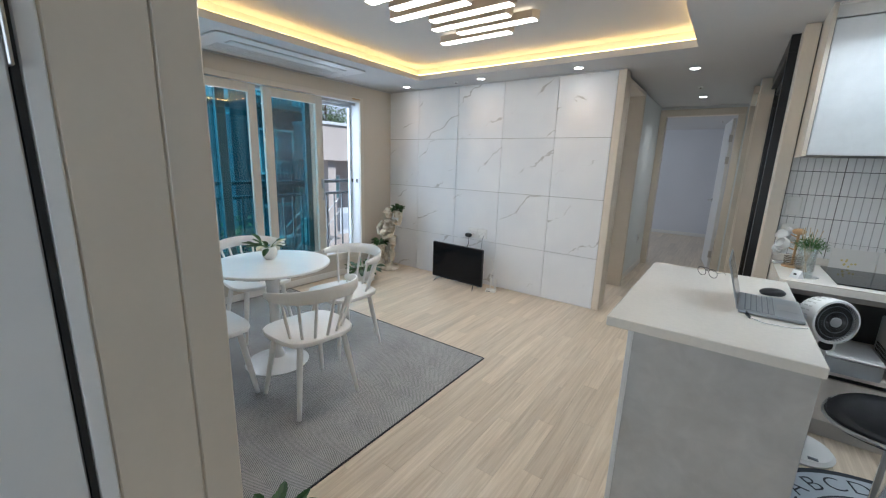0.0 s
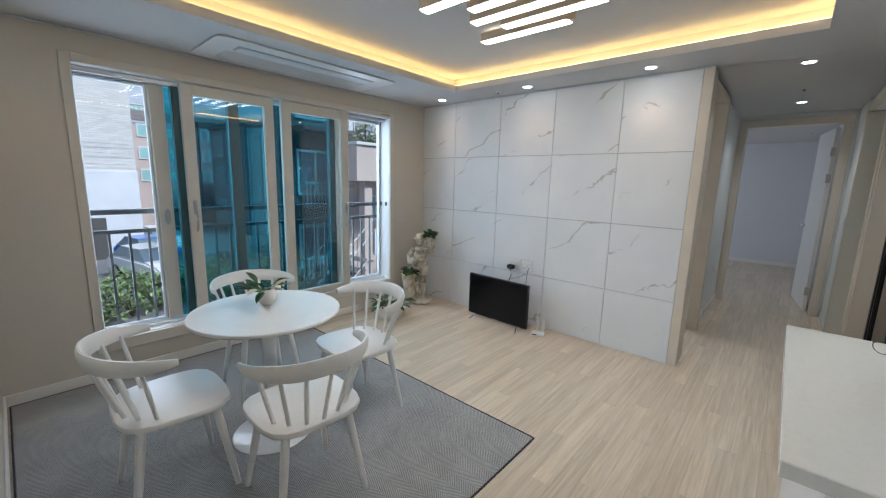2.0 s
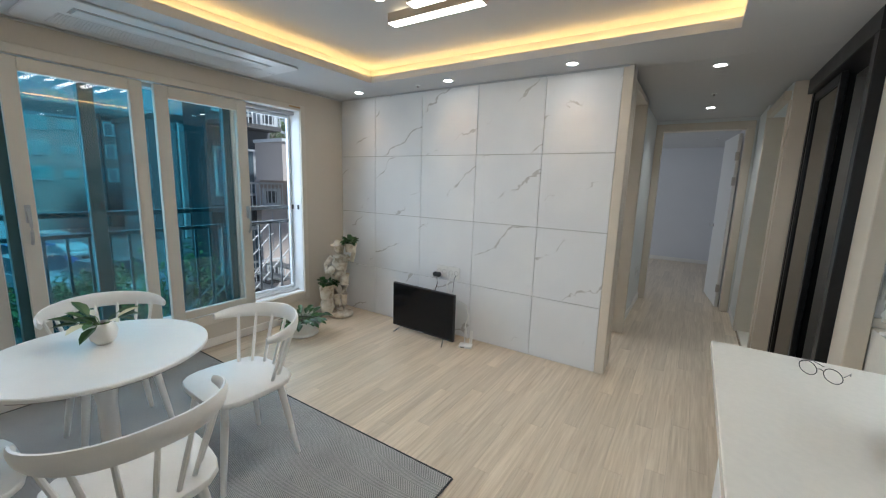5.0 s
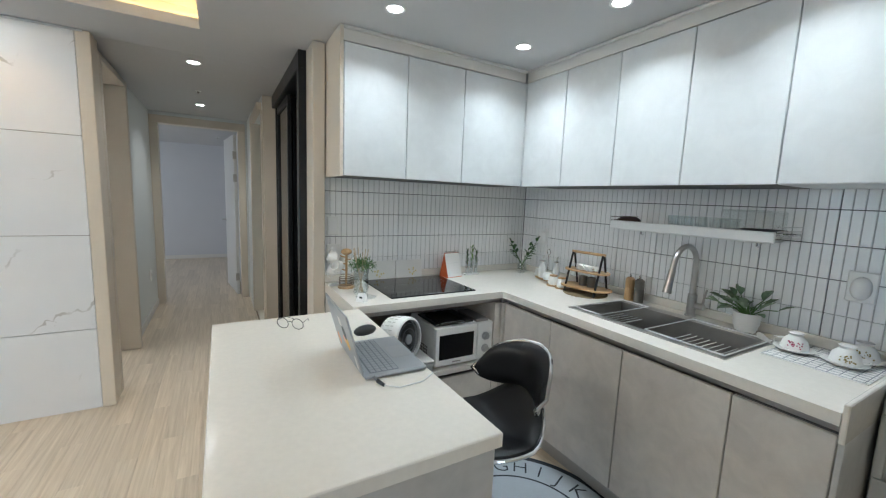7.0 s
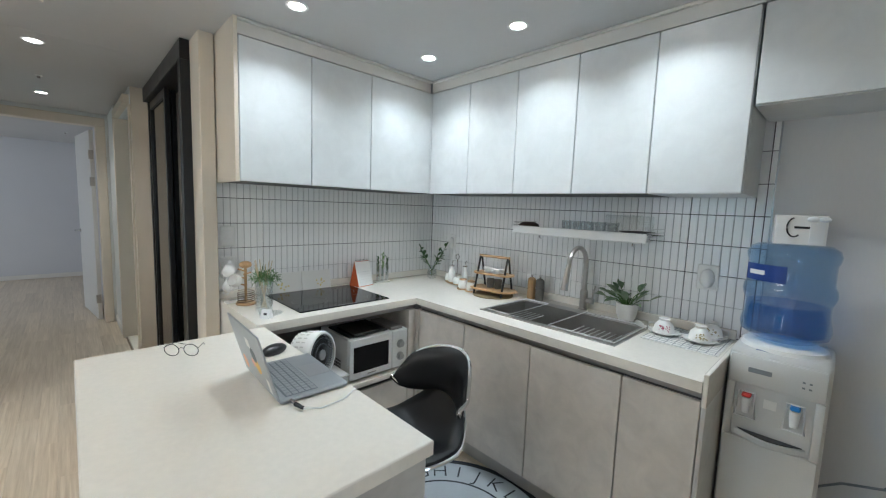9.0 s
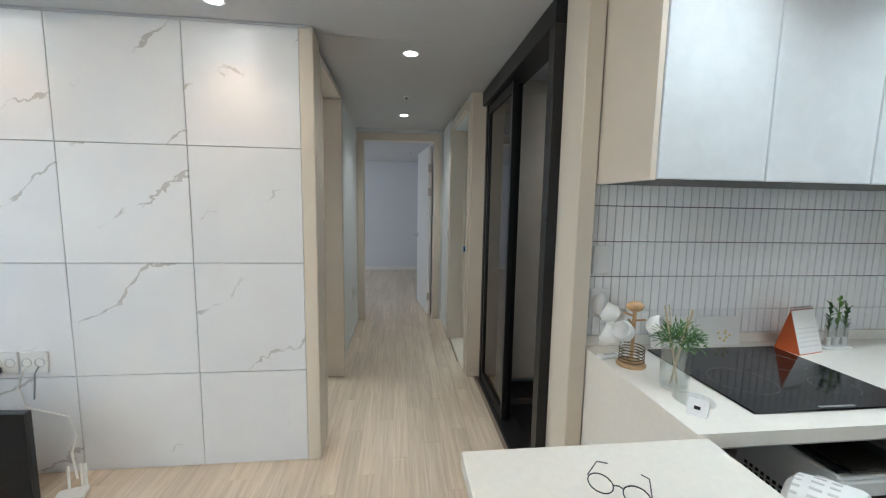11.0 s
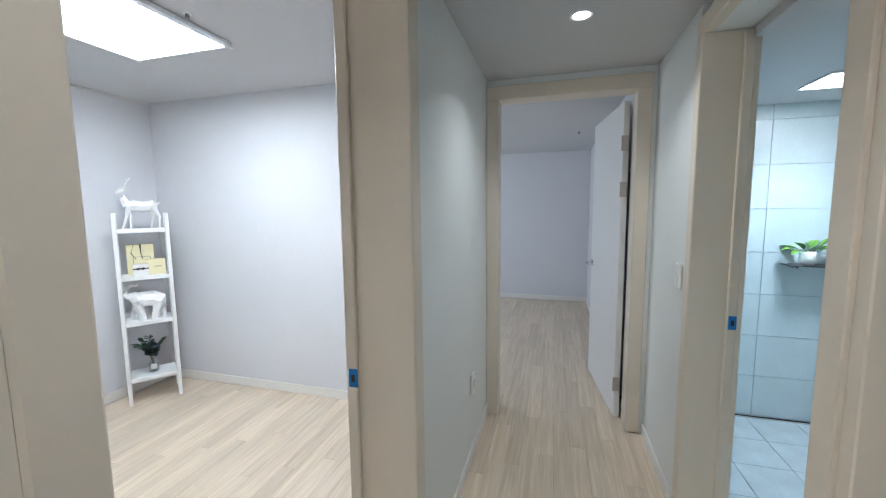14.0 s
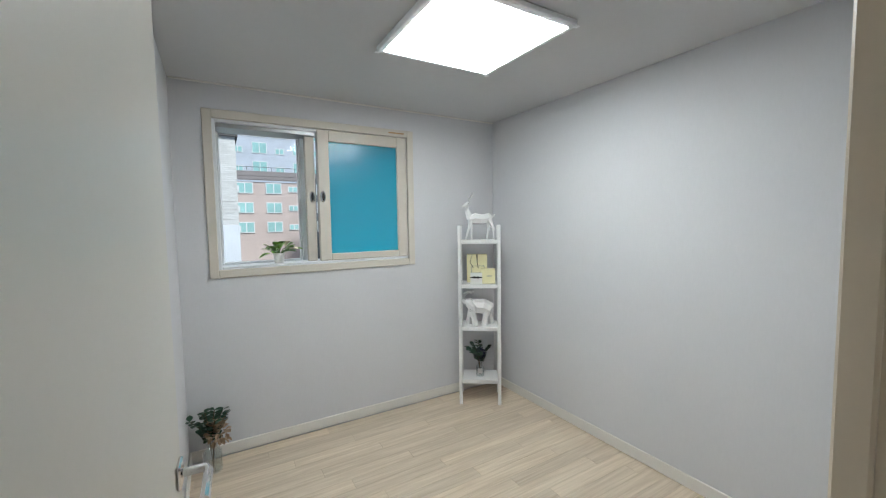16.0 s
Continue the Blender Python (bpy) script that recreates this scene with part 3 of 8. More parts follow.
win = thing("window_1", pose(0, 0, 0), "large balcony window with beige sliding sashes", "window")
win["kind"] = "structure"
bars("window_frame", M_SASH, win, 1.02, 3.735, 0.20, 2.185, W - 0.012, W + 0.014, 0.055, 0.085)
bars("outer_frame", M_PVC, win, 1.041, 3.714, 0.261, 2.164, W - 0.235, W - 0.0125, 0.035, 0.03, "white plastic track frame")
for xx in (W - 0.085, W - 0.16):
    part("track", box((xx - 0.006, 1.08, 0.291), (xx + 0.006, 3.67, 0.312), 0.002), M_PVC, win, "white plastic track")
    part("track", box((xx - 0.012, 1.08, 2.095), (xx + 0.012, 3.67, 2.128), 0.002), M_ALU, win)
for y0, y1, gy0, gy1, label in ((1.660, 2.358, 1.740, 2.288, "left"), (2.430, 3.130, 2.520, 3.048, "right")):
    sash = part("sash", bmesh.new(), M_SASH, win, "beige sliding sash")
    bars("sash_bar", M_SASH, sash, y0, y1, 0.293, 2.122, W - 0.045, W - 0.004, gy0 - y0, 0.065)
    pane(sash, gy0 - 0.004, gy1 + 0.004, 0.354, 2.049, W - 0.026, M_CLEAR, "clear glass")
pull(win, W - 0.004, 1.700, 1.02, 1.24)
pull(win, W - 0.004, 3.095, 0.97, 1.19)
for y0, y1, mat in ((1.49, 1.585, M_SASH), (2.03, 2.115, M_DARKTEAL), (2.985, 3.05, M_DARKTEAL), (3.06, 3.14, M_SASH)):
    part("outer_sash_bar", box((W - 0.185, y0, 0.312), (W - 0.125, y1, 2.095), 0.004), mat, win)
part("gasket", box((W - 0.11, 1.612, 0.312), (W - 0.046, 1.659, 2.094)), M_DARKTEAL, win, "dark teal sash edge")
for y0, y1, mat, label in ((1.076, 1.49, M_CLEARO, "clear glass"), (1.585, 2.03, M_TEAL, "teal tinted glass"), (2.115, 2.985, M_TEAL, "teal tinted glass"), (3.14, 3.679, M_CLEARO, "clear glass")):
    pane(win, y0, y1, 0.312, 2.095, W - 0.155, mat, label)
bars("outer_sash_frame", M_PVC, win, 3.14, 3.679, 0.312, 2.095, W - 0.175, W - 0.158, 0.03)
bars("outer_sash_frame", M_PVC, win, 1.076, 1.49, 0.312, 2.095, W - 0.175, W - 0.158, 0.022)
grip = lathe([(0.0, 0), (0.016, 0), (0.02, 0.006), (0.012, 0.014), (0.0, 0.016)], 16, cap=False)
for v in grip.verts:
    v.co = Vector((v.co.z + W - 0.125, v.co.x + 1.54, v.co.y * 3.2 + 1.13))
part("latch", grip, M_ALU, win, "oval grey sash grip", True)
for yy, xx in ((3.676, W - 0.06), (3.676, W - 0.15), (1.079, W - 0.15)):
    part("stopper", box((xx - 0.012, yy - 0.004, 1.155), (xx + 0.012, yy + 0.004, 1.20)), M_BLKPLAST, win, "small black stopper")
part("sticker", box((W + 0.0142, 3.55, 2.152), (W + 0.0147, 3.68, 2.166)), M_BAMBOO, win)

# balcony railing outside the panes
rail = thing("balcony_railing", pose(W - 0.30, 1.0, 0.22), "grey metal balcony railing outside the window", "railing")
part("handrail", box((-0.02, -0.1, 0.925), (0.025, 2.9, 0.965), 0.006), M_RAIL, rail)
part("mid_rail", box((-0.015, -0.1, 0.78), (0.02, 2.9, 0.81), 0.004), M_RAIL, rail)
part("bottom_rail", box((-0.015, -0.1, 0.0), (0.02, 2.9, 0.03), 0.004), M_RAIL, rail)
for i in range(25):
    part("baluster", box((-0.008, -0.05 + i * 0.121, 0.03), (0.008, -0.034 + i * 0.121, 0.78)), M_RAIL, rail)

# ---- small room window ----
win2 = thing("window_2", pose(0, 0, 0), "cream framed sliding window, one side open, one frosted", "window")
win2["kind"] = "structure"
bars("window_frame", M_SASH, win2, 4.565, 6.01, 1.165, 2.23, W - 0.012, W + 0.016, 0.053)
bars("outer_frame", M_PVC, win2, 4.606, 5.969, 1.206, 2.189, W - 0.235, W - 0.0125, 0.032, 0.03)
sash2 = part("sash", bmesh.new(), M_SASH, win2, "cream sash with frosted teal glass")
bars("sash_bar", M_SASH, sash2, 5.262, 5.955, 1.237, 2.176, W - 0.05, W - 0.004, 0.08, 0.05)
pane(sash2, 5.340, 5.877, 1.285, 2.098, W - 0.028, M_FROST, "frosted teal glass")
part("sash_bar", box((W - 0.10, 5.185, 1.237), (W - 0.055, 5.25, 2.156), 0.004), M_SASH, win2)
part("sash_bar", box((W - 0.18, 5.165, 1.237), (W - 0.14, 5.215, 2.156), 0.004), M_PVC, win2)
pane(win2, 4.64, 5.935, 1.237, 2.156, W - 0.19, M_CLEARO, "clear glass")
for yy, xx in ((5.225, W - 0.052), (5.29, W - 0.002)):
    la = part("latch", ellipsoid((xx, yy, 1.70), (0.016, 0.02, 0.042)), M_CHROME, win2, "chrome sash latch", True)
    part("latch_grip", ellipsoid((xx + 0.008, yy, 1.70), (0.013, 0.011, 0.03)), M_BLKPLAST, la, "black grip", True)
# inner white frame, head track and reveal of the open side
bars("inner_track", M_PVC, win2, 4.64, 5.165, 1.237, 2.156, W - 0.185, W - 0.165, 0.016)
part("head_track", box((W - 0.20, 4.639, 2.128), (W - 0.02, 5.25, 2.1555), 0.003), M_ALU, win2, "grey metal head track")
part("sticker", box((W + 0.0165, 5.80, 2.198), (W + 0.017, 5.93, 2.208)), M_BAMBOO, win2)


# ---- outside: street, houses, cars ----
GZ = -3.3
structure("ground", box((-400, -300, GZ - 0.3), (W - 0.25, 300, GZ)), stain("asphalt", (0.16, 0.16, 0.165), 0.9))
M_BRICKW = brick_wall("pale_brick", (0.60, 0.59, 0.58), (0.78, 0.77, 0.76), (0.50, 0.50, 0.50))
M_PLASTER = stain("white_plaster", (0.72, 0.74, 0.78))
M_BROWN = stain("brown_render", (0.56, 0.46, 0.43))
M_TOWER = stain("pale_blue_render", (0.52, 0.56, 0.64))
M_DKROOF = stain("dark_roof", (0.10, 0.095, 0.095))
M_PINK = stain("beige_render", (0.58, 0.50, 0.46))
M_WINBLUE = plain("house_window_glass", (0.15, 0.21, 0.25), 0.3, vary=0.2, scale=0.6)
M_WINFR = plain("house_window_frame", (0.72, 0.73, 0.74), 0.5)


def house(name, lo, hi, mat, label, windows=(), roof=M_DKROOF, overhang=0.3, glass_mat=None):
    """A block with a roof slab and windows set in its +x face: (y, z, width, height)."""
    ob = thing(name, pose((lo[0] + hi[0]) / 2, (lo[1] + hi[1]) / 2, GZ), label, "building")
    inv = ob.matrix_basis.inverted()

    def add(nm, a, b, mt, par, **k):
        bm = box(a, b)
        bm.transform(inv)
        return part(nm, bm, mt, par, **k)
    add("wall", (lo[0], lo[1], GZ), hi, mat, ob)
    add("roof", (lo[0] - overhang, lo[1] - overhang, hi[2]), (hi[0] + overhang, hi[1] + overhang, hi[2] + 0.35), roof, ob)
    for y, z, w, h in windows:
        wf = add("window", (hi[0] - 0.05, y - w / 2 - 0.09, z - 0.09), (hi[0] + 0.07, y + w / 2 + 0.09, z + h + 0.09), M_WINFR, ob)
        add("pane", (hi[0] + 0.071, y - w / 2, z), (hi[0] + 0.076, y - 0.05, z + h), glass_mat or M_WINBLUE, wf)
        add("pane", (hi[0] + 0.071, y + 0.05, z), (hi[0] + 0.076, y + w / 2, z + h), glass_mat or M_WINBLUE, wf)
    return ob, add


# brick and balcony house walls carry their shade in these darkened colours
M_SHADEBRICK = brick_wall("shaded_grey_brick", (0.17, 0.18, 0.20), (0.27, 0.28, 0.30), (0.34, 0.34, 0.35), bw=0.36, bh=0.11)
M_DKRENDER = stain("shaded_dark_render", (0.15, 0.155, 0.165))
M_TEALPANE = plain("pale_teal_pane", (0.34, 0.56, 0.56), 0.25, vary=0.2, scale=0.5)
hA, addA = house("brick_house", (-38, -14, GZ), (-28.3, 6.0, 7.0), M_BRICKW, "pale brick house with white plaster ground floors across the street", (), overhang=0.15)
addA("plaster_front", (-28.29, -14.05, GZ), (-28.18, 6.02, 1.55), M_PLASTER, hA, label="white plastered lower wall")
addA("garage_mouth", (-28.4, -1.0, GZ), (-28.17, 4.4, GZ + 2.3), M_DKROOF, hA, label="dark parking entrance")
addA("pipe", (-28.17, 3.0, 1.7), (-28.1, 3.1, 6.6), M_WINFR, hA)
addA("wall_lamp", (-28.2, 3.6, 6.25), (-28.05, 3.75, 6.4), M_DKROOF, hA)
for cz in (3.0, 2.5, 1.9):
    addA("cable", (-28.14, -13.5, cz), (-28.125, 5.9, cz + 0.012), M_DKROOF, hA)
BROWN_COLS = [(7.5, 1.35, 0.95), (10.2, 1.35, 0.95), (12.1, 0.8, 0.45), (14.2, 1.35, 0.95), (16.9, 1.35, 0.95), (18.8, 0.8, 0.45), (21.0, 1.35, 0.95), (23.7, 1.35, 0.95)]
hB, addB = house("brown_apartments", (-58, 6.6, GZ), (-45, 34, 6.2), M_BROWN, "brown rendered apartment block with white window frames",
                 [(y, z + 0.2 * (w < 1), w, h) for y, w, h in BROWN_COLS for z in (0.85, 2.85, 4.85)], roof=stain("brown_parapet", (0.27, 0.24, 0.24)), overhang=0.08, glass_mat=M_TEALPANE)
addB("parapet", (-45.1, 6.5, 6.56), (-44.9, 34.1, 7.05), bpy.data.materials["brown_parapet"], hB)
addB("string_course", (-45.01, 6.6, 5.95), (-44.93, 34.0, 6.12), M_TOWER, hB, label="pale band under the roof")
addB("roof_rail", (-45.03, 6.6, 7.45), (-44.99, 34.0, 7.5), M_RAIL, hB)
for i in range(24):
    addB("rail_post", (-45.03, 6.6 + 1.15 * i, 7.05), (-44.99, 6.64 + 1.15 * i, 7.45), M_RAIL, hB)
for z in (0.9, 2.9, 4.9):
    addB("air_conditioner", (-44.98, 6.65, z), (-44.55, 7.0 - 0.02, z + 0.6), M_WINFR, hB)
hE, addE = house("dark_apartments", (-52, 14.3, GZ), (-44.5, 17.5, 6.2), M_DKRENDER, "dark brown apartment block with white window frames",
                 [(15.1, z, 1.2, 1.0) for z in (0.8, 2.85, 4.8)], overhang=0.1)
addE("roof_rail", (-44.6, 14.3, 7.0), (-44.55, 17.5, 7.05), M_RAIL, hE)
house("pale_apartments", (-82, -12, GZ), (-70, 60, 17.5), M_TOWER, "tall pale blue-grey apartment block in the distance",
      [(5.4 + 6.1 * i + dy, z, 2.0 if dy == 0 else 1.2, 1.6 if dy == 0 else 0.8) for i in range(7) for dy in (0, 3.0) for z in (10.1, 13.1)]
      + [(6.5 + 4.2 * i, 15.7, 3.6, 1.2) for i in range(9)], glass_mat=M_TEALPANE)
hD, addD = house("grey_brick_house", (-40.2, 13.9, GZ), (-32.4, 19.0, 5.4), M_SHADEBRICK, "grey brick house with a flat roof",
                 [(16.3, z, 1.3, 1.5) for z in (-2.2, 0.6, 3.2)], overhang=0.15)
for wx in (-38.2, -35.0):
    for z in (-2.2, 0.6, 3.2):
        wf = addD("window", (wx - 0.8, 13.82, z - 0.1), (wx + 0.8, 13.96, z + 1.6), M_WINFR, hD)
        addD("pane", (wx - 0.7, 13.81, z), (wx - 0.05, 13.8195, z + 1.5), M_WINBLUE, wf)
        addD("pane", (wx + 0.05, 13.81, z), (wx + 0.7, 13.8195, z + 1.5), M_WINBLUE, wf)
addD("drain_pipe", (-32.39, 15.0, GZ), (-32.28, 15.12, 5.3), M_WINFR, hD)
for cz in (1.9, -0.6):
    addD("cable", (-32.3, 14.0, cz), (-32.26, 18.9, cz + 0.03), M_DKROOF, hD)
# stands in shade, which the dark render paints in
hF, addF = house("balcony_house", (-15.5, 7.95, GZ), (-14, 10.25, 8.5), M_DKRENDER, "grey house with balconies and air conditioners, shade painted into its walls",
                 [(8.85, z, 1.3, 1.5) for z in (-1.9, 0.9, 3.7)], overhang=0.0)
for fz in (-2.3, 0.5, 3.3):
    b = addF("balcony", (-13.99, 8.0, fz - 0.15), (-13.2, 10.2, fz), M_DKROOF, hF, label="narrow balcony")
    addF("balcony_rail", (-13.24, 8.0, fz + 0.75), (-13.20, 10.2, fz + 0.82), M_WINFR, b)
    ac_ = addF("air_conditioner", (-13.75, 9.45, fz), (-13.3, 10.15, fz + 0.6), M_WINFR, b, label="white outdoor air conditioner")
    addF("fan_guard", (-13.299, 9.55, fz + 0.08), (-13.285, 9.95, fz + 0.5), M_RAIL, ac_, label="dark fan guard")
    addF("laundry_pole", (-13.6, 8.0, fz + 1.9), (-13.56, 10.2, fz + 1.94), M_WINFR, b)
    for i in range(15):
        addF("baluster", (-13.23, 8.05 + 0.15 * i, fz), (-13.21, 8.075 + 0.15 * i, fz + 0.75), M_WINFR, b)
cn = thing("entrance_porch", pose(-12.2, 10.3, GZ), "beige rendered entrance porch with a recessed wall and post", "porch")
part("canopy", box((-0.9, -1.22, 4.70), (0.6, 3.6, 5.95)), M_PINK, cn)
part("roof_edge", box((-0.95, -1.26, 5.9505), (0.66, 3.65, 6.05)), M_WINFR, cn)
part("recessed_wall", box((-1.5, -0.9, 0.0), (-1.2, 3.6, 4.72)), M_PINK, cn)
wf = part("window", box((-1.21, 0.15, 3.05), (-1.14, 1.05, 4.1)), M_WINFR, cn)
part("pane", box((-1.141, 0.22, 3.12), (-1.13, 0.58, 4.03)), M_TEALPANE, wf)
part("pane", box((-1.141, 0.62, 3.12), (-1.13, 0.98, 4.03)), M_TEALPANE, wf)
part("post", box((0.1, -0.75, 0.0), (0.4, -0.4, 4.6995)), M_PINK, cn)
part("parapet", box((0.35, -0.35, 1.9), (0.5, 3.5, 2.9)), M_PLASTER, cn)
part("sign", box((0.501, -0.2, 2.1), (0.52, 0.8, 2.7)), M_TOWER, cn, "white and blue sign board")

# white outdoor stair
st = thing("outdoor_stair", pose(-8.6, 4.0, GZ), "grey steel outdoor staircase with thin rails", "staircase")
for i in range(12):
    part("step", box((-0.5, 0.25 * i, 0.22 * i + 0.2), (0.5, 0.25 * i + 0.28, 0.22 * i + 0.24)), M_ALU, st)
for s in (-0.52, 0.52):
    for dz in (0.2, 0.75, 1.1):
        part("rail", tube([(s, 0, dz), (s, 3.0, 2.64 + dz)], 0.018, 6), M_ALU, st)
    for i in range(7):
        part("post", tube([(s, 0.5 * i, 0.44 * i + 0.2), (s, 0.5 * i, 0.44 * i + 1.3)], 0.012, 6), M_ALU, st)


def car(name, x, y, rz, mat, label):
    """A parked car: body, glasshouse, wheels, lamps."""
    ob = thing(name, pose(x, y, GZ, 0, 0, rz), label, "car", "parked cars")
    prof = [(-2.2, 0.35), (-2.25, 0.75), (-2.1, 0.98), (-1.3, 1.05), (1.05, 1.0), (1.95, 0.86), (2.22, 0.66), (2.25, 0.35)]
    bm = bmesh.new()
    f = bm.faces.new([bm.verts.new((px, -0.88, pz)) for px, pz in prof])
    ex = bmesh.ops.extrude_face_region(bm, geom=[f])
    bmesh.ops.translate(bm, verts=[g for g in ex["geom"] if isinstance(g, bmesh.types.BMVert)], vec=(0, 1.76, 0))
    bmesh.ops.bevel(bm, geom=bm.edges[:], offset=0.09, segments=2, affect='EDGES')
    part("body", bm, mat, ob, smooth=True)
    cab = bmesh.new()
    lo = [cab.verts.new(v) for v in ((-1.95, -0.80, 1.0), (1.0, -0.80, 0.98), (1.0, 0.80, 0.98), (-1.95, 0.80, 1.0))]
    hi = [cab.verts.new(v) for v in ((-1.35, -0.62, 1.45), (0.25, -0.62, 1.45), (0.25, 0.62, 1.45), (-1.35, 0.62, 1.45))]
    for i in range(4):
        cab.faces.new((lo[i], lo[(i + 1) % 4], hi[(i + 1) % 4], hi[i]))
    cab.faces.new(hi)
    part("windows", cab, M_WINBLUE, ob, "dark glass")
    part("roof_panel", box((-1.36, -0.64, 1.44), (0.26, 0.64, 1.49), 0.04), mat, ob, smooth=True)
    for wx in (-1.35, 1.4):
        for wy in (-0.82, 0.82):
            bm = lathe([(0.20, -0.1), (0.31, -0.1), (0.33, -0.06), (0.33, 0.06), (0.31, 0.1), (0.20, 0.1)], 20)
            bm.transform(Matrix.Rotation(radians(90), 4, 'X'))
            bm.transform(Matrix.Translation((wx, wy, 0.33)))
            wh = part("wheel", bm, M_BLKPLAST, ob, "black tyre", True)
            bm = lathe([(0.0, -0.105), (0.19, -0.105), (0.19, 0.105), (0.0, 0.105)], 16, cap=False)
            bm.transform(Matrix.Rotation(radians(90), 4, 'X'))
            bm.transform(Matrix.Translation((wx, wy, 0.33)))
            part("rim", bm, M_ALU, wh, "grey alloy rim")
    for wy in (-0.62, 0.62):
        part("headlight", ellipsoid((2.15, wy, 0.72), (0.1, 0.2, 0.08)), M_CLEARG, ob, "clear headlight", True)
    return ob


M_CARW = plain("white_car_paint", (0.72, 0.73, 0.75), 0.15, vary=0.01)
M_CARB = plain("blue_car_paint", (0.02, 0.14, 0.50), 0.12, vary=0.02)
car("car", -21.6, 5.0, 14, M_CARW, "white parked car beside the hedge")
car("car", -24.8, 5.6, 10, M_CARB, "blue parked car between two white ones")
car("car", -29.5, 7.2, 5, M_CARW, "white parked car at the back")
car("car", -18.5, 6.6, 14, M_CARW, "white parked car near the hedge's end")


def bush(name, x, y, z, rx, ry, rz, n, size, label, mat=None, cat="shrub"):
    rg = random.Random(name + str(x))
    ob = thing(name, pose(x, y, z), label, cat)
    tw = bmesh.new()
    for i in range(7):
        a = rg.uniform(0, 6.28)
        tube([(0, 0, 0), (rx * 0.3 * math.cos(a), ry * 0.3 * math.sin(a), rz * 0.5), (rx * 0.7 * math.cos(a), ry * 0.7 * math.sin(a), rz * 1.2)], [0.03, 0.02, 0.008], 5, tw)
    part("stems", tw, M_TWIG, ob)
    bm = bmesh.new()
    for i in range(n):
        d = Vector((rg.gauss(0, 1), rg.gauss(0, 1), rg.gauss(0, 1))).normalized() * rg.uniform(0.45, 1.05) * (0.8 + 0.3 * rg.random())
        c = Vector((d.x * rx, d.y * ry, rz + d.z * rz))
        o = Vector((rg.gauss(0, 1), rg.gauss(0, 1), rg.gauss(0, 0.6))).normalized() * size * rg.uniform(0.6, 1.3)
        leaf(bm, c, c + o, size * 0.6, 0.1)
    part("leaves", bm, mat or M_LEAFL, ob)
    return ob


M_TREELEAF = leafy("tree_leaf", (0.09, 0.16, 0.05), (0.26, 0.36, 0.14))
for i in range(7):
    bush("shrub", -15.6 - 0.3 * i, 1.6 + 0.8 * i, GZ, 0.8, 0.75, 0.7 + 0.1 * (i % 3), 420, 0.17, "green leafy shrub in the hedge by the street", M_TREELEAF)
bush("shrub", -11.7, 4.7, GZ, 0.9, 0.9, 1.45, 600, 0.16, "dense green shrub below the balcony", M_TREELEAF)
bush("shrub", -11.9, 6.2, GZ, 0.9, 0.9, 1.55, 600, 0.16, "dense green shrub below the balcony", M_TREELEAF)
structure("garden_wall", box((-10.6, -1.0, GZ), (-10.4, 8.0, GZ + 0.7)), stain("garden_wall_concrete", (0.34, 0.33, 0.32)))

tree = thing("tree", pose(-18.6, 14.6, GZ), "leafy green tree behind the entrance porch", "tree")
part("trunk", tube([(0, 0, 0), (0.05, 0.1, 2.0), (0.0, 0.2, 4.2), (0.1, 0.1, 8.4)], [0.11, 0.10, 0.07, 0.03], 8), M_TWIG, tree, smooth=True)
rgt = random.Random(11)
crown = bmesh.new()
limbs = bmesh.new()
for i in range(26):
    a, h = rgt.uniform(0, 6.28), rgt.uniform(5.4, 8.4)
    r = rgt.uniform(0.5, 2.0)
    tip = Vector((math.cos(a) * r, math.sin(a) * r, h + 0.5))
    tube([(0, 0.1, h - 0.3), tip], [0.03, 0.008], 5, limbs)
    for k in range(75):
        c = tip + Vector((rgt.gauss(0, 0.38), rgt.gauss(0, 0.38), rgt.gauss(0, 0.25)))
        leaf(crown, c, c + Vector((rgt.gauss(0, 1), rgt.gauss(0, 1), rgt.gauss(0, 0.7))).normalized() * 0.17, 0.09)
part("limbs", limbs, M_TWIG, tree)
part("crown", crown, M_TREELEAF, tree)

# ---- kitchen: cabinets, worktop, appliances ----
CT = 0.875          # worktop height


def cabinet(name, lo, hi, face, door_mat, body_mat, label, group, gap=0.0022, body_top=0.0):
    """A cabinet unit: a body and one door on its -y or -x face."""
    ob = thing(name, pose((lo[0] + hi[0]) / 2, (lo[1] + hi[1]) / 2, lo[2]), label, "cabinet", group)
    inv = ob.matrix_basis.inverted()
    a, b, d0, d1 = list(lo), list(hi), list(lo), list(hi)
    k = 1 if face == '-y' else 0
    a[k] = lo[k] + 0.021
    d1[k] = lo[k] + 0.019
    for q in range(3):
        if q != k:
            d0[q] += gap
            d1[q] -= gap
            a[q] += 0.0006
            b[q] -= 0.0006
    b[2] -= body_top
    bm = box(a, b)
    bm.transform(inv)
    part("body", bm, body_mat, ob)
    bm = box(d0, d1, 0.0025)
    bm.transform(inv)
    part("door", bm, door_mat, ob)
    return ob


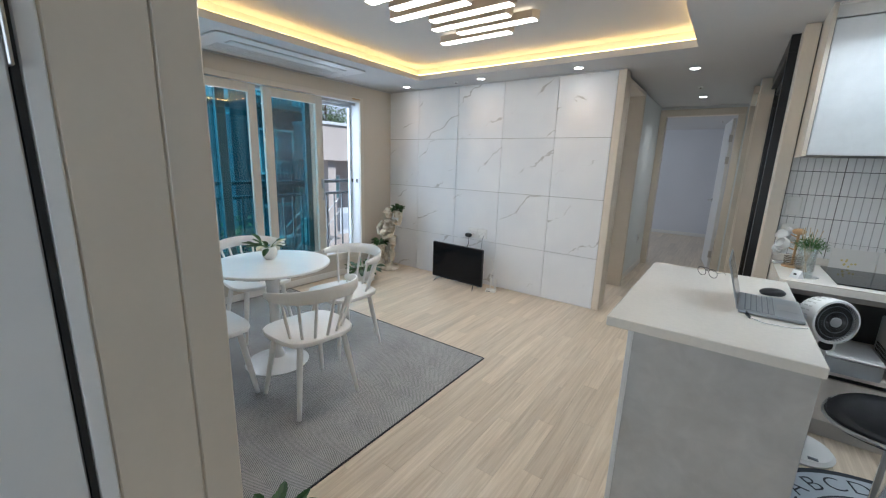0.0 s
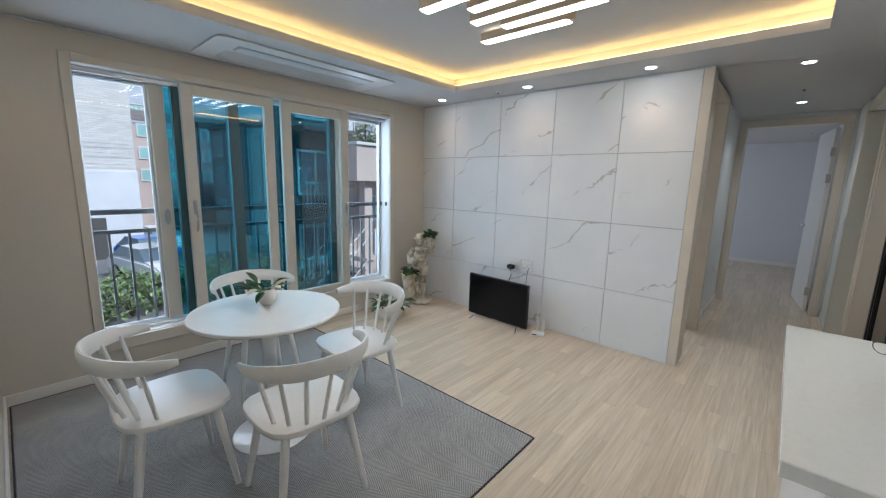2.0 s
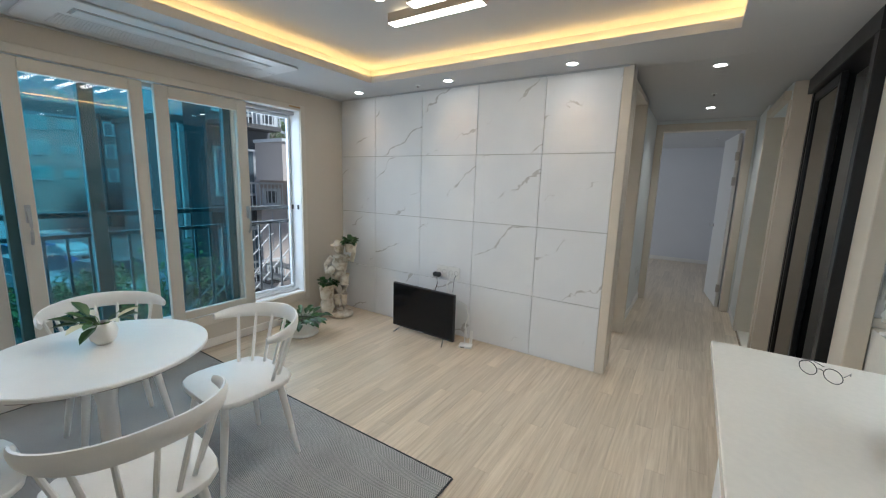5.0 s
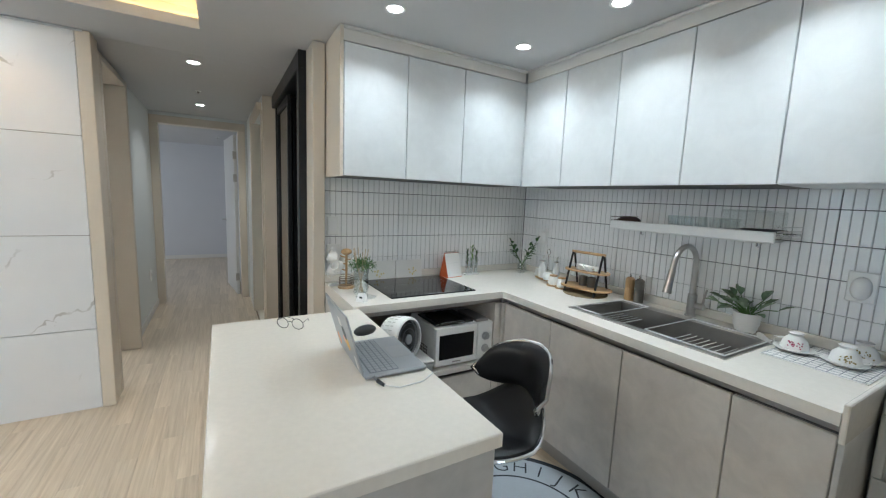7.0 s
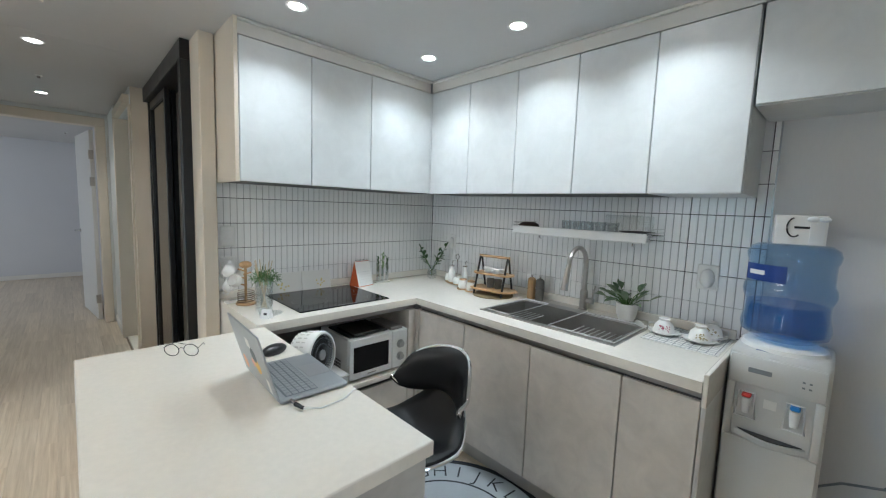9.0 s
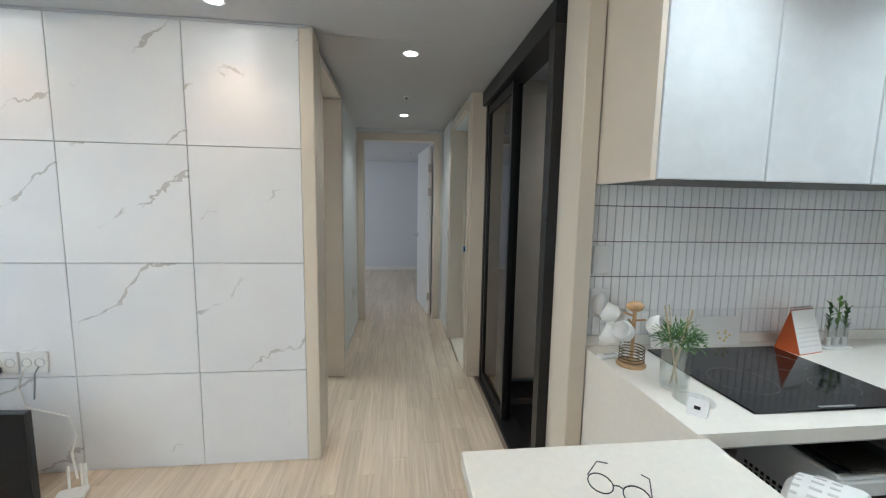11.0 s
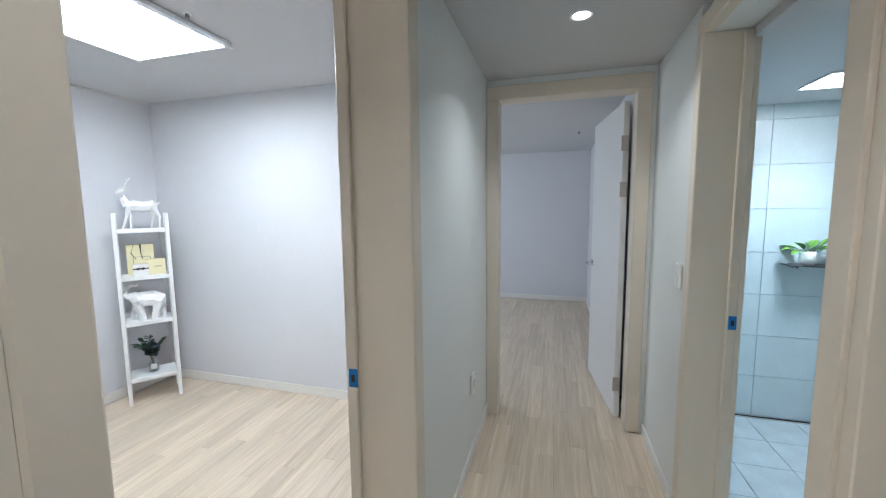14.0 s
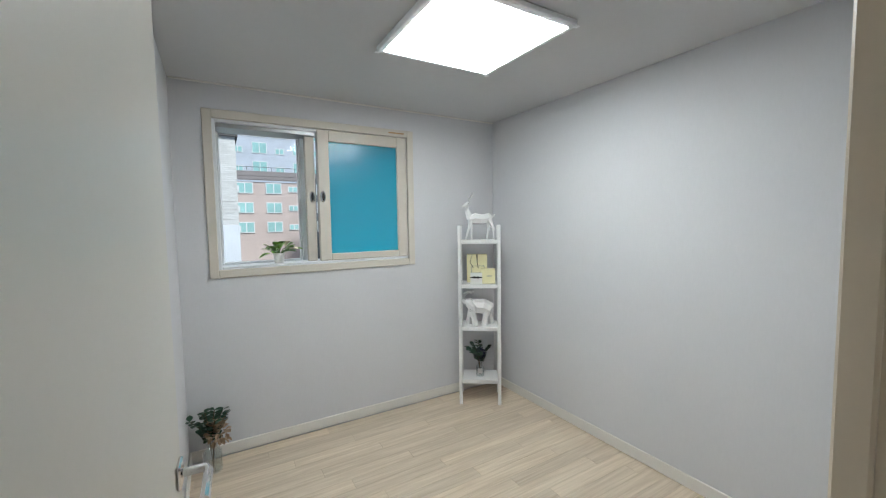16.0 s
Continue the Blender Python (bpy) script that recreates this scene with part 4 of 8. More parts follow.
# carcass darkened to paint the shade in the door gaps; niche back shares it
M_BODY = plain("shaded_carcass", (0.13, 0.125, 0.12), 0.6)
xs_u = [0.60, 0.975, 1.366, 1.868]
for i in range(3):
    cabinet("wall_cabinet", (xs_u[i], 3.245, 1.545), (xs_u[i + 1], 3.608, 2.248), '-y', M_UPPER, M_BODY,
            "pale plaster-look wall cabinet above the cooktop", "wall cabinets")
ys_u = [1.415, 1.767, 2.136, 2.509, 2.88, 3.243]
for i in range(5):
    cabinet("wall_cabinet", (1.870, ys_u[i], 1.545), (E - 0.002, ys_u[i + 1], 2.248), '-x', M_UPPER, M_BODY if i else M_UPPER,
            "pale plaster-look wall cabinet above the sink", "wall cabinets")
cabinet("fridge_top_cabinet", (1.870, 0.59, 1.878), (E - 0.002, 1.408, 2.248), '-x', M_UPPER, M_UPPER,
        "wide pale cabinet over the fridge recess", "wall cabinets")
structure("trim_cabinet_corner", box((1.8655, 3.2405, 1.547), (1.8715, 3.2475, 2.246)), M_UPPER)
structure("trim_cabinet_end", box((0.580, 3.247, 1.543), (0.5985, 3.6, 2.3295)), M_TRIM, "cream end panel of the wall cabinets")
filler = bmesh.new()
for lo, hi in (((0.60, 3.262, 2.256), (1.868, 3.608, 2.3295)), ((1.884, 1.41, 2.256), (E - 0.002, 3.26, 2.3295)), ((1.884, 0.59, 2.256), (E - 0.002, 1.408, 2.3295))):
    box(lo, hi, bm=filler)
structure("trim_cabinet_filler", filler, M_BOARD)
crown_b = bmesh.new()
for lo, hi in (((0.60, 3.240, 2.315), (1.872, 3.2615, 2.3295)), ((1.862, 1.41, 2.315), (1.8835, 3.24, 2.3295)), ((1.862, 0.59, 2.315), (1.8835, 1.408, 2.3295))):
    box(lo, hi, 0.004, crown_b)
structure("trim_cabinet_crown", crown_b, M_BOARD)

# base units under the sink
ys_l = [1.415, 1.692, 2.129, 2.568, 2.962]
for i in range(4):
    cabinet("base_cabinet", (1.565, ys_l[i], 0.105), (2.2, ys_l[i + 1], 0.795), '-x', M_LOWER, M_BODY,
            "greige plaster-look base cabinet under the sink", "base cabinets", body_top=0.15 if i in (1, 2) else 0.0)
part("end_panel", box((1.565, 1.398, 0.0), (E - 0.004, 1.4135, 0.833), 0.002), M_ISLE, None)
tagged(bpy.data.objects["end_panel"], "pale grey end panel of the sink run", "panel")
structure("trim_groove_sink", box((1.592, 1.4155, 0.797), (1.612, 2.985, 0.833)), M_GROOVE)
structure("trim_kick_sink", box((1.615, 1.4155, 0.0), (1.63, 3.055, 0.103)), M_KICK)

# open niche under the cooktop
niche = thing("microwave_unit", pose(1.08, 3.3, 0), "greige base unit with an open appliance niche", "cabinet", "base cabinets")
for nm, lo, hi, mt in (
        ("side_panel", (-0.48, -0.31, 0.10), (-0.462, 0.30, 0.795), M_LOWER), ("side_panel", (0.425, -0.31, 0.10), (0.4835, 0.30, 0.795), M_LOWER),
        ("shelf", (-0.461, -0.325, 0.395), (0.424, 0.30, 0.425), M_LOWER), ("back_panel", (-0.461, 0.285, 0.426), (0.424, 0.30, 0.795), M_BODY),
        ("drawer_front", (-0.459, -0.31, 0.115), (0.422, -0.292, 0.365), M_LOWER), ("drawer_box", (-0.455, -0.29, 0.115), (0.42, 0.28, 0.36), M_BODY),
        ("groove", (-0.48, -0.29, 0.797), (0.48, -0.27, 0.833), M_GROOVE), ("kick_board", (-0.48, -0.26, 0.0), (0.5345, -0.245, 0.098), M_KICK),
        ("corner_post", (0.473, -0.3365, 0.10), (0.52, -0.3115, 0.795), M_LOWER), ("groove", (0.4805, -0.3145, 0.797), (0.5115, -0.27, 0.833), M_GROOVE)):
    part(nm, box(lo, hi, 0.002), mt, niche)
structure("trim_stove_end", box((0.580, 2.985, 0.0), (0.5985, 3.6, 0.833)), M_COUNTER, "cream end panel of the stove run")

# L-shaped worktop with the sink cut-out
wt = thing("worktop", pose(0, 0, 0), "cream solid-surface L-shaped kitchen worktop", "worktop")
SX0, SX1, SY0, SY1 = 1.665, 2.115, 1.775, 2.525
for lo, hi in (((0.578, 2.965), (1.54, 3.609)), ((1.54, SY1), (E, 3.609)), ((1.54, SY0), (SX0, SY1)), ((SX1, SY0), (E, SY1)), ((1.54, 1.412), (E, SY0))):
    part("slab", box((*lo, 0.8345), (*hi, CT)), M_COUNTER, wt)
for lo, hi in (((0.578, 3.592, CT), (2.22, 3.6095, CT + 0.045)), ((E - 0.02, 1.43, CT), (E - 0.0005, 3.5915, CT + 0.045)), ((1.545, 1.396, 0.78), (E - 0.0005, 1.4115, CT + 0.028))):
    part("upstand", box(lo, hi, 0.003), M_COUNTER, wt)

sink = thing("kitchen_sink", pose((SX0 + SX1) / 2, (SY0 + SY1) / 2, 0.66), "dark stainless steel single-bowl kitchen sink", "sink")
bm = frame_plate(-0.235, -0.385, 0.235, 0.385, -0.197, -0.351, 0.162, 0.351, 0.214, 0.2185)
part("rim", bm, M_SINK, sink)
for y0, y1, nm in ((-0.349, 0.349, "bowl"),):
    bm = bmesh.new()
    for lo, hi in (((-0.2, y0, 0), (0.165, y1, 0.004)), ((-0.2, y0, 0.004), (-0.196, y1, 0.214)), ((0.161, y0, 0.004), (0.165, y1, 0.214)),
                   ((-0.196, y0, 0.004), (0.161, y0 + 0.004, 0.214)), ((-0.196, y1 - 0.004, 0.004), (0.161, y1, 0.214))):
        box(lo, hi, bm=bm)
    b = part(nm, bm, M_SINK, sink)
    part("drain", lathe([(0.0, 0.004), (0.05, 0.004), (0.05, 0.008), (0.035, 0.009), (0.0, 0.006)], 20, at=(0.03, (y0 + y1) / 2, 0), cap=False), M_CHROME, b, "chrome drain", True)


def wire_rack(name, loc, lx, ly, h, n, label, rz=0):
    """A chrome wire basket."""
    ob = thing(name, pose(*loc, 0, 0, rz), label, "dish rack")
    for z, s in ((h, 1.0), (0.012, 0.9)):
        c = [(-lx / 2 * s, -ly / 2 * s, z), (lx / 2 * s, -ly / 2 * s, z), (lx / 2 * s, ly / 2 * s, z), (-lx / 2 * s, ly / 2 * s, z)]
        part("hoop", tube(c, 0.0032, 8, closed=True), M_WIRE, ob, smooth=True)
    for i in range(n):
        y = (-0.45 + 0.9 * i / (n - 1)) * ly
        part("wire", tube([(-lx / 2, y, h), (-lx * 0.45, y, 0.012), (lx * 0.45, y, 0.012), (lx / 2, y, h)], 0.002, 6), M_WIRE, ob, smooth=True)
    return ob


wire_rack("sink_basket", (1.885, 1.945, 0.80), 0.40, 0.33, 0.083, 11, "chrome wire drainer basket hung in the sink")
wire_rack("sink_basket", (1.885, 2.43, 0.80), 0.40, 0.16, 0.083, 6, "narrow chrome wire basket in the sink's big bowl")
tag_ob = thing("round_tag", pose(2.06, 1.80, 0.884, 60, 0, 60), "round white and red paper tag on the drainer", "tag")
part("disc", lathe([(0.0, 0), (0.035, 0), (0.035, 0.002), (0.0, 0.002)], 24, cap=False), M_CARD, tag_ob)
part("ring", lathe([(0.022, 0.0021), (0.033, 0.0021), (0.033, 0.003), (0.022, 0.003)], 24, cap=False), M_RED, tag_ob)

tap = thing("kitchen_tap", pose(2.165, 2.165, CT), "brushed steel pull-down gooseneck kitchen tap", "tap")
part("base", lathe([(0.027, 0), (0.027, 0.008), (0.022, 0.012), (0.022, 0.115), (0.017, 0.12), (0.014, 0.125)], 24), M_STEEL, tap, smooth=True)
neck = [(0, 0, 0.12), (0, 0, 0.25)] + [(-0.105 + 0.105 * math.cos(radians(a)), 0.0, 0.27 + 0.105 * math.sin(radians(a))) for a in range(0, 166, 15)]
neck += [(-0.218, 0, 0.24)]
part("neck", tube(neck, 0.0135, 14), M_STEEL, tap, smooth=True)
part("spray_head", tube([(-0.214, 0, 0.26), (-0.232, 0, 0.19), (-0.243, 0, 0.145)], [0.016, 0.0175, 0.0215], 16), M_STEEL, tap, smooth=True)
lev = part("lever", tube([(0, -0.02, 0.06), (0, -0.06, 0.06)], 0.017, 14), M_STEEL, tap, smooth=True)
part("lever_arm", tube([(0, -0.052, 0.06), (0.0, -0.058, 0.11), (0.0, -0.066, 0.155)], [0.007, 0.006, 0.005], 8), M_STEEL, lev, smooth=True)

hob = thing("cooktop", pose(1.10, 3.285, CT), "black glass induction cooktop set on the worktop", "cooktop")
part("glass", box((-0.285, -0.245, 0.0), (0.285, 0.245, 0.007), 0.003), M_COOKTOP, hob)
M_MARK = plain("hob_marking", (0.22, 0.22, 0.22), 0.3)
for hx, hy, hr in ((-0.14, -0.05, 0.10), (0.14, 0.09, 0.085), (0.14, -0.11, 0.065)):
    part("zone_ring", lathe([(hr - 0.001, 0.0072), (hr, 0.0072), (hr, 0.0074), (hr - 0.001, 0.0074)], 40, at=(hx, hy, 0), cap=False), M_MARK, hob)
part("controls", box((-0.06, -0.235, 0.0072), (0.06, -0.225, 0.0074)), M_MARK, hob)

# microwave
mw = thing("microwave", pose(1.295, 3.20, 0.4255), "small white microwave oven with two round dials", "microwave")
part("body", box((-0.21, -0.185, 0.012), (0.205, 0.15, 0.255), 0.006), M_PLASTIC, mw)
dr = part("door", box((-0.21, -0.203, 0.014), (0.085, -0.1855, 0.253), 0.005), M_PLASTIC, mw)
part("window", box((-0.185, -0.2052, 0.055), (0.06, -0.2035, 0.208), 0.0008), M_SCREEN, dr, "black glass window")
part("logo_bar", box((-0.09, -0.2048, 0.03), (-0.03, -0.2032, 0.037)), M_GROOVE, dr)
part("control_panel", box((0.089, -0.203, 0.014), (0.205, -0.1855, 0.253), 0.005), M_PLASTIC, mw)
for dz in (0.165, 0.085):
    bm = lathe([(0.026, 0), (0.026, 0.006), (0.02, 0.008), (0.018, 0.022), (0.0, 0.023)], 24, cap=False)
    bm.transform(Matrix.Translation((0.148, -0.2032, dz)) @ Matrix.Rotation(radians(90), 4, 'X'))
    part("dial", bm, M_ALU, mw, "round grey dial", True)
for fx in (-0.17, 0.17):
    for fy in (-0.14, 0.10):
        part("foot", lathe([(0.014, 0), (0.014, 0.0125)], 12, at=(fx, fy, 0)), M_BLKPLAST, mw)
vents = bmesh.new()
for i in range(10):
    for j in range(3):
        box((-0.2112, -0.10 + i * 0.022, 0.06 + j * 0.02), (-0.2098, -0.088 + i * 0.022, 0.072 + j * 0.02), bm=vents)
part("vent", vents, M_BLKPLAST, mw)
bk = thing("book_stack", pose(1.27, 3.16, 0.681), "black folder and a tray lying on the microwave", "folder")
part("folder", box((-0.17, -0.13, 0.0), (0.10, 0.12, 0.012), 0.003), M_BLKPLAST, bk)
part("pad", box((-0.15, -0.15, 0.0125), (0.02, 0.05, 0.026), 0.003), M_DARKGLASS, bk)
part("tray", box((0.11, -0.15, 0.0), (0.20, 0.08, 0.018), 0.003), M_GROOVE, bk)
gb = thing("storage_box", pose(0.93, 3.05, 0.4255), "low pale grey plastic box in the niche", "box")
part("body", box((-0.12, -0.12, 0.0), (0.11, 0.18, 0.085), 0.012, seg=2), M_SILVER, gb, smooth=True)
part("lid", box((-0.124, -0.124, 0.0855), (0.114, 0.184, 0.10), 0.006), M_ISLE, gb)

# dish shelf on the wall
ds = thing("dish_shelf", pose(2.10, 2.17, 1.33), "white metal wall dish shelf with glasses on it", "shelf")
part("front_panel", box((-0.135, -0.39, -0.018), (-0.123, 0.39, 0.028), 0.004), M_WHITE, ds)
for i in range(15):
    part("wire", tube([(-0.12, -0.38 + i * 0.054, 0.012), (0.125, -0.38 + i * 0.054, 0.012)], 0.003, 5), M_CHROME, ds)
part("back_rail", tube([(0.125, -0.39, 0.012), (0.125, 0.39, 0.012)], 0.004, 6), M_CHROME, ds)
part("drip_tray", box((-0.105, -0.34, -0.024), (0.10, 0.33, -0.014), 0.004), M_PLASTIC, ds)
for s in (-1, 1):
    for dz in (0.012, 0.03, 0.048):
        part("end_rail", tube([(-0.122, s * 0.392, dz), (0.125, s * 0.392, dz)], 0.003, 6), M_CHROME, ds)
    part("hook", tube([(0.0, s * 0.28, -0.016), (0.0, s * 0.28, -0.045), (0.02, s * 0.28, -0.05)], 0.004, 6), M_CHROME, ds)
for i in range(5):
    gob = thing("drinking_glass", pose(2.10, 2.27 - i * 0.068, 1.3455), "clear glass tumbler upside down on the dish shelf", "glass", "glasses on the shelf")
    part("glass", lathe([(0.0, 0.001), (0.028, 0.0), (0.032, 0.055), (0.029, 0.056), (0.026, 0.004), (0.0, 0.004)], 20, cap=False), M_CLEARG, gob, smooth=True).visible_shadow = False
tub = thing("clear_box", pose(2.11, 1.93, 1.3455), "clear plastic storage tub on the dish shelf", "box")
part("tub", box((-0.08, -0.11, 0.0), (0.08, 0.09, 0.10), 0.01), M_CLEARG, tub).visible_shadow = False
pan = thing("dark_bowl", pose(2.08, 2.52, 1.3455), "dark brown wooden bowl upturned on the dish shelf", "bowl")
part("bowl", lathe([(0.065, 0), (0.06, 0.02), (0.035, 0.035), (0.0, 0.036)], 20, cap=False), plain("dark_wood_bowl", (0.06, 0.03, 0.02), 0.5), pan, smooth=True)
pl = thing("dark_plate", pose(2.06, 1.86, 1.3455), "dark flat plate on the dish shelf", "plate")
part("plate", lathe([(0.05, 0), (0.085, 0.016), (0.083, 0.018), (0.048, 0.003), (0.0, 0.003)], 24, cap=False), M_BLKPLAST, pl, smooth=True)


# switches and sockets
def switch_plate(loc, rz, w, h, label, kind, cat="light switch"):
    """A wall plate facing -y before its turn."""
    ob = thing("wall_plate", pose(*loc, 0, 0, rz), label, cat)
    part("plate", box((-w / 2, -0.014, -h / 2), (w / 2, -0.0005, h / 2), 0.004), M_PLASTIC, ob)
    if kind == "switch":
        for i in range(3):
            part("rocker", box((-w * 0.3, -0.0175, -h * 0.28 + i * h * 0.19), (w * 0.3, -0.0142, -h * 0.28 + (i + 1) * h * 0.19 - 0.002), 0.001), M_WHITE, ob)
    elif kind == "cover":
        part("cover", ellipsoid((0, -0.015, -0.004), (w * 0.36, 0.03, h * 0.38)), M_WHITE, ob, smooth=True)
    else:
        n = 2 if kind == "double" else 1
        for i in range(n):
            cx, cz = ((i - 0.5) * w * 0.48 if w > h else 0, 0 if w > h else (0.5 - i) * h * 0.46) if n == 2 else (0, 0)
            bm = lathe([(0.024, 0), (0.024, 0.003), (0.0205, 0.003), (0.0195, -0.006), (0.0, -0.006)], 20, cap=False)
            bm.transform(Matrix.Translation((cx, -0.0142, cz)) @ Matrix.Rotation(radians(90), 4, 'X'))
            k = part("socket", bm, M_SOCKET, ob, smooth=True)
            for sx in (-0.009, 0.009):
                part("hole", box((cx + sx - 0.0035, -0.0135, cz - 0.0035), (cx + sx + 0.0035, -0.0078, cz + 0.0035)), M_BLKPLAST, k)
    return ob


switch_plate((0.632, 3.609, 1.24), 0, 0.075, 0.12, "white three-gang light switch on the kitchen tiles", "switch")
switch_plate((0.634, 3.609, 1.06), 0, 0.085, 0.12, "white socket with a bulging cover on the tiles", "cover", "socket")
switch_plate((E - 0.0005, 1.57, 1.155), -90, 0.09, 0.125, "white socket with a bulging cover on the tiles", "cover", "socket")
switch_plate((E - 0.0005, 3.345, 1.175), -90, 0.075, 0.12, "white covered socket behind the plant", "cover", "socket")
switch_plate((E - 0.0005, 0.87, 0.55), -90, 0.085, 0.145, "white double wall socket with a grey plug", "double", "socket")
plug = thing("power_plug", pose(E - 0.012, 0.87, 0.518), "grey power plug with its cable", "plug")
part("plug", tube([(0, 0, 0), (-0.03, 0.0, -0.005), (-0.055, 0.01, -0.02)], [0.018, 0.016, 0.009], 10), M_KEYS, plug, smooth=True)
part("cable", tube([(-0.055, 0.01, -0.02), (-0.08, 0.05, -0.07), (-0.05, 0.16, -0.12), (-0.03, 0.25, -0.2)], 0.005, 6), M_KEYS, plug, smooth=True)

# water dispenser
wd = thing("water_dispenser", pose(2.0, 1.245, 0), "pale grey water dispenser with red and blue taps", "water dispenser")
M_DISP = plain("dispenser_plastic", (0.62, 0.62, 0.60), 0.38, vary=0.02)
part("body", box((-0.155, -0.148, 0.0), (0.165, 0.148, 0.945), 0.022, seg=3), M_DISP, wd, smooth=True)
fr = part("front", box((-0.178, -0.14, 0.02), (-0.1555, 0.14, 0.60), 0.01, seg=2), M_DISP, wd, smooth=True)
part("front_rim", box((-0.178, -0.14, 0.815), (-0.1555, 0.14, 0.93), 0.012, seg=2), M_DISP, wd, smooth=True)
for s in (-0.128, 0.128):
    part("front_side", box((-0.178, s - 0.013, 0.6005), (-0.1555, s + 0.013, 0.8145), 0.006, seg=2), M_DISP, wd, smooth=True)
part("drip_tray", slab([(-0.150, -0.105)] + [(-0.156 - 0.045 * math.sin(math.pi * i / 10), -0.105 + 0.021 * i) for i in range(11)] + [(-0.150, 0.105)], 0.602, 0.625, 0.003), M_DISP, wd)
part("drip_grille", slab([(-0.156 - 0.038 * math.sin(math.pi * i / 10), -0.095 + 0.019 * i) for i in range(11)], 0.6255, 0.629), M_BLKPLAST, wd)
for yy, mt, nm in ((0.075, M_RED, "red tap"), (-0.065, M_BLUEPL, "blue tap")):
    tp = part("tap", tube([(-0.155, yy, 0.760), (-0.185, yy, 0.760), (-0.190, yy, 0.710)], [0.016, 0.016, 0.011], 12), M_PLASTIC, wd, nm, True)
    part("lever", box((-0.205, yy - 0.014, 0.773), (-0.17, yy + 0.014, 0.787), 0.004), mt, tp, nm)
    g = [(-0.183, yy - 0.022, 0.79), (-0.195, yy - 0.03, 0.695), (-0.195, yy + 0.03, 0.695), (-0.183, yy + 0.022, 0.79)]
    part("guard", tube(g, 0.005, 8, closed=True), M_WHITE, tp, smooth=True)
part("sign", box((-0.1565, -0.012, 0.735), (-0.1552, 0.026, 0.77)), M_CARD, wd)
part("logo_bar", box((-0.1795, 0.01, 0.868), (-0.1778, 0.08, 0.886)), M_KEYS, wd, "grey printed logo bar")
for k in range(4):
    part("indicator", box((-0.1795, -0.10 + 0.018 * (k % 2), 0.855 + 0.02 * (k // 2)), (-0.1778, -0.092 + 0.018 * (k % 2), 0.861 + 0.02 * (k // 2))), M_KEYS, wd)
part("collar", lathe([(0.135, 0.945), (0.13, 0.96), (0.11, 0.968), (0.09, 0.97)], 32), M_PLASTIC, wd, smooth=True)
part("label", box((-0.13, -0.03, 0.9455), (-0.085, 0.07, 0.9465)), plain("blue_grey_label", (0.10, 0.14, 0.26), 0.5), wd)


M_BOTTLE = glass("blue_bottle_plastic", (0.60, 0.76, 0.92), 0.05, frosted=0.1, base=0.08)
M_WATER = glass("blue_water", (0.42, 0.68, 0.95), 0.03)


def water_bottle(name, m, label, h=0.36, r=0.132):
    ob = thing(name, m, label, "water bottle")
    prof = [(r * 0.45, 0), (r * 0.75, 0.008), (r, 0.03), (r * 1.04, 0.055), (r, 0.085), (r * 0.97, 0.10), (r * 0.97, 0.15), (r * 1.03, 0.165), (r * 1.06, 0.185),
            (r * 1.03, 0.205), (r * 0.97, 0.22), (r * 0.97, 0.29), (r * 1.02, 0.305), (r * 1.04, 0.325), (r * 0.98, 0.345), (r * 0.8, h)]
    part("bottle", lathe(prof, 40), M_BOTTLE, ob, smooth=True).visible_shadow = False
    return ob


wb = water_bottle("water_bottle", pose(2.02, 1.255, 0.9705) @ Matrix.Diagonal((1.03, 1.03, 1.07, 1)), "big translucent blue water bottle upside down on the dispenser")
part("water", lathe([(0.05, 0.012), (0.12, 0.035), (0.125, 0.09), (0.122, 0.14), (0.0, 0.1405)], 32, cap=False), M_WATER, wb, "clear blue water", True)
lab = lathe([(0.1345, 0.225), (0.1345, 0.285)], 48, cap=False)
bmesh.ops.delete(lab, geom=[f for f in lab.faces if not (-0.14 < f.calc_center_median().x < -0.045 and f.calc_center_median().y > 0.0)], context='FACES')
part("label", lab, plain("navy_label", (0.015, 0.05, 0.24), 0.35), wb, "navy blue printed label")
lab2 = lathe([(0.1355, 0.247), (0.1355, 0.263)], 64, cap=False)
bmesh.ops.delete(lab2, geom=[f for f in lab2.faces if not (-0.13 < f.calc_center_median().x < -0.07 and f.calc_center_median().y > 0.065)], context='FACES')
part("label_bar", lab2, M_CARD, wb, "white bar of lettering")
spare = thing("spare_water_bottle", pose(2.04, 0.83, 0.0), "translucent blue water bottle standing on the floor", "water bottle")
part("bottle", lathe([(0.12, 0), (0.132, 0.02), (0.132, 0.30), (0.12, 0.34), (0.05, 0.375), (0.03, 0.38), (0.03, 0.40)], 40), M_BOTTLE, spare, smooth=True)
part("cap", lathe([(0.034, 0.395), (0.034, 0.45), (0.03, 0.455)], 24), plain("bottle_cap", (0.35, 0.45, 0.6), 0.3), spare, "pale blue cap", True)
bag = thing("gift_bag", pose(2.01, 1.245, 1.357, 0, 0, -78), "small white paper gift bag with black cord and a white bow", "gift bag")
part("bag", box((-0.075, -0.03, 0.0), (0.075, 0.03, 0.112), 0.002), M_CARD, bag)
part("cord", tube([(-0.02 + 0.022 * math.cos(radians(a)), -0.035, 0.066 + 0.036 * math.sin(radians(a))) for a in range(100, 311, 15)], 0.003, 6), M_BLKPLAST, bag, "black cord")
part("logo_bar", box((-0.02, -0.0312, 0.062), (0.03, -0.0302, 0.07)), M_BLKPLAST, bag)
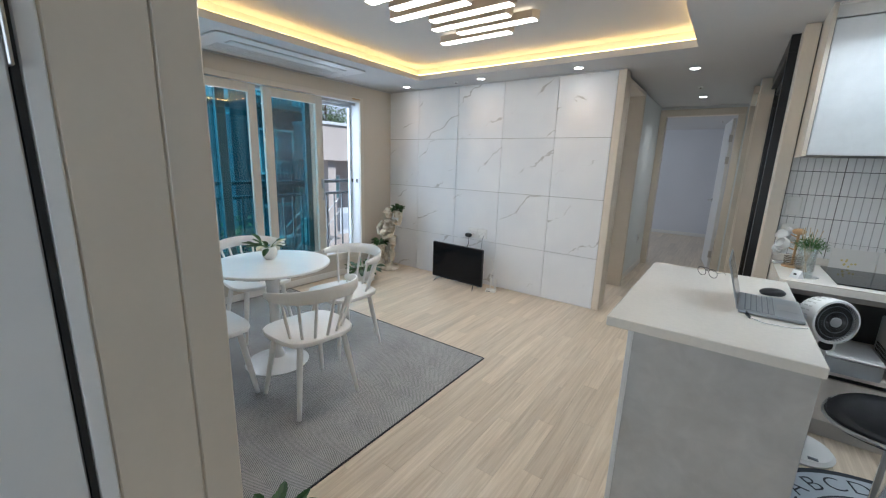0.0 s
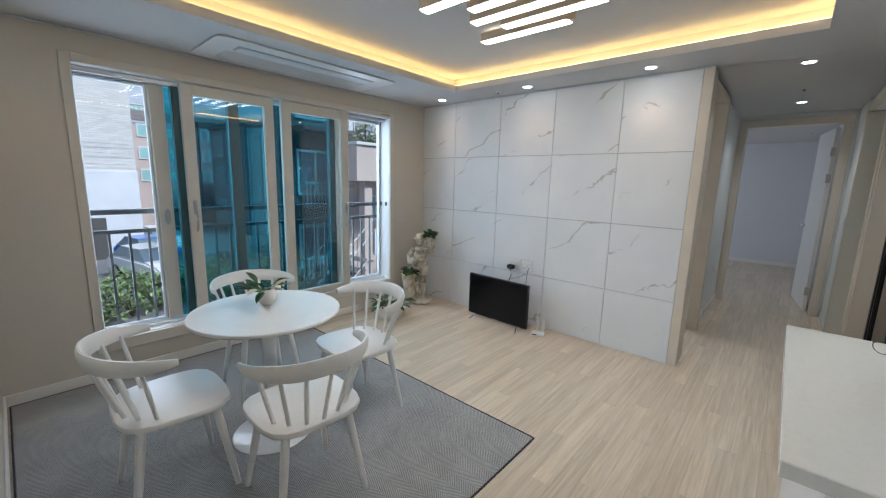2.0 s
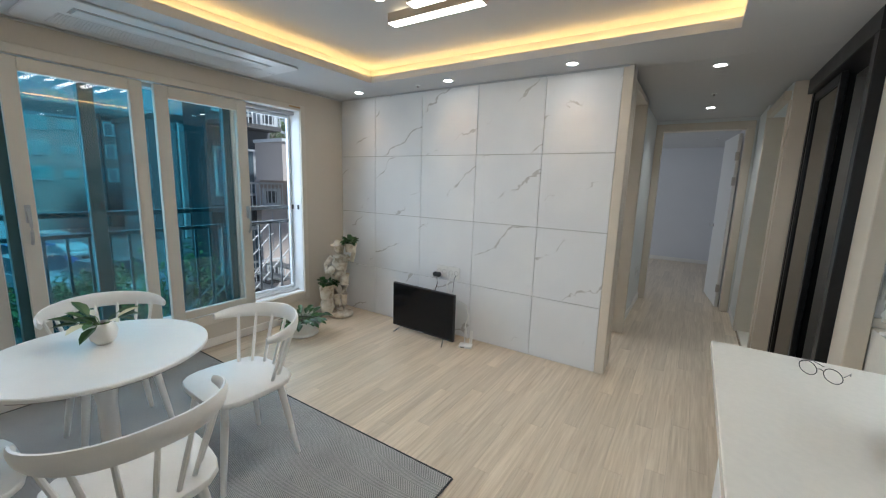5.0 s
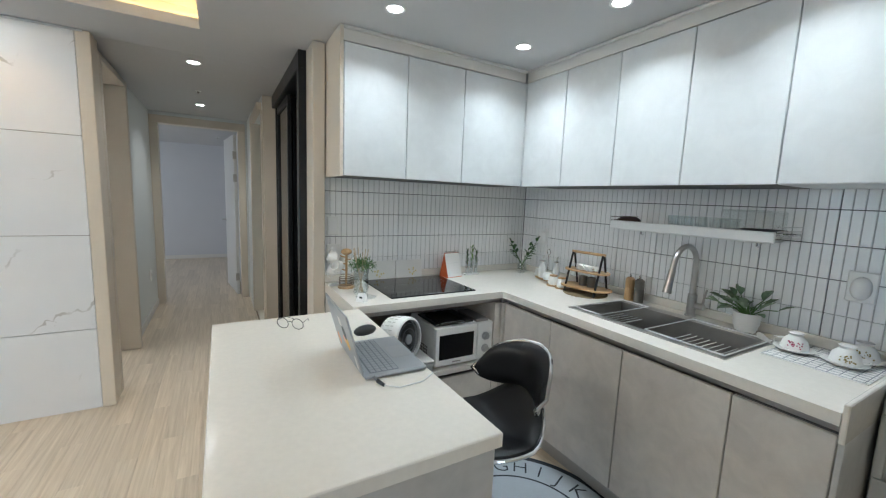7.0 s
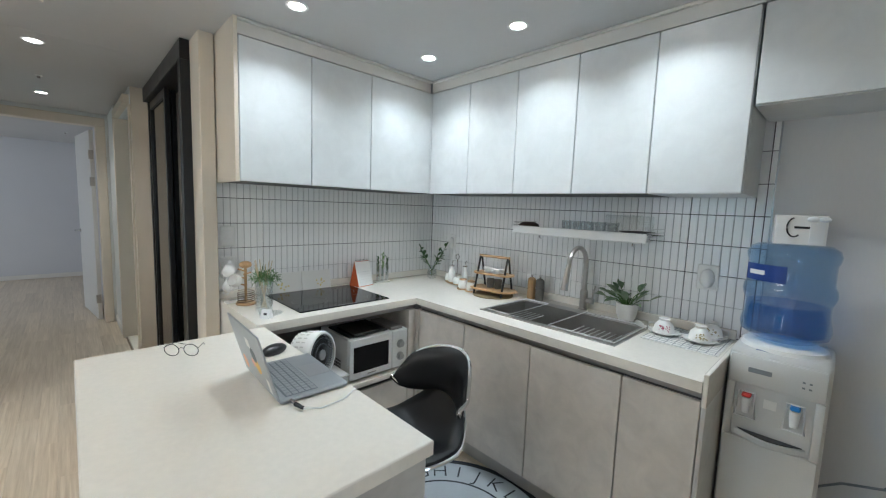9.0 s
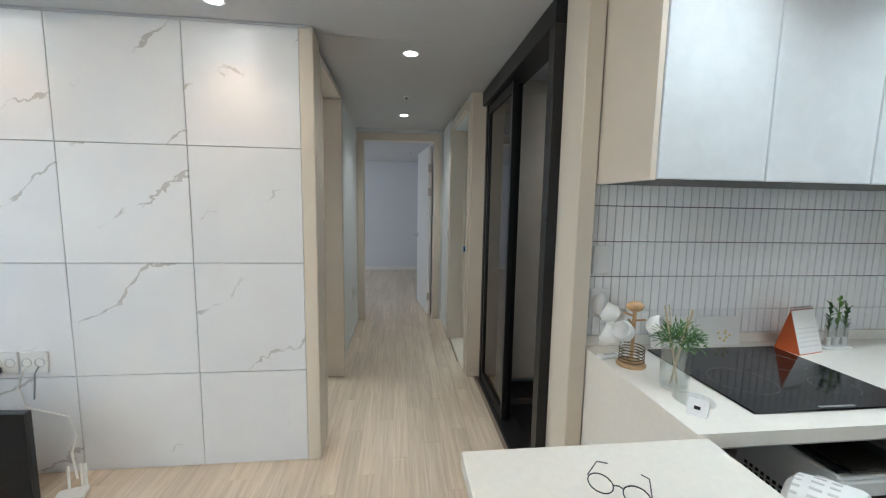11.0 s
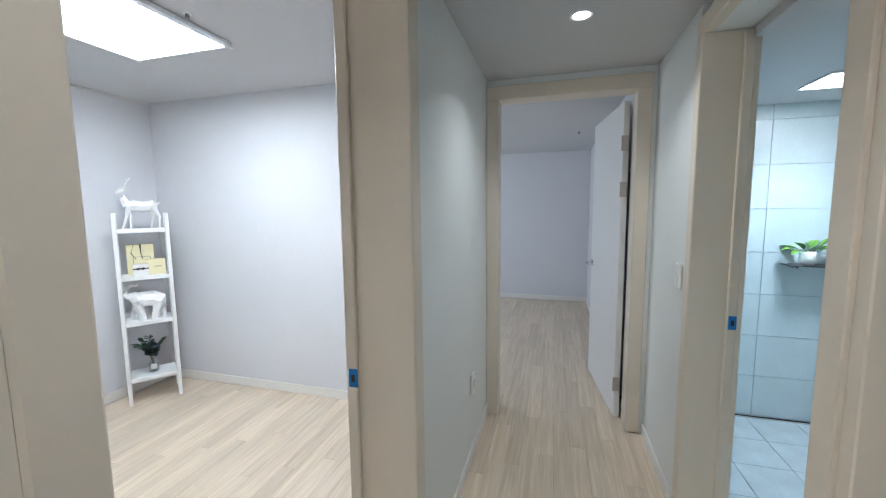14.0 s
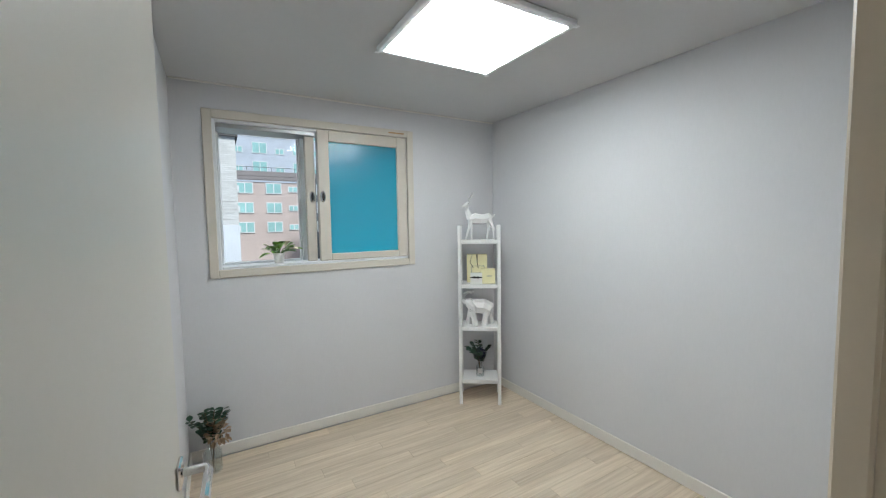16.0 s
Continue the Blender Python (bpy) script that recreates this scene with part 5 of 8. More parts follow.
part("tag_card", box((0.025, -0.0345, 0.005), (0.066, -0.0318, 0.085)), M_WHITE, bag)
for s in (-1, 1):
    part("bow", ellipsoid((0.046 + s * 0.016, -0.042, 0.098), (0.018, 0.007, 0.01)), M_PVC, bag, "white ribbon bow", True)

# ---- living room ----
rug = thing("rug", pose(-2.13, 1.60, 0), "large flat-woven grey herringbone rug under the dining set", "rug")
part("weave", box((-1.405, -1.005, 0.0005), (1.10, 0.985, 0.009), 0.003), M_RUG, rug)
for lo, hi in (((1.10, -1.01, 0.0005), (1.108, 0.99, 0.0105)), ((-1.413, -1.01, 0.0005), (-1.405, 0.99, 0.0105)), ((-1.405, 0.985, 0.0005), (1.10, 0.993, 0.0105)), ((-1.405, -1.013, 0.0005), (1.10, -1.005, 0.0105))):
    part("binding", box(lo, hi, 0.002), M_RUGEDGE, rug, "dark stitched edge")
RZ = 0.0105

table = thing("dining_table", pose(-2.155, 1.597, RZ), "round white pedestal dining table", "table")
part("tabletop", lathe([(0.0, 0.705), (0.30, 0.705), (0.372, 0.712), (0.38, 0.718), (0.38, 0.728), (0.376, 0.732), (0.0, 0.732)], 64, cap=False), M_CHAIR, table, smooth=True)
for k in range(20):
    word = lathe([(0.3805, 0.7135), (0.3805, 0.7165)], 180, cap=False)
    bmesh.ops.delete(word, geom=[f for i, f in enumerate(word.faces) if not (9 * k <= i < 9 * k + (5, 7, 4, 6)[k % 4])], context='FACES')
    part("printed_word", word, M_GROOVE, table, "grey printed word")
part("pedestal", lathe([(0.21, 0.0), (0.212, 0.004), (0.205, 0.009), (0.12, 0.022), (0.055, 0.05), (0.038, 0.10), (0.034, 0.2), (0.036, 0.5), (0.05, 0.62), (0.075, 0.69), (0.11, 0.7045)], 48), M_GLOSSW, table, "glossy white trumpet foot", True)


def chair_thing():
    """White spindle-back chair; sits towards +x, its back on -x."""
    ob = thing("dining_chair", pose(0, 0, 0), "white lacquered spindle-back dining chair", "chair", "chairs round the table")
    n = 28
    outline = []
    for i in range(n):
        a = 2 * math.pi * i / n
        c, s = math.cos(a), math.sin(a)
        k = 3.7
        r = 1.0 / (abs(c) ** k + abs(s) ** k) ** (1 / k)
        outline.append((0.213 * r * c, (0.226 + 0.012 * c) * r * s))
    bm = slab(outline, 0.418, 0.448, 0.009, seg=2)
    for v in bm.verts:
        rr = min(1.0, math.hypot(v.co.x / 0.21, v.co.y / 0.22))
        if v.co.z > 0.44:
            v.co.z -= 0.006 * (1 - rr)
    part("seat", bm, M_CHAIR, ob, smooth=True)
    for sx in (-1, 1):
        for sy in (-1, 1):
            top, foot = Vector((0.135 * sx, 0.14 * sy, 0.42)), Vector((0.195 * sx, 0.20 * sy, 0.0))
            part("leg", tube([foot, foot.lerp(top, 0.3), foot.lerp(top, 0.75), top], [0.0125, 0.0155, 0.0185, 0.0175], 12), M_CHAIR, ob, smooth=True)
    # wrap-round top rail: flat, deeper at the back, blunt ends
    ring = []
    N = 26
    bm = bmesh.new()
    for i in range(N + 1):
        a = radians(82 + 196 * i / N)
        ca, sa = math.cos(a), math.sin(a)
        px, py = -0.045 + 0.235 * ca, 0.262 * sa
        e = abs(2 * i / N - 1)
        z = 0.725 - 0.02 * e
        hh = 0.042 * (1 - e ** 3 * 0.62)
        th = 0.011 + 0.003 * (1 - e)
        d = Vector((ca, sa * 0.9, 0)).normalized()
        lean = 0.25
        sec = []
        for k in range(10):
            b = 2 * math.pi * k / 10
            u, w = math.cos(b), math.sin(b)
            sec.append(bm.verts.new((px - d.x * (th * u + lean * -hh * w * 0.5), py - d.y * (th * u + lean * -hh * w * 0.5), z + hh * w)))
        ring.append(sec)
    for a, b in zip(ring, ring[1:]):
        for k in range(10):
            bm.faces.new((a[k], a[(k + 1) % 10], b[(k + 1) % 10], b[k]))
    bm.faces.new(ring[0])
    bm.faces.new(ring[-1][::-1])
    part("top_rail", bm, M_CHAIR, ob, smooth=True)
    for i in range(7):
        a = radians(112 + 136 * i / 6)
        foot = Vector((-0.02 + 0.168 * math.cos(a), 0.178 * math.sin(a), 0.44))
        top = Vector((-0.045 + 0.228 * math.cos(a), 0.254 * math.sin(a), 0.70))
        part("spindle", tube([foot, foot.lerp(top, 0.5), top], [0.0085, 0.0095, 0.0075], 8), M_CHAIR, ob, smooth=True)
    return ob


c0 = chair_thing()
c0.matrix_basis = pose(-1.635, 1.511, RZ, 0, 0, 176)
copy_thing(c0, pose(-2.098, 1.115, RZ, 0, 0, 88))
copy_thing(c0, pose(-2.018, 2.085, RZ, 0, 0, -93))
copy_thing(c0, pose(-2.745, 1.797, RZ, 0, 0, -4))


def leaves(bm, rg, centre, n, reach, size, width, rise=0.5, droop=0.2):
    for i in range(n):
        a = rg.uniform(0, 2 * math.pi)
        up = rg.uniform(0.1, 1.0) * rise
        d = Vector((math.cos(a), math.sin(a), up)).normalized()
        b = Vector(centre) + d * reach * rg.uniform(0.15, 0.9)
        t = b + (d + Vector((0, 0, rg.uniform(-0.4, 0.2)))).normalized() * size * rg.uniform(0.7, 1.2)
        leaf(bm, b, t, width * rg.uniform(0.8, 1.15), droop)


def potted(name, m, profile, n, reach, size, width, label, rise=0.6, pale=0, seed=1, pot_mat=None, leaf_mat=None):
    """A pot with soil and leaves on short stems."""
    ob = thing(name, m, label, "plant")
    h = max(z for r, z in profile)
    part("pot", lathe(profile, 32, cap=False), pot_mat or M_POTW, ob, smooth=True)
    rim = profile[-1][0] if profile[-1][1] > h * 0.5 else profile[-3][0]
    part("soil", lathe([(0.0, h * 0.84), (rim * 0.92, h * 0.84), (rim * 0.9, h * 0.86), (0.0, h * 0.87)], 20, cap=False), M_SOIL, ob)
    rg = random.Random(seed)
    st, lv, lc = bmesh.new(), bmesh.new(), bmesh.new()
    for i in range(n):
        a, up = rg.uniform(0, 2 * math.pi), rg.uniform(0.15, 1.0) * rise
        d = Vector((math.cos(a), math.sin(a), up)).normalized()
        base = Vector((math.cos(a) * rim * 0.3, math.sin(a) * rim * 0.3, h * 0.86))
        b = base + d * reach * rg.uniform(0.35, 1.0)
        tube([base, base.lerp(b, 0.5) + Vector((0, 0, reach * 0.12)), b], 0.0022, 5, st)
        t = b + (d + Vector((0, 0, rg.uniform(-0.5, 0.25)))).normalized() * size * rg.uniform(0.75, 1.15)
        leaf(lc if i < pale else lv, b, t, width * rg.uniform(0.8, 1.1), 0.15)
    part("stems", st, M_STEM, ob)
    part("leaves", lv, leaf_mat or M_LEAF, ob)
    if pale:
        part("pale_leaves", lc, M_LEAFC, ob, "cream variegated leaves")
    return ob


SMALLPOT = [(0.0, 0.0), (0.028, 0.0), (0.045, 0.02), (0.052, 0.05), (0.045, 0.078), (0.036, 0.09), (0.033, 0.09), (0.04, 0.074)]
potted("table_plant", pose(-2.235, 1.632, RZ + 0.7325), SMALLPOT, 17, 0.07, 0.10, 0.045, "small variegated plant in a round white pot on the table", 0.9, 4, 3)
bowl = [(0.0, 0.0), (0.13, 0.0), (0.15, 0.012), (0.135, 0.03), (0.16, 0.07), (0.17, 0.12), (0.165, 0.15), (0.155, 0.15), (0.15, 0.12)]
potted("floor_plant", pose(-3.20, 3.36, 0), bowl, 42, 0.15, 0.11, 0.06, "leafy green plant in a wide white bowl on the floor", 0.55, 0, 4)
potted("doorway_plant", pose(-0.84, 0.80, 0), [(0.0, 0.0), (0.07, 0.0), (0.09, 0.10), (0.095, 0.16), (0.085, 0.16), (0.08, 0.12)], 20, 0.08, 0.09, 0.045,
       "low green plant in a white pot by the doorway", 0.8, 0, 8)

# television
tv = thing("television", pose(-2.235, 3.985, 0, 0, 0, -3), "black flat television standing on the floor", "television")
part("panel", box((-0.37, -0.012, 0.045), (0.37, 0.02, 0.487), 0.005), M_BLKPLAST, tv)
part("screen", box((-0.362, -0.0135, 0.062), (0.362, -0.0115, 0.48), 0.0006), M_SCREEN, tv, "switched-off dark screen")
part("rear", box((-0.28, 0.0205, 0.08), (0.28, 0.05, 0.34), 0.015), M_BLKPLAST, tv)
part("logo_bar", box((-0.03, -0.0132, 0.05), (0.03, -0.0118, 0.056)), M_ALU, tv)
for s in (-1, 1):
    part("foot", tube([(s * 0.255, 0.0, 0.052), (s * 0.29, -0.075, 0.006), (s * 0.292, -0.085, 0.006)], 0.007, 8), M_CHROME, tv, "chrome foot", True)
    part("foot", tube([(s * 0.255, 0.01, 0.052), (s * 0.285, 0.075, 0.006)], 0.007, 8), M_CHROME, tv, "chrome foot", True)
router = thing("router", pose(-1.775, 4.03, 0, 0, 0, 20), "white wireless router with upright antennas", "router")
part("body", box((-0.06, -0.045, 0.002), (0.06, 0.045, 0.028), 0.008, seg=2), M_PLASTIC, router, smooth=True)
part("label", box((-0.045, -0.0457, 0.012), (-0.005, -0.0452, 0.02)), M_BLKPLAST, router)
for ax in (-0.015, 0.035, 0.05):
    part("antenna", box((ax - 0.006, 0.03, 0.027), (ax + 0.006, 0.038, 0.15), 0.003), M_PLASTIC, router)
switch_plate((-2.175, YM - 0.0005, 0.618), 0, 0.125, 0.115, "white double wall socket with a black plug", "double", "socket")
switch_plate((-2.04, YM - 0.0005, 0.618), 0, 0.125, 0.115, "white aerial wall socket", "double", "socket")
pp = thing("black_plug", pose(-2.19, YM - 0.012, 0.60), "black power adapter in the wall socket", "plug")
part("adapter", box((-0.065, -0.055, -0.035), (0.015, -0.002, 0.01), 0.012), M_BLKPLAST, pp)
part("cable", tube([(-0.02, -0.04, -0.035), (-0.015, -0.03, -0.10), (-0.03, -0.06, -0.2)], 0.004, 6), M_BLKPLAST, pp, smooth=True)
wc = thing("white_cable", pose(-2.07, YM - 0.012, 0.60), "white aerial cable hanging behind the television", "cable")
part("lead", tube([(0, -0.01, 0), (0.01, -0.035, -0.01), (-0.02, -0.04, -0.10), (0.02, -0.05, -0.20), (0.20, -0.04, -0.26), (0.24, -0.05, -0.36), (0.22, -0.07, -0.44), (0.26, -0.10, -0.56)], 0.0055, 8), M_PLASTIC, wc, smooth=True)
part("lead", tube([(0.06, -0.01, 0), (0.055, -0.03, -0.03), (0.05, -0.04, -0.16)], 0.0035, 6), M_KEYS, wc, smooth=True)

# garden statue: a child in a hat with a basket on the shoulder and one at the feet
stt = bmesh.new()
ellipsoid((0, 0, 0.03), (0.135, 0.115, 0.04), stt)
rs = random.Random(2)
for i in range(16):
    a = rs.uniform(0, 6.28)
    ellipsoid((0.10 * math.cos(a), 0.09 * math.sin(a), 0.03), (0.035, 0.03, 0.03), stt, 8, 6)
for s in (-1, 1):
    tube([(0.035 * s, 0, 0.05), (0.038 * s, 0.01, 0.12), (0.042 * s, -0.01, 0.24), (0.05 * s, 0.0, 0.34), (0.04 * s, 0, 0.44)], [0.03, 0.026, 0.036, 0.045, 0.058], 12, stt)
    ellipsoid((0.038 * s, -0.03, 0.06), (0.026, 0.05, 0.022), stt, 10, 6)
tube([(0, 0, 0.42), (0, 0.005, 0.50), (0, 0.005, 0.57), (0, 0.0, 0.63), (0, 0, 0.665)], [0.075, 0.07, 0.082, 0.07, 0.03], 14, stt)
ellipsoid((0, -0.01, 0.715), (0.047, 0.05, 0.058), stt)
lathe([(0.055, 0.742), (0.085, 0.738), (0.088, 0.743), (0.054, 0.756), (0.048, 0.785), (0.03, 0.80), (0.0, 0.803)], 20, stt, (0, -0.005, 0), cap=False)
tube([(-0.07, 0, 0.62), (-0.135, -0.01, 0.54), (-0.11, -0.06, 0.47), (-0.04, -0.08, 0.47)], [0.032, 0.028, 0.024, 0.018], 10, stt)
tube([(0.07, 0, 0.62), (0.13, -0.01, 0.60), (0.155, -0.02, 0.68), (0.14, -0.03, 0.74)], [0.032, 0.028, 0.024, 0.02], 10, stt)
ellipsoid((-0.05, -0.085, 0.50), (0.045, 0.03, 0.04), stt, 10, 8)
lathe([(0.045, 0.0), (0.05, 0.0), (0.062, 0.075), (0.066, 0.085), (0.055, 0.085), (0.05, 0.07)], 20, stt, (0.115, 0.0, 0.68), cap=False)
lathe([(0.055, 0.0), (0.06, 0.0), (0.078, 0.14), (0.084, 0.15), (0.07, 0.15), (0.065, 0.13)], 20, stt, (-0.11, -0.075, 0.20), cap=False)
ellipsoid((-0.11, -0.07, 0.12), (0.07, 0.06, 0.10), stt, 10, 8)
kst = Nodes("aged_plaster")
kst.bump(kst.noise(45, 5), 0.5, 0.006)
kst.set(Base_Color=kst.ramp(kst.noise(14, 6, 0.65), (0.30, (0.27, 0.20, 0.13)), (0.48, (0.60, 0.53, 0.42)), (0.72, (0.78, 0.74, 0.66))), Roughness=0.8)
statue = part("statue", stt, kst.m, None, smooth=True, m=pose(-3.30, 3.93, 0, 0, 0, 28) @ Matrix.Scale(1.06, 4))
tagged(statue, "aged cream plaster garden statue with two baskets", "statue")
for nm, (lx, ly, lz), n, rch in (("basket_plant", (0.115, 0.0, 0.745), 22, 0.06), ("basket_plant", (-0.11, -0.075, 0.33), 26, 0.075)):
    pb = thing(nm, pose(-3.30, 3.93, 0, 0, 0, 28) @ Matrix.Scale(1.06, 4) @ pose(lx, ly, lz), "trailing green plant in the statue's basket", "plant")
    part("soil", lathe([(0.045, 0.0), (0.046, 0.012), (0.0, 0.013)], 16, cap=False), M_SOIL, pb)
    bm = bmesh.new()
    leaves(bm, random.Random(n), (0, 0, 0.02), n + 14, rch, 0.075, 0.05, 0.9)
    part("leaves", bm, M_LEAF, pb)

# ceiling light: staggered LED bars
ch = thing("ceiling_light", pose(-1.42, 2.42, 2.4795), "white and pale-wood ceiling light of staggered LED bars", "ceiling light")
M_BARW = plain("bar_housing", (0.64, 0.54, 0.42), 0.5)
for i in range(9):
    y = 0.62 - 0.155 * i
    off = (-0.03, 0.13)[i % 2] + (-0.12, 0.05, 0.12, 0.02, -0.08)[i % 5] * 0.6
    x0, x1 = -0.34 + off, 0.34 + off
    hexa = [(x0, y), (x0 + 0.035, y - 0.045), (x1 - 0.035, y - 0.045), (x1, y), (x1 - 0.035, y + 0.045), (x0 + 0.035, y + 0.045)]
    bar = part("bar", slab(hexa, -0.076, -0.026), M_BARW, ch, "pale wood-look bar with bevelled ends")
    part("diffuser", box((x0 + 0.03, y - 0.034, -0.0775), (x1 - 0.03, y + 0.034, -0.0762)), M_LED, bar, "lit white diffuser")
    part("top_glow", box((x0 + 0.05, y - 0.012, -0.0255), (x1 - 0.05, y + 0.012, -0.0185)), M_LEDTOP, bar, "lit upper strip")
for xx in (-0.16, 0.18):
    part("mount", box((xx - 0.02, -0.68, -0.0175), (xx + 0.02, 0.66, -0.0005)), M_BARW, ch)

# downlights, with the added unseen ones in the entry and at the kitchen row's end
for i, (dx, dy, dw, dc) in enumerate(DOWNLIGHTS):
    dl = thing("downlight", pose(dx, dy, H), "small round recessed ceiling downlight, lit", "downlight", "ceiling downlights")
    part("trim_ring", lathe([(0.036, -0.001), (0.046, -0.004), (0.05, -0.0005)], 28, cap=False), M_WHITE, dl, smooth=True)
    part("lens", lathe([(0.0, -0.002), (0.036, -0.0015)], 28, cap=False), M_DOT, dl, "bright lens")

# ceiling air conditioner
M_ACW = plain("ceiling_unit_plastic", (0.62, 0.62, 0.625), 0.3, vary=0.02)
ac = thing("ceiling_air_conditioner", pose(-3.19, 2.45, H), "flush white one-way cassette air conditioner in the ceiling", "air conditioner")
rr = 0.05
out = []
for cx, cy, a0 in ((0.29 - rr, 0.74 - rr, 0), (-0.29 + rr, 0.74 - rr, 90), (-0.29 + rr, -0.74 + rr, 180), (0.29 - rr, -0.74 + rr, 270)):
    out += arc(cx, cy, rr, a0, a0 + 90, 5)
part("panel", slab(out, -0.014, -0.0005, 0.004), M_ACW, ac)
part("vane", box((0.07, -0.56, -0.021), (0.16, 0.56, -0.0142), 0.006, seg=2), M_ACW, ac, "closed white air vane", True)
part("vane_gap", frame_plate(0.055, -0.575, 0.175, 0.575, 0.068, -0.562, 0.162, 0.562, -0.0152, -0.0142), M_GROOVE, ac)
for i in range(9):
    part("grille_slat", box((-0.22 + i * 0.026, -0.60, -0.0165), (-0.205 + i * 0.026, 0.60, -0.0142)), M_ACW, ac)
for nm, x, y, z in (("sprinkler", -2.38, 4.04, H), ("sprinkler", -0.14, 5.45, H), ("sprinkler", -1.88, 5.72, 2.39), ("sprinkler", 0.0, 9.0, H)):
    sp = thing("ceiling_sprinkler", pose(x, y, z), "small round ceiling sprinkler head", "sprinkler")
    part("rose", lathe([(0.0, -0.006), (0.018, -0.006), (0.024, -0.0005)], 16, cap=False), M_WHITE, sp, smooth=True)
    part("head", lathe([(0.0, -0.022), (0.009, -0.022), (0.009, -0.0065)], 12, cap=False), M_GROOVE, sp)

# controls on the south wall
ic = thing("video_intercom", pose(-1.15, 0.566, 1.40, 0, 0, 180), "glossy silver wall intercom with a dark screen", "intercom")
part("body", box((-0.13, -0.03, -0.10), (0.13, -0.0005, 0.11), 0.006), M_CHROME, ic)
part("screen", box((-0.12, -0.0315, -0.05), (0.12, -0.0302, 0.10)), M_SCREEN, ic)
part("sticker", box((-0.125, -0.0325, 0.06), (-0.095, -0.0318, 0.095)), plain("yellow_sticker", (0.75, 0.62, 0.05), 0.6), ic)
th = thing("thermostat", pose(-1.105, 0.566, 1.15, 0, 0, 180), "white room thermostat with a small grey screen and dial", "thermostat")
part("body", box((-0.045, -0.028, -0.085), (0.045, -0.0005, 0.085), 0.006), M_PLASTIC, th)
part("screen", box((-0.032, -0.0292, 0.015), (0.032, -0.0282, 0.065)), plain("lcd_grey", (0.20, 0.25, 0.22), 0.3), th)
bm = lathe([(0.02, 0), (0.018, 0.008), (0.0, 0.009)], 20, cap=False)
bm.transform(Matrix.Translation((-0.012, -0.0285, -0.03)) @ Matrix.Rotation(radians(90), 4, 'X'))
part("dial", bm, M_WHITE, th, smooth=True)
switch_plate((-2.00, 0.566, 0.60), 180, 0.075, 0.12, "white double wall socket on the beige wall", "double", "socket")
switch_plate((-2.10, 0.566, 0.60), 180, 0.075, 0.12, "white wall socket on the beige wall", "single", "socket")

# ---- island with the laptop ----
isl = thing("island", pose(0.286, 2.38, 0), "grey panelled island with a thick cream top", "island")
part("top", box((-0.326, -0.595, 0.822), (0.326, 0.59, 0.862), 0.003), M_COUNTER, isl)
part("end_panel", box((-0.225, -0.575, 0.0), (0.318, -0.555, 0.8215), 0.002), M_ISLE, isl)
part("end_panel", box((-0.225, 0.55, 0.0), (0.318, 0.57, 0.8215), 0.002), M_ISLE, isl)
part("back_panel", box((-0.245, -0.575, 0.0), (-0.2255, 0.57, 0.8215), 0.002), M_WHITE, isl, "white back panel")
part("inner_shelf", box((-0.22, -0.55, 0.30), (0.25, 0.545, 0.318)), M_ISLE, isl)
part("side_panel", box((0.26, -0.5545, 0.0), (0.275, 0.5495, 0.8215)), M_ISLE, isl)
IT = 0.8625
lap = thing("laptop", pose(0.495, 2.345, IT, 0, 0, 88), "open silver laptop with stickers on its lid", "laptop")
part("base", box((-0.155, -0.11, 0.003), (0.155, 0.105, 0.016), 0.004), M_SILVER, lap)
kb = part("keyboard", box((-0.14, -0.015, 0.0162), (0.14, 0.085, 0.0168)), M_KEYS, lap, "dark grey keyboard")
keys = bmesh.new()
for r in range(5):
    for c in range(14):
        box((-0.138 + c * 0.0198, -0.012 + r * 0.0192, 0.0169), (-0.1215 + c * 0.0198, 0.003 + r * 0.0192, 0.0182), bm=keys)
tagged(part("keys", keys, M_SILVER, kb, "grey keys"), kind="stuff")
part("touchpad", box((-0.05, -0.10, 0.0161), (0.05, -0.025, 0.0166)), M_ALU, lap)
lid = bmesh.new()
box((-0.155, 0.0, 0.0), (0.155, 0.0065, 0.212), 0.003, lid)
lm = Matrix.Translation((0, 0.104, 0.014)) @ Matrix.Rotation(radians(-16), 4, 'X')
lid.transform(lm)
ld = part("lid", lid, M_SILVER, lap)
bm = box((-0.148, -0.0008, 0.008), (0.148, -0.0003, 0.204))
bm.transform(lm)
part("screen", bm, M_SCREEN, ld, "dark screen")
for cx, cz, w, h, mt in ((0.10, 0.05, 0.045, 0.05, plain("peach_sticker", (0.75, 0.38, 0.22), 0.5)), (-0.045, 0.12, 0.05, 0.05, plain("slate_sticker", (0.10, 0.12, 0.13), 0.5)),
                         (-0.055, 0.085, 0.055, 0.05, plain("amber_sticker", (0.78, 0.50, 0.12), 0.5)), (-0.015, 0.085, 0.035, 0.03, plain("coral_sticker", (0.75, 0.40, 0.28), 0.5)),
                         (-0.02, 0.155, 0.035, 0.03, M_CARD), (-0.12, 0.04, 0.025, 0.045, M_CARD)):
    bm = slab([(w / 2 * math.cos(a * math.pi / 8), h / 2 * math.sin(a * math.pi / 8)) for a in range(16)] if mt is not M_CARD else [(-w / 2, -h / 2), (w / 2, -h / 2), (w / 2, h / 2), (-w / 2, h / 2)], 0.0, 0.0004)
    bm.transform(lm @ Matrix.Translation((cx, 0.0072 + 0.0003 * (cx < 0) + 0.0002 * (cz > 0.1), cz)) @ Matrix.Rotation(radians(-90), 4, 'X'))
    part("sticker", bm, mt, ld, "printed sticker")
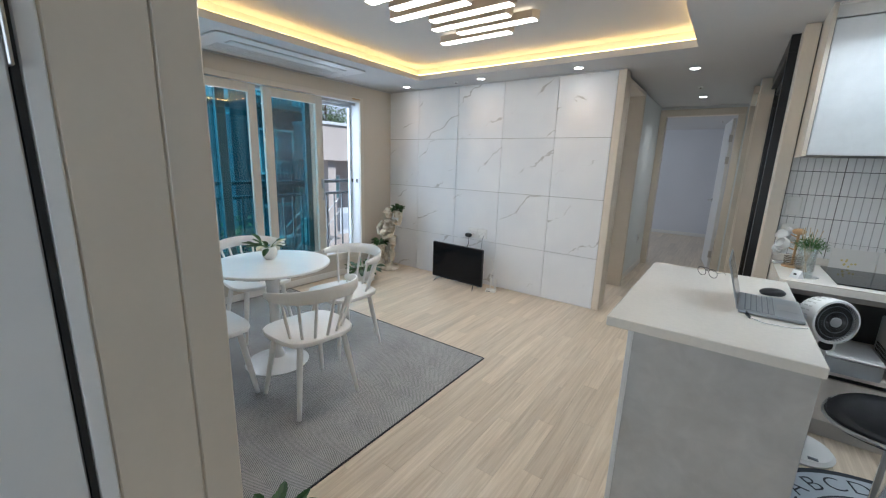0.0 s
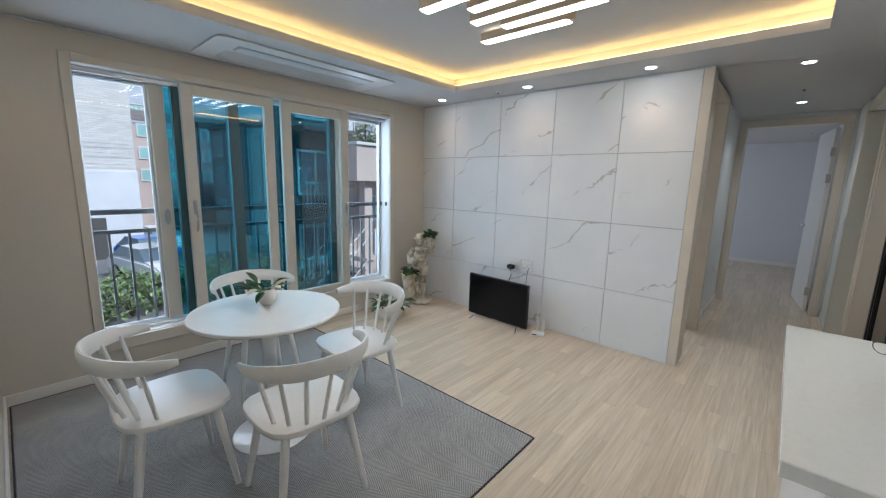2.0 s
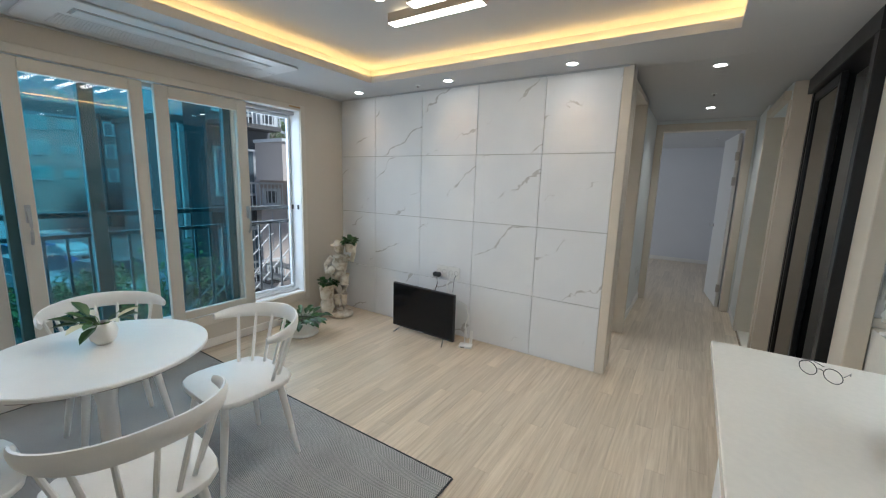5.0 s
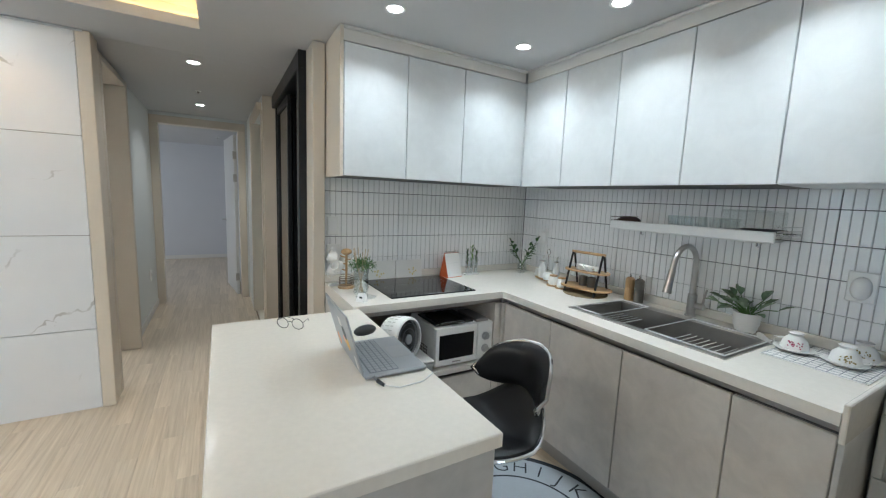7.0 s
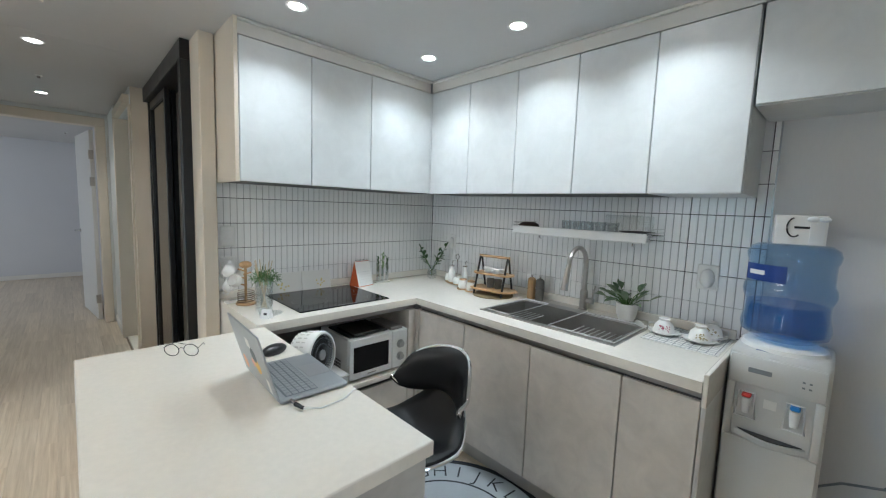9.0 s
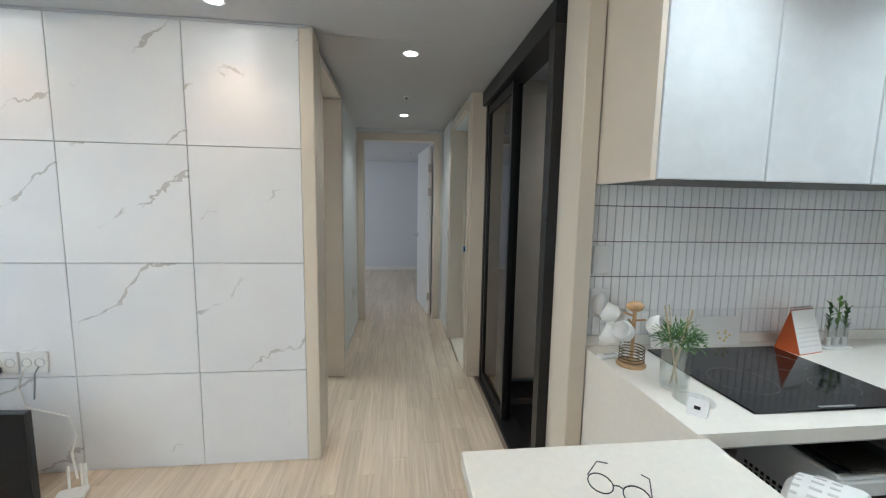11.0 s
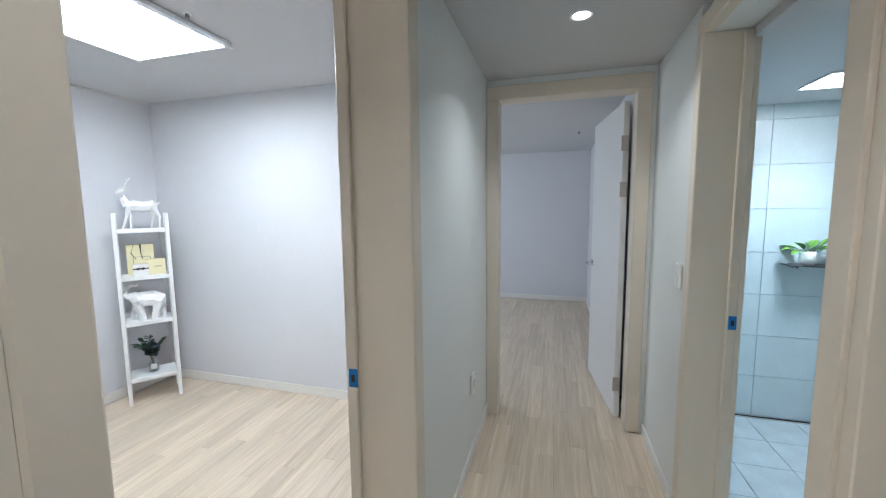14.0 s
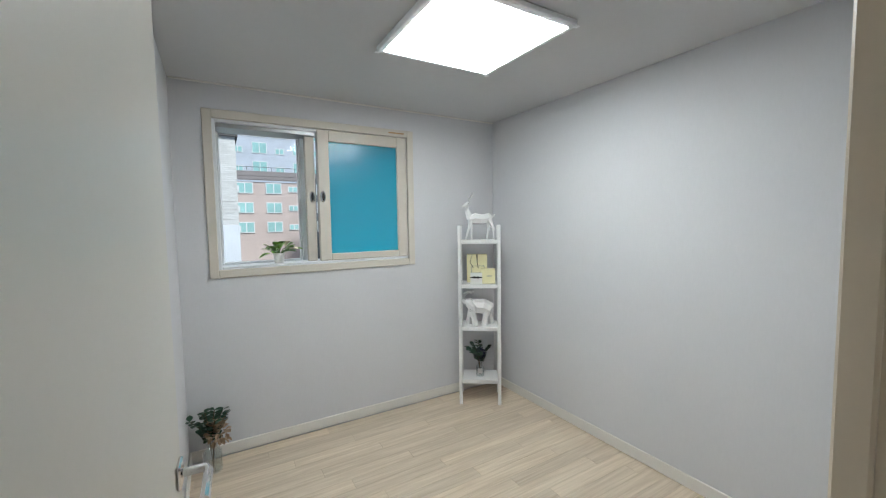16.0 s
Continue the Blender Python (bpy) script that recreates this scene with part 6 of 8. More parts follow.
part("plug", tube([(-0.157, 0.075, 0.010), (-0.185, 0.073, 0.010)], 0.006, 8), M_CHROME, lap, smooth=True)
part("plug_sleeve", tube([(-0.185, 0.073, 0.010), (-0.215, 0.062, 0.007)], [0.0065, 0.005], 8), M_BLKPLAST, lap, smooth=True)
part("cable", tube([(-0.215, 0.062, 0.007), (-0.24, 0.02, 0.004), (-0.23, -0.06, 0.004), (-0.19, -0.115, 0.004)], 0.0025, 6), M_PLASTIC, lap, smooth=True)
mo = thing("mouse", pose(0.525, 2.615, IT, 0, 0, 20), "small black wireless computer mouse", "mouse")
part("shell", ellipsoid((0, 0, 0.012), (0.055, 0.031, 0.022)), M_BLKPLAST, mo, smooth=True)
eg = thing("eyeglasses", pose(0.25, 2.78, IT, 0, 0, -38), "round thin black wire eyeglasses, folded open", "eyeglasses")
for s in (-1, 1):
    part("rim", tube([(s * 0.034 + 0.025 * math.cos(a * math.pi / 12), -0.006 * math.sin(a * math.pi / 12), 0.0265 + 0.0245 * math.sin(a * math.pi / 12)) for a in range(24)], 0.0014, 6, closed=True), M_BLKPLAST, eg, smooth=True)
    part("temple", tube([(s * 0.06, 0.0, 0.036), (s * 0.052, 0.055, 0.036), (s * 0.035, 0.095, 0.014)], 0.0013, 6), M_BLKPLAST, eg, smooth=True)
part("bridge", tube([(-0.0095, 0, 0.032), (0, -0.003, 0.037), (0.0095, 0, 0.032)], 0.0013, 6), M_BLKPLAST, eg, smooth=True)

# floor fan behind the island
fan = thing("floor_fan", pose(0.78, 2.82, 0), "white round floor fan with a dark grille", "fan")
part("base", lathe([(0.15, 0.0), (0.155, 0.012), (0.14, 0.028), (0.05, 0.036), (0.025, 0.05)], 40), M_PLASTIC, fan, smooth=True)
part("base_mark", box((0.03, -0.12, 0.0305), (0.07, -0.10, 0.0335)), M_KEYS, fan)
part("stand", tube([(0, 0, 0.04), (0, 0, 0.60)], 0.018, 14), M_PLASTIC, fan, smooth=True)
part("control_head", box((-0.04, -0.045, 0.585), (0.04, 0.035, 0.655), 0.02, seg=3), M_PLASTIC, fan, smooth=True)
bm = lathe([(0.028, 0), (0.026, 0.01), (0.0, 0.011)], 24, cap=False)
bm.transform(Matrix.Translation((0, -0.046, 0.62)) @ Matrix.Rotation(radians(90), 4, 'X'))
part("knob", bm, M_BLKPLAST, fan, "black knob", True)
fm = Matrix.Translation((-0.02, -0.03, 0.745)) @ Matrix.Rotation(radians(30), 4, 'Z') @ Matrix.Rotation(radians(84), 4, 'X') @ Matrix.Scale(0.86, 4)
bm = lathe([(0.06, -0.085), (0.095, -0.08), (0.118, -0.06), (0.127, 0.0), (0.128, 0.06), (0.122, 0.072), (0.112, 0.074), (0.112, 0.05)], 48, cap=False)
bm.transform(fm)
hd = part("head", bm, M_PLASTIC, fan, smooth=True)
bm = lathe([(0.0, 0.038), (0.111, 0.038)], 40, cap=False)
bm.transform(fm)
part("backing", bm, M_BLKPLAST, hd)
ribs = bmesh.new()
for i in range(44):
    a0 = 2 * math.pi * i / 44
    tube([(r * math.cos(a0 + (r - 0.03) * 5), r * math.sin(a0 + (r - 0.03) * 5), 0.066 - 0.3 * max(0, r - 0.09)) for r in (0.028, 0.05, 0.075, 0.1, 0.113)], 0.0018, 4, ribs)
ribs.transform(fm)
tagged(part("grille", ribs, M_BLKPLAST, hd, "dark grey spiral grille"), kind="stuff")
for rads, z in ((0.06, 0.068), (0.09, 0.066)):
    bm = tube([(rads * math.cos(a * math.pi / 20), rads * math.sin(a * math.pi / 20), z) for a in range(40)], 0.0016, 4, closed=True)
    bm.transform(fm)
    part("grille_ring", bm, M_KEYS, hd)
bm = lathe([(0.028, 0.06), (0.028, 0.071), (0.023, 0.074), (0.0, 0.073)], 28, cap=False)
bm.transform(fm)
part("hub", bm, M_SILVER, hd, "grey hub", True)
slots = bmesh.new()
for i in range(30):
    a = 2 * math.pi * i / 30
    for z0, z1 in ((-0.06, -0.035), (-0.025, 0.0), (0.01, 0.03)):
        r0 = 0.119 if z0 < -0.05 else 0.1275
        b = box((r0, -0.0038, z0), (r0 + 0.0012, 0.0038, z1))
        b.transform(Matrix.Rotation(a, 4, 'Z'))
        me_t = bpy.data.meshes.new("slot")
        b.to_mesh(me_t)
        b.free()
        slots.from_mesh(me_t)
        bpy.data.meshes.remove(me_t)
slots.transform(fm)
tagged(part("air_slot_rows", slots, M_SOCKET, hd, "rows of grey air slots"), kind="stuff")

# black swivel stool
stl = thing("swivel_stool", pose(0.93, 2.25, 0.0075), "black leather swivel stool with chrome edging", "stool")
def seat_rise(x, y):
    """The saddle seat dips in the middle and climbs to a tongue at the back."""
    return 1.75 * max(0.0, x - 0.05) ** 1.25 * (1 - 0.55 * min(1.0, abs(y) / 0.2) ** 2) + 0.6 * y * y


ell = [(0.205 * math.cos(a * math.pi / 16), 0.215 * math.sin(a * math.pi / 16)) for a in range(32)]
bm = lathe([(0.02, 0.478), (0.10, 0.476), (0.16, 0.478), (0.195, 0.486), (0.205, 0.502), (0.20, 0.518), (0.18, 0.527), (0.15, 0.526),
            (0.11, 0.52), (0.07, 0.516), (0.03, 0.515), (0.004, 0.515)], 40)
for v in bm.verts:
    v.co.y *= 1.05
    v.co.z += seat_rise(v.co.x, v.co.y)
part("seat", bm, M_LEATHER, stl, smooth=True)


def back_pt(v, w):
    """Kidney-shaped wrap-round backrest: v along y from -1 to 1, w up from 0 to 1."""
    return Vector((0.215 - 0.15 * v * v + 0.05 * (w - 0.5), v * 0.205, 0.735 + 0.19 * (w - 0.5) * math.sqrt(max(0.02, 1 - abs(v) ** 4)) - 0.035 * v * v))


bm = bmesh.new()
grid = {}
NV, NW = 18, 14
for i in range(NV + 1):
    for j in range(NW + 1):
        v, w = -1 + 2 * i / NV, j / NW
        edge = (1 - abs(v) ** 3) * (1 - abs(2 * w - 1) ** 4)
        p = back_pt(v, w)
        grid[i, j, 0], grid[i, j, 1] = bm.verts.new(p - Vector((0.006 + 0.034 * edge, 0, 0))), bm.verts.new(p + Vector((0.006 + 0.012 * edge, 0, 0)))
for i in range(NV):
    for j in range(NW):
        for s in (0, 1):
            q = [grid[i, j, s], grid[i + 1, j, s], grid[i + 1, j + 1, s], grid[i, j + 1, s]]
            bm.faces.new(q if s else q[::-1])
loop = [(i, 0) for i in range(NV)] + [(NV, j) for j in range(NW)] + [(i, NW) for i in range(NV, 0, -1)] + [(0, j) for j in range(NW, 0, -1)]
for a, b in zip(loop, loop[1:] + loop[:1]):
    bm.faces.new((grid[(*a, 0)], grid[(*b, 0)], grid[(*b, 1)], grid[(*a, 1)]))
edge_pts = [(grid[(*a, 0)].co + grid[(*a, 1)].co) / 2 + Vector((0.006, 0, 0)) for a in loop]
edge_pts = [p.copy() for p in edge_pts]
part("backrest", bm, M_LEATHER, stl, smooth=True)
part("back_edging", tube(edge_pts, 0.008, 8, closed=True), M_CHROME, stl, "chrome edging", True)
part("seat_edging", tube([(x * 1.01, y * 1.01, 0.502 + seat_rise(x, y)) for x, y in ell], 0.008, 8, closed=True), M_CHROME, stl, "chrome edging", True)
part("back_strut", tube([(0.10, 0, 0.482), (0.225, 0, 0.56), (0.245, 0, 0.66), (0.238, 0, 0.74)], [0.012, 0.014, 0.014, 0.01], 10, flat=2.0), M_CHROME, stl, "flat chrome back strut", True)
part("column", tube([(0, 0, 0.06), (0, 0, 0.30), (0, 0, 0.48)], [0.03, 0.024, 0.024], 18), M_CHROME, stl, smooth=True)
part("foot_plate", lathe([(0.19, 0.0), (0.192, 0.008), (0.12, 0.02), (0.04, 0.045), (0.03, 0.07)], 44), M_CHROME, stl, smooth=True)

# round alphabet mat
mat_t = thing("round_mat", pose(1.10, 2.21, 0), "round grey mat with the alphabet around its edge", "mat")
kmat = plain("mat_grey", (0.42, 0.46, 0.50), 0.8, bump=0.2)
kdark = plain("mat_dark", (0.03, 0.035, 0.045), 0.8)
part("disc", lathe([(0.0, 0.0), (0.53, 0.0), (0.53, 0.005), (0.527, 0.006), (0.0, 0.006)], 72, cap=False), kmat, mat_t)
part("outer_ring", lathe([(0.502, 0.0062), (0.53, 0.0062), (0.53, 0.0072), (0.502, 0.0072)], 72, cap=False), kdark, mat_t, "dark border ring")
part("inner_ring", lathe([(0.352, 0.0062), (0.362, 0.0062), (0.362, 0.0070), (0.352, 0.0070)], 72, cap=False), kdark, mat_t, "dark inner ring")
for i, ch_ in enumerate("ABCDEFGHIJKLMNOPQRSTUVWXYZ"):
    cu = bpy.data.curves.new("letter", 'FONT')
    cu.body, cu.size, cu.align_x, cu.align_y, cu.extrude, cu.offset = ch_, 0.125, 'CENTER', 'CENTER', 0.0004, -0.0018
    a = radians(146 - i * 360 / 26)
    tmp = new("letter", cu)
    me = bpy.data.meshes.new_from_object(tmp)
    bpy.data.objects.remove(tmp)
    me.materials.clear()
    me.materials.append(kdark)
    lo = new("letter", me)
    lo.parent = mat_t
    lo.matrix_basis = Matrix.Translation((0.43 * math.cos(a), 0.43 * math.sin(a), 0.0068)) @ Matrix.Rotation(a - math.pi / 2, 4, 'Z')

# ---- entry: black sliding door and shoe cabinet ----
M_SMOKE = glass("smoked_pane", (0.030, 0.028, 0.024))
ed = thing("door_5_frame", pose(0, 0, 0), "black metal frame of the entry sliding door", "door frame")
ed["kind"] = "structure"
for lo, hi in (((0.455, 3.767, 0), (0.572, 3.835, 2.22)), ((0.485, 5.165, 0), (0.595, 5.2135, 2.22)), ((0.455, 3.767, 2.2205), (0.595, 5.2135, 2.3285)), ((0.475, 3.836, -0.015), (0.595, 5.164, 0.012))):
    part("frame_bar", box(lo, hi, 0.003), M_BLACK, ed)
for k, (x, y0, y1) in enumerate(((0.508, 4.50, 5.160), (0.556, 4.56, 5.162))):
    sd = thing("sliding_door", pose(x, y0, 0.013), "black framed sliding door with smoked glass, pushed open", "door", "entry sliding doors")
    L = y1 - y0
    for lo, hi in (((-0.016, 0, 0), (0.016, 0.04, 2.2)), ((-0.016, L - 0.03, 0), (0.016, L, 2.2)), ((-0.016, 0.04, 2.14), (0.016, L - 0.03, 2.2)), ((-0.016, 0.04, 0), (0.016, L - 0.03, 0.06))):
        part("rail", box(lo, hi, 0.003), M_BLACK, sd)
    part("pane", box((-0.003, 0.04, 0.06), (0.003, L - 0.03, 2.14)), M_SMOKE, sd, "smoked glass")
    if k == 0:
        h = part("handle", box((-0.0185, 0.008, 1.0), (-0.0162, 0.034, 1.22), 0.002), M_RAIL, sd, "grey recessed handle")
        part("handle_recess", box((-0.0192, 0.014, 1.015), (-0.0187, 0.028, 1.205)), M_GASKET, h)

for i, (x0, x1) in enumerate(((0.60, 0.945), (0.975, 1.58), (1.61, 1.93))):
    sc = thing("shoe_cabinet", pose(x0, 4.90, 0.12), "tall beige built-in shoe cabinet with metal edge pulls", "cabinet", "shoe cabinets")
    part("body", box((0.0, 0.022, 0.0), (x1 - x0 + 0.028, 0.34, 2.13)), M_SHOECAB, sc)
    part("door", box((0.0, 0.0, 0.0), (x1 - x0, 0.02, 2.13), 0.002), M_SHOECAB, sc)
    part("edge_pull", box((x1 - x0 + 0.002, -0.006, 0.0), (x1 - x0 + 0.027, 0.02, 2.13), 0.003), M_ALU, sc, "grey metal edge pull")
structure("trim_shoe_cabinet_top", box((0.60, 4.905, 2.256), (1.945, 5.245, 2.338)), M_SHOECAB)
structure("trim_entry_step", box((0.476, 3.767, -0.13), (0.5985, 5.2, -0.0155)), M_BLACK)


def slipper(m, label):
    ob = thing("slipper", m, label, "slipper", "shoes in the entry")
    sole = [(0.045 * math.sin(a) * (1.0 if math.cos(a) > 0 else 0.82), 0.13 * math.cos(a)) for a in [2 * math.pi * i / 24 for i in range(24)]]
    part("sole", slab(sole, 0.0, 0.022, 0.006), plain("slipper_sole", (0.30, 0.24, 0.18), 0.8), ob)
    up = bmesh.new()
    rings = []
    for j in range(7):
        y = 0.01 + 0.115 * j / 6
        wv = 0.047 * math.sqrt(max(0.02, 1 - (y / 0.132) ** 2)) + 0.002
        rings.append([up.verts.new((wv * math.cos(b), y, 0.022 + 0.055 * (1 - (j / 7) ** 2) * math.sin(b))) for b in [math.pi * k / 10 for k in range(11)]])
    for a, b in zip(rings, rings[1:]):
        for k in range(10):
            up.faces.new((a[k], a[k + 1], b[k + 1], b[k]))
    part("upper", up, plain("beige_suede", (0.42, 0.33, 0.25), 0.9, bump=0.3), ob, smooth=True)


slipper(pose(1.10, 4.76, -0.072, 0, 0, -155), "worn beige slip-on slipper on the entry tiles")
slipper(pose(1.20, 4.79, -0.072, 0, 0, -145), "worn beige slip-on slipper on the entry tiles")
dm = thing("door_mat", pose(0.80, 4.55, -0.0725), "black rubber door mat in the entry", "mat")
part("mat", box((-0.17, -0.5, 0.0), (0.17, 0.3, 0.01), 0.003), M_BLKPLAST, dm)


# ---- doors ----
def door_leaf(name, m, width, height, mat, label, handle_x, far=False):
    """A flush door, its hinge edge at the origin, running along +x, thickness towards +y."""
    ob = thing(name, m, label, "door")
    part("leaf", box((0, 0, 0.006), (width, 0.038, height), 0.003), mat, ob)
    for s, y in ((-1, 0.0), (1, 0.038)):
        r = part("handle_rose", box((handle_x - 0.025, y - (0.008 if s < 0 else 0), 0.975), (handle_x + 0.025, y + (0 if s < 0 else 0.008), 1.025), 0.003), M_CHROME, ob, "square chrome rose")
        pts = [(handle_x, y + s * 0.008, 1.0), (handle_x, y + s * 0.05, 1.0), (handle_x - 0.015, y + s * 0.055, 1.0), (handle_x - 0.115, y + s * 0.055, 1.0)]
        part("lever", tube(pts, 0.009, 8), M_CHROME, r, "chrome lever handle", True)
    for hz in (0.2, 1.55, 1.85):
        part("hinge", box((-0.006, 0.008, hz), (0.0, 0.05, hz + 0.10), 0.002), M_STEEL, ob, "steel hinge")
    return ob


M_DOORW = plain("door_white", (0.74, 0.735, 0.72), 0.36, vary=0.02, scale=3)
M_DOORC = plain("door_cream_film", (0.56, 0.54, 0.495), 0.32, vary=0.02, scale=4, rv=0.0)
door_leaf("door_1", pose(-0.90, 4.475, 0, 0, 0, 177), 0.78, 2.13, M_DOORC, "cream flush door of the small room, swung open", 0.735)
door_leaf("door_2", pose(0.215, 7.075, 0, 0, 0, 97), 0.84, 2.17, M_DOORW, "white flush door at the end of the hall, swung open", 0.78)
door_leaf("door_4", pose(-0.60, 0.315, 0, 0, 0, -91), 0.86, 2.12, M_DOORW, "white flush door beside the starting doorway, open", 0.80)
for nm, m in (("strike_plate", pose(-0.848, 5.2845, 0.96)), ("strike_plate", pose(0.497, 6.1395, 0.985))):
    sp = thing("strike_plate", m, "door strike plate still in blue protective film", "strike plate")
    part("plate", box((-0.016, -0.004, -0.03), (0.016, 0.0, 0.03), 0.002), plain("blue_film", (0.01, 0.17, 0.55), 0.3), sp)
    part("hole", box((-0.006, -0.0046, -0.012), (0.006, -0.0041, 0.012)), M_GASKET, sp)
switch_plate((0.3355, 6.225 + 0.08, 1.155), -90, 0.075, 0.12, "white light switch on the hall wall", "switch")
switch_plate((-0.6995, 6.39, 0.46), 90, 0.075, 0.12, "white socket low on the hall wall", "single", "socket")

# bathroom shelf with plant
bs = thing("bathroom_shelf", pose(1.42, 7.36, 1.08), "small black glass corner shelf in the bathroom", "shelf")
part("shelf", box((-0.16, -0.07, 0.0), (0.22, 0.078, 0.008), 0.003), M_BLKPLAST, bs)
part("bracket", box((-0.10, 0.0, -0.02), (-0.09, 0.078, 0.0)), M_BLKPLAST, bs)
potted("bathroom_plant", pose(1.38, 7.36, 1.0885), SMALLPOT, 12, 0.07, 0.10, 0.06, "bright green plant in a grey pot on the bathroom shelf", 1.2, 0, 21, leaf_mat=M_LEAFL)
toilet = thing("toilet", pose(1.75, 7.15, -0.043), "white ceramic toilet in the bathroom", "toilet")
part("bowl", lathe([(0.11, 0.0), (0.12, 0.1), (0.17, 0.30), (0.19, 0.40), (0.0, 0.41)], 32, cap=False), M_GLOSSW, toilet, smooth=True)
part("tank", box((-0.19, 0.10, 0.38), (0.19, 0.27, 0.78), 0.02, seg=2), M_GLOSSW, toilet, smooth=True)
bl = thing("bathroom_light", pose(1.24, 6.9, 2.16), "square lit bathroom ceiling light", "ceiling light")
part("frame", box((-0.15, -0.15, -0.012), (0.15, 0.15, -0.0005), 0.003), M_WHITE, bl)
part("diffuser", box((-0.135, -0.135, -0.0145), (0.135, 0.135, -0.0125)), M_PANEL, bl)

# ---- small room ----
cl = thing("panel_light", pose(-2.27, 5.69, 2.39), "square white LED ceiling panel, lit", "ceiling light")
part("frame", box((-0.335, -0.345, -0.03), (0.335, 0.345, -0.0005), 0.006), M_PVC, cl)
part("diffuser", box((-0.305, -0.315, -0.0325), (0.305, 0.315, -0.0305)), M_PANEL, cl, "glowing white diffuser")
for sx in (-1, 1):
    for sy in (-1, 1):
        part("corner_cap", box((sx * 0.33 - 0.012, sy * 0.34 - 0.012, -0.033), (sx * 0.33 + 0.012, sy * 0.34 + 0.012, -0.0301), 0.003), M_PVC, cl)
structure("trim_curtain_groove", box((W + 0.001, 4.41, 2.382), (W + 0.018, 6.82, 2.3895)), M_BOARD)

# ladder shelf set across the corner
sh = thing("corner_shelf", pose(-3.345, 6.50, 0, 0, 0, 54), "tall narrow white wooden four-tier shelf in the corner", "shelf")
SW, SD = 0.158, 0.12
for sx in (-1, 1):
    part("leg", box((sx * SW - 0.013, -0.013 - SD, 0.0), (sx * SW + 0.013, 0.013 - SD, 1.475), 0.003), M_WHITE, sh)
    part("leg", box((sx * SW - 0.011, SD - 0.011, 0.0), (sx * SW + 0.011, SD + 0.011, 1.475), 0.003), M_WHITE, sh)
for z in (0.205, 0.645, 0.995, 1.355):
    part("tier", box((-SW + 0.013, -SD + 0.008, z - 0.01), (SW - 0.013, SD - 0.012, z), 0.002), M_WHITE, sh)
    part("tier_rail", box((-SW + 0.0135, -SD - 0.008, z - 0.028), (SW - 0.0135, -SD + 0.0075, z + 0.004), 0.002), M_WHITE, sh)
    for sx in (-1, 1):
        part("side_rail", box((sx * SW - 0.007, -SD + 0.0135, z - 0.028), (sx * SW + 0.007, SD - 0.0115, z + 0.004), 0.002), M_WHITE, sh)
SM = sh.matrix_basis

# faceted white deer
M_RESIN = plain("white_resin", (0.82, 0.82, 0.81), 0.35, vary=0.02)
dz = bmesh.new()
tube([(-0.075, 0, 0.165), (-0.03, 0, 0.175), (0.03, 0, 0.168), (0.085, 0, 0.178), (0.11, 0, 0.17)], [0.032, 0.045, 0.04, 0.042, 0.015], 7, dz)
tube([(-0.07, 0, 0.175), (-0.095, 0, 0.235), (-0.092, 0, 0.275)], [0.034, 0.022, 0.017], 6, dz)
tube([(-0.085, 0, 0.295), (-0.105, 0, 0.285), (-0.135, 0, 0.272)], [0.02, 0.019, 0.008], 6, dz)
for s in (-1, 1):
    tube([(-0.065, 0.02 * s, 0.16), (-0.07 + 0.012 * s, 0.025 * s, 0.09), (-0.085 + 0.025 * s, 0.025 * s, 0.0)], [0.018, 0.010, 0.008], 5, dz)
    tube([(0.08, 0.02 * s, 0.165), (0.10 - 0.02 * s, 0.025 * s, 0.09), (0.09 - 0.025 * s, 0.025 * s, 0.0)], [0.026, 0.011, 0.008], 5, dz)
    tube([(-0.085, 0.01 * s, 0.30), (-0.075, 0.03 * s, 0.335), (-0.05, 0.035 * s, 0.37), (-0.04, 0.03 * s, 0.385)], [0.005, 0.0045, 0.004, 0.002], 5, dz)
    tube([(-0.076, 0.03 * s, 0.33), (-0.095, 0.045 * s, 0.365)], [0.004, 0.002], 5, dz)
    tube([(-0.06, 0.034 * s, 0.352), (-0.065, 0.03 * s, 0.385)], [0.0035, 0.002], 5, dz)
    tube([(-0.083, 0.012 * s, 0.295), (-0.07, 0.035 * s, 0.305)], [0.008, 0.002], 4, dz)
tube([(0.105, 0, 0.18), (0.125, 0, 0.198), (0.132, 0, 0.205)], [0.008, 0.008, 0.002], 5, dz)
deer = part("deer_figurine", dz, M_RESIN, None, m=SM @ pose(0.0, -0.03, 1.356))
tagged(deer, "faceted white resin deer figurine on the top tier", "figurine")

el = bmesh.new()
tube([(-0.07, 0, 0.13), (-0.03, 0, 0.155), (0.03, 0, 0.155), (0.085, 0, 0.13), (0.10, 0, 0.11)], [0.045, 0.062, 0.065, 0.055, 0.02], 8, el)
tube([(-0.06, 0, 0.155), (-0.09, 0, 0.185), (-0.115, 0, 0.185)], [0.045, 0.042, 0.028], 8, el)
tube([(-0.11, 0, 0.185), (-0.135, 0, 0.21), (-0.125, 0, 0.255), (-0.09, 0, 0.275), (-0.065, 0, 0.268), (-0.05, 0, 0.28)], [0.026, 0.02, 0.016, 0.013, 0.011, 0.009], 7, el)
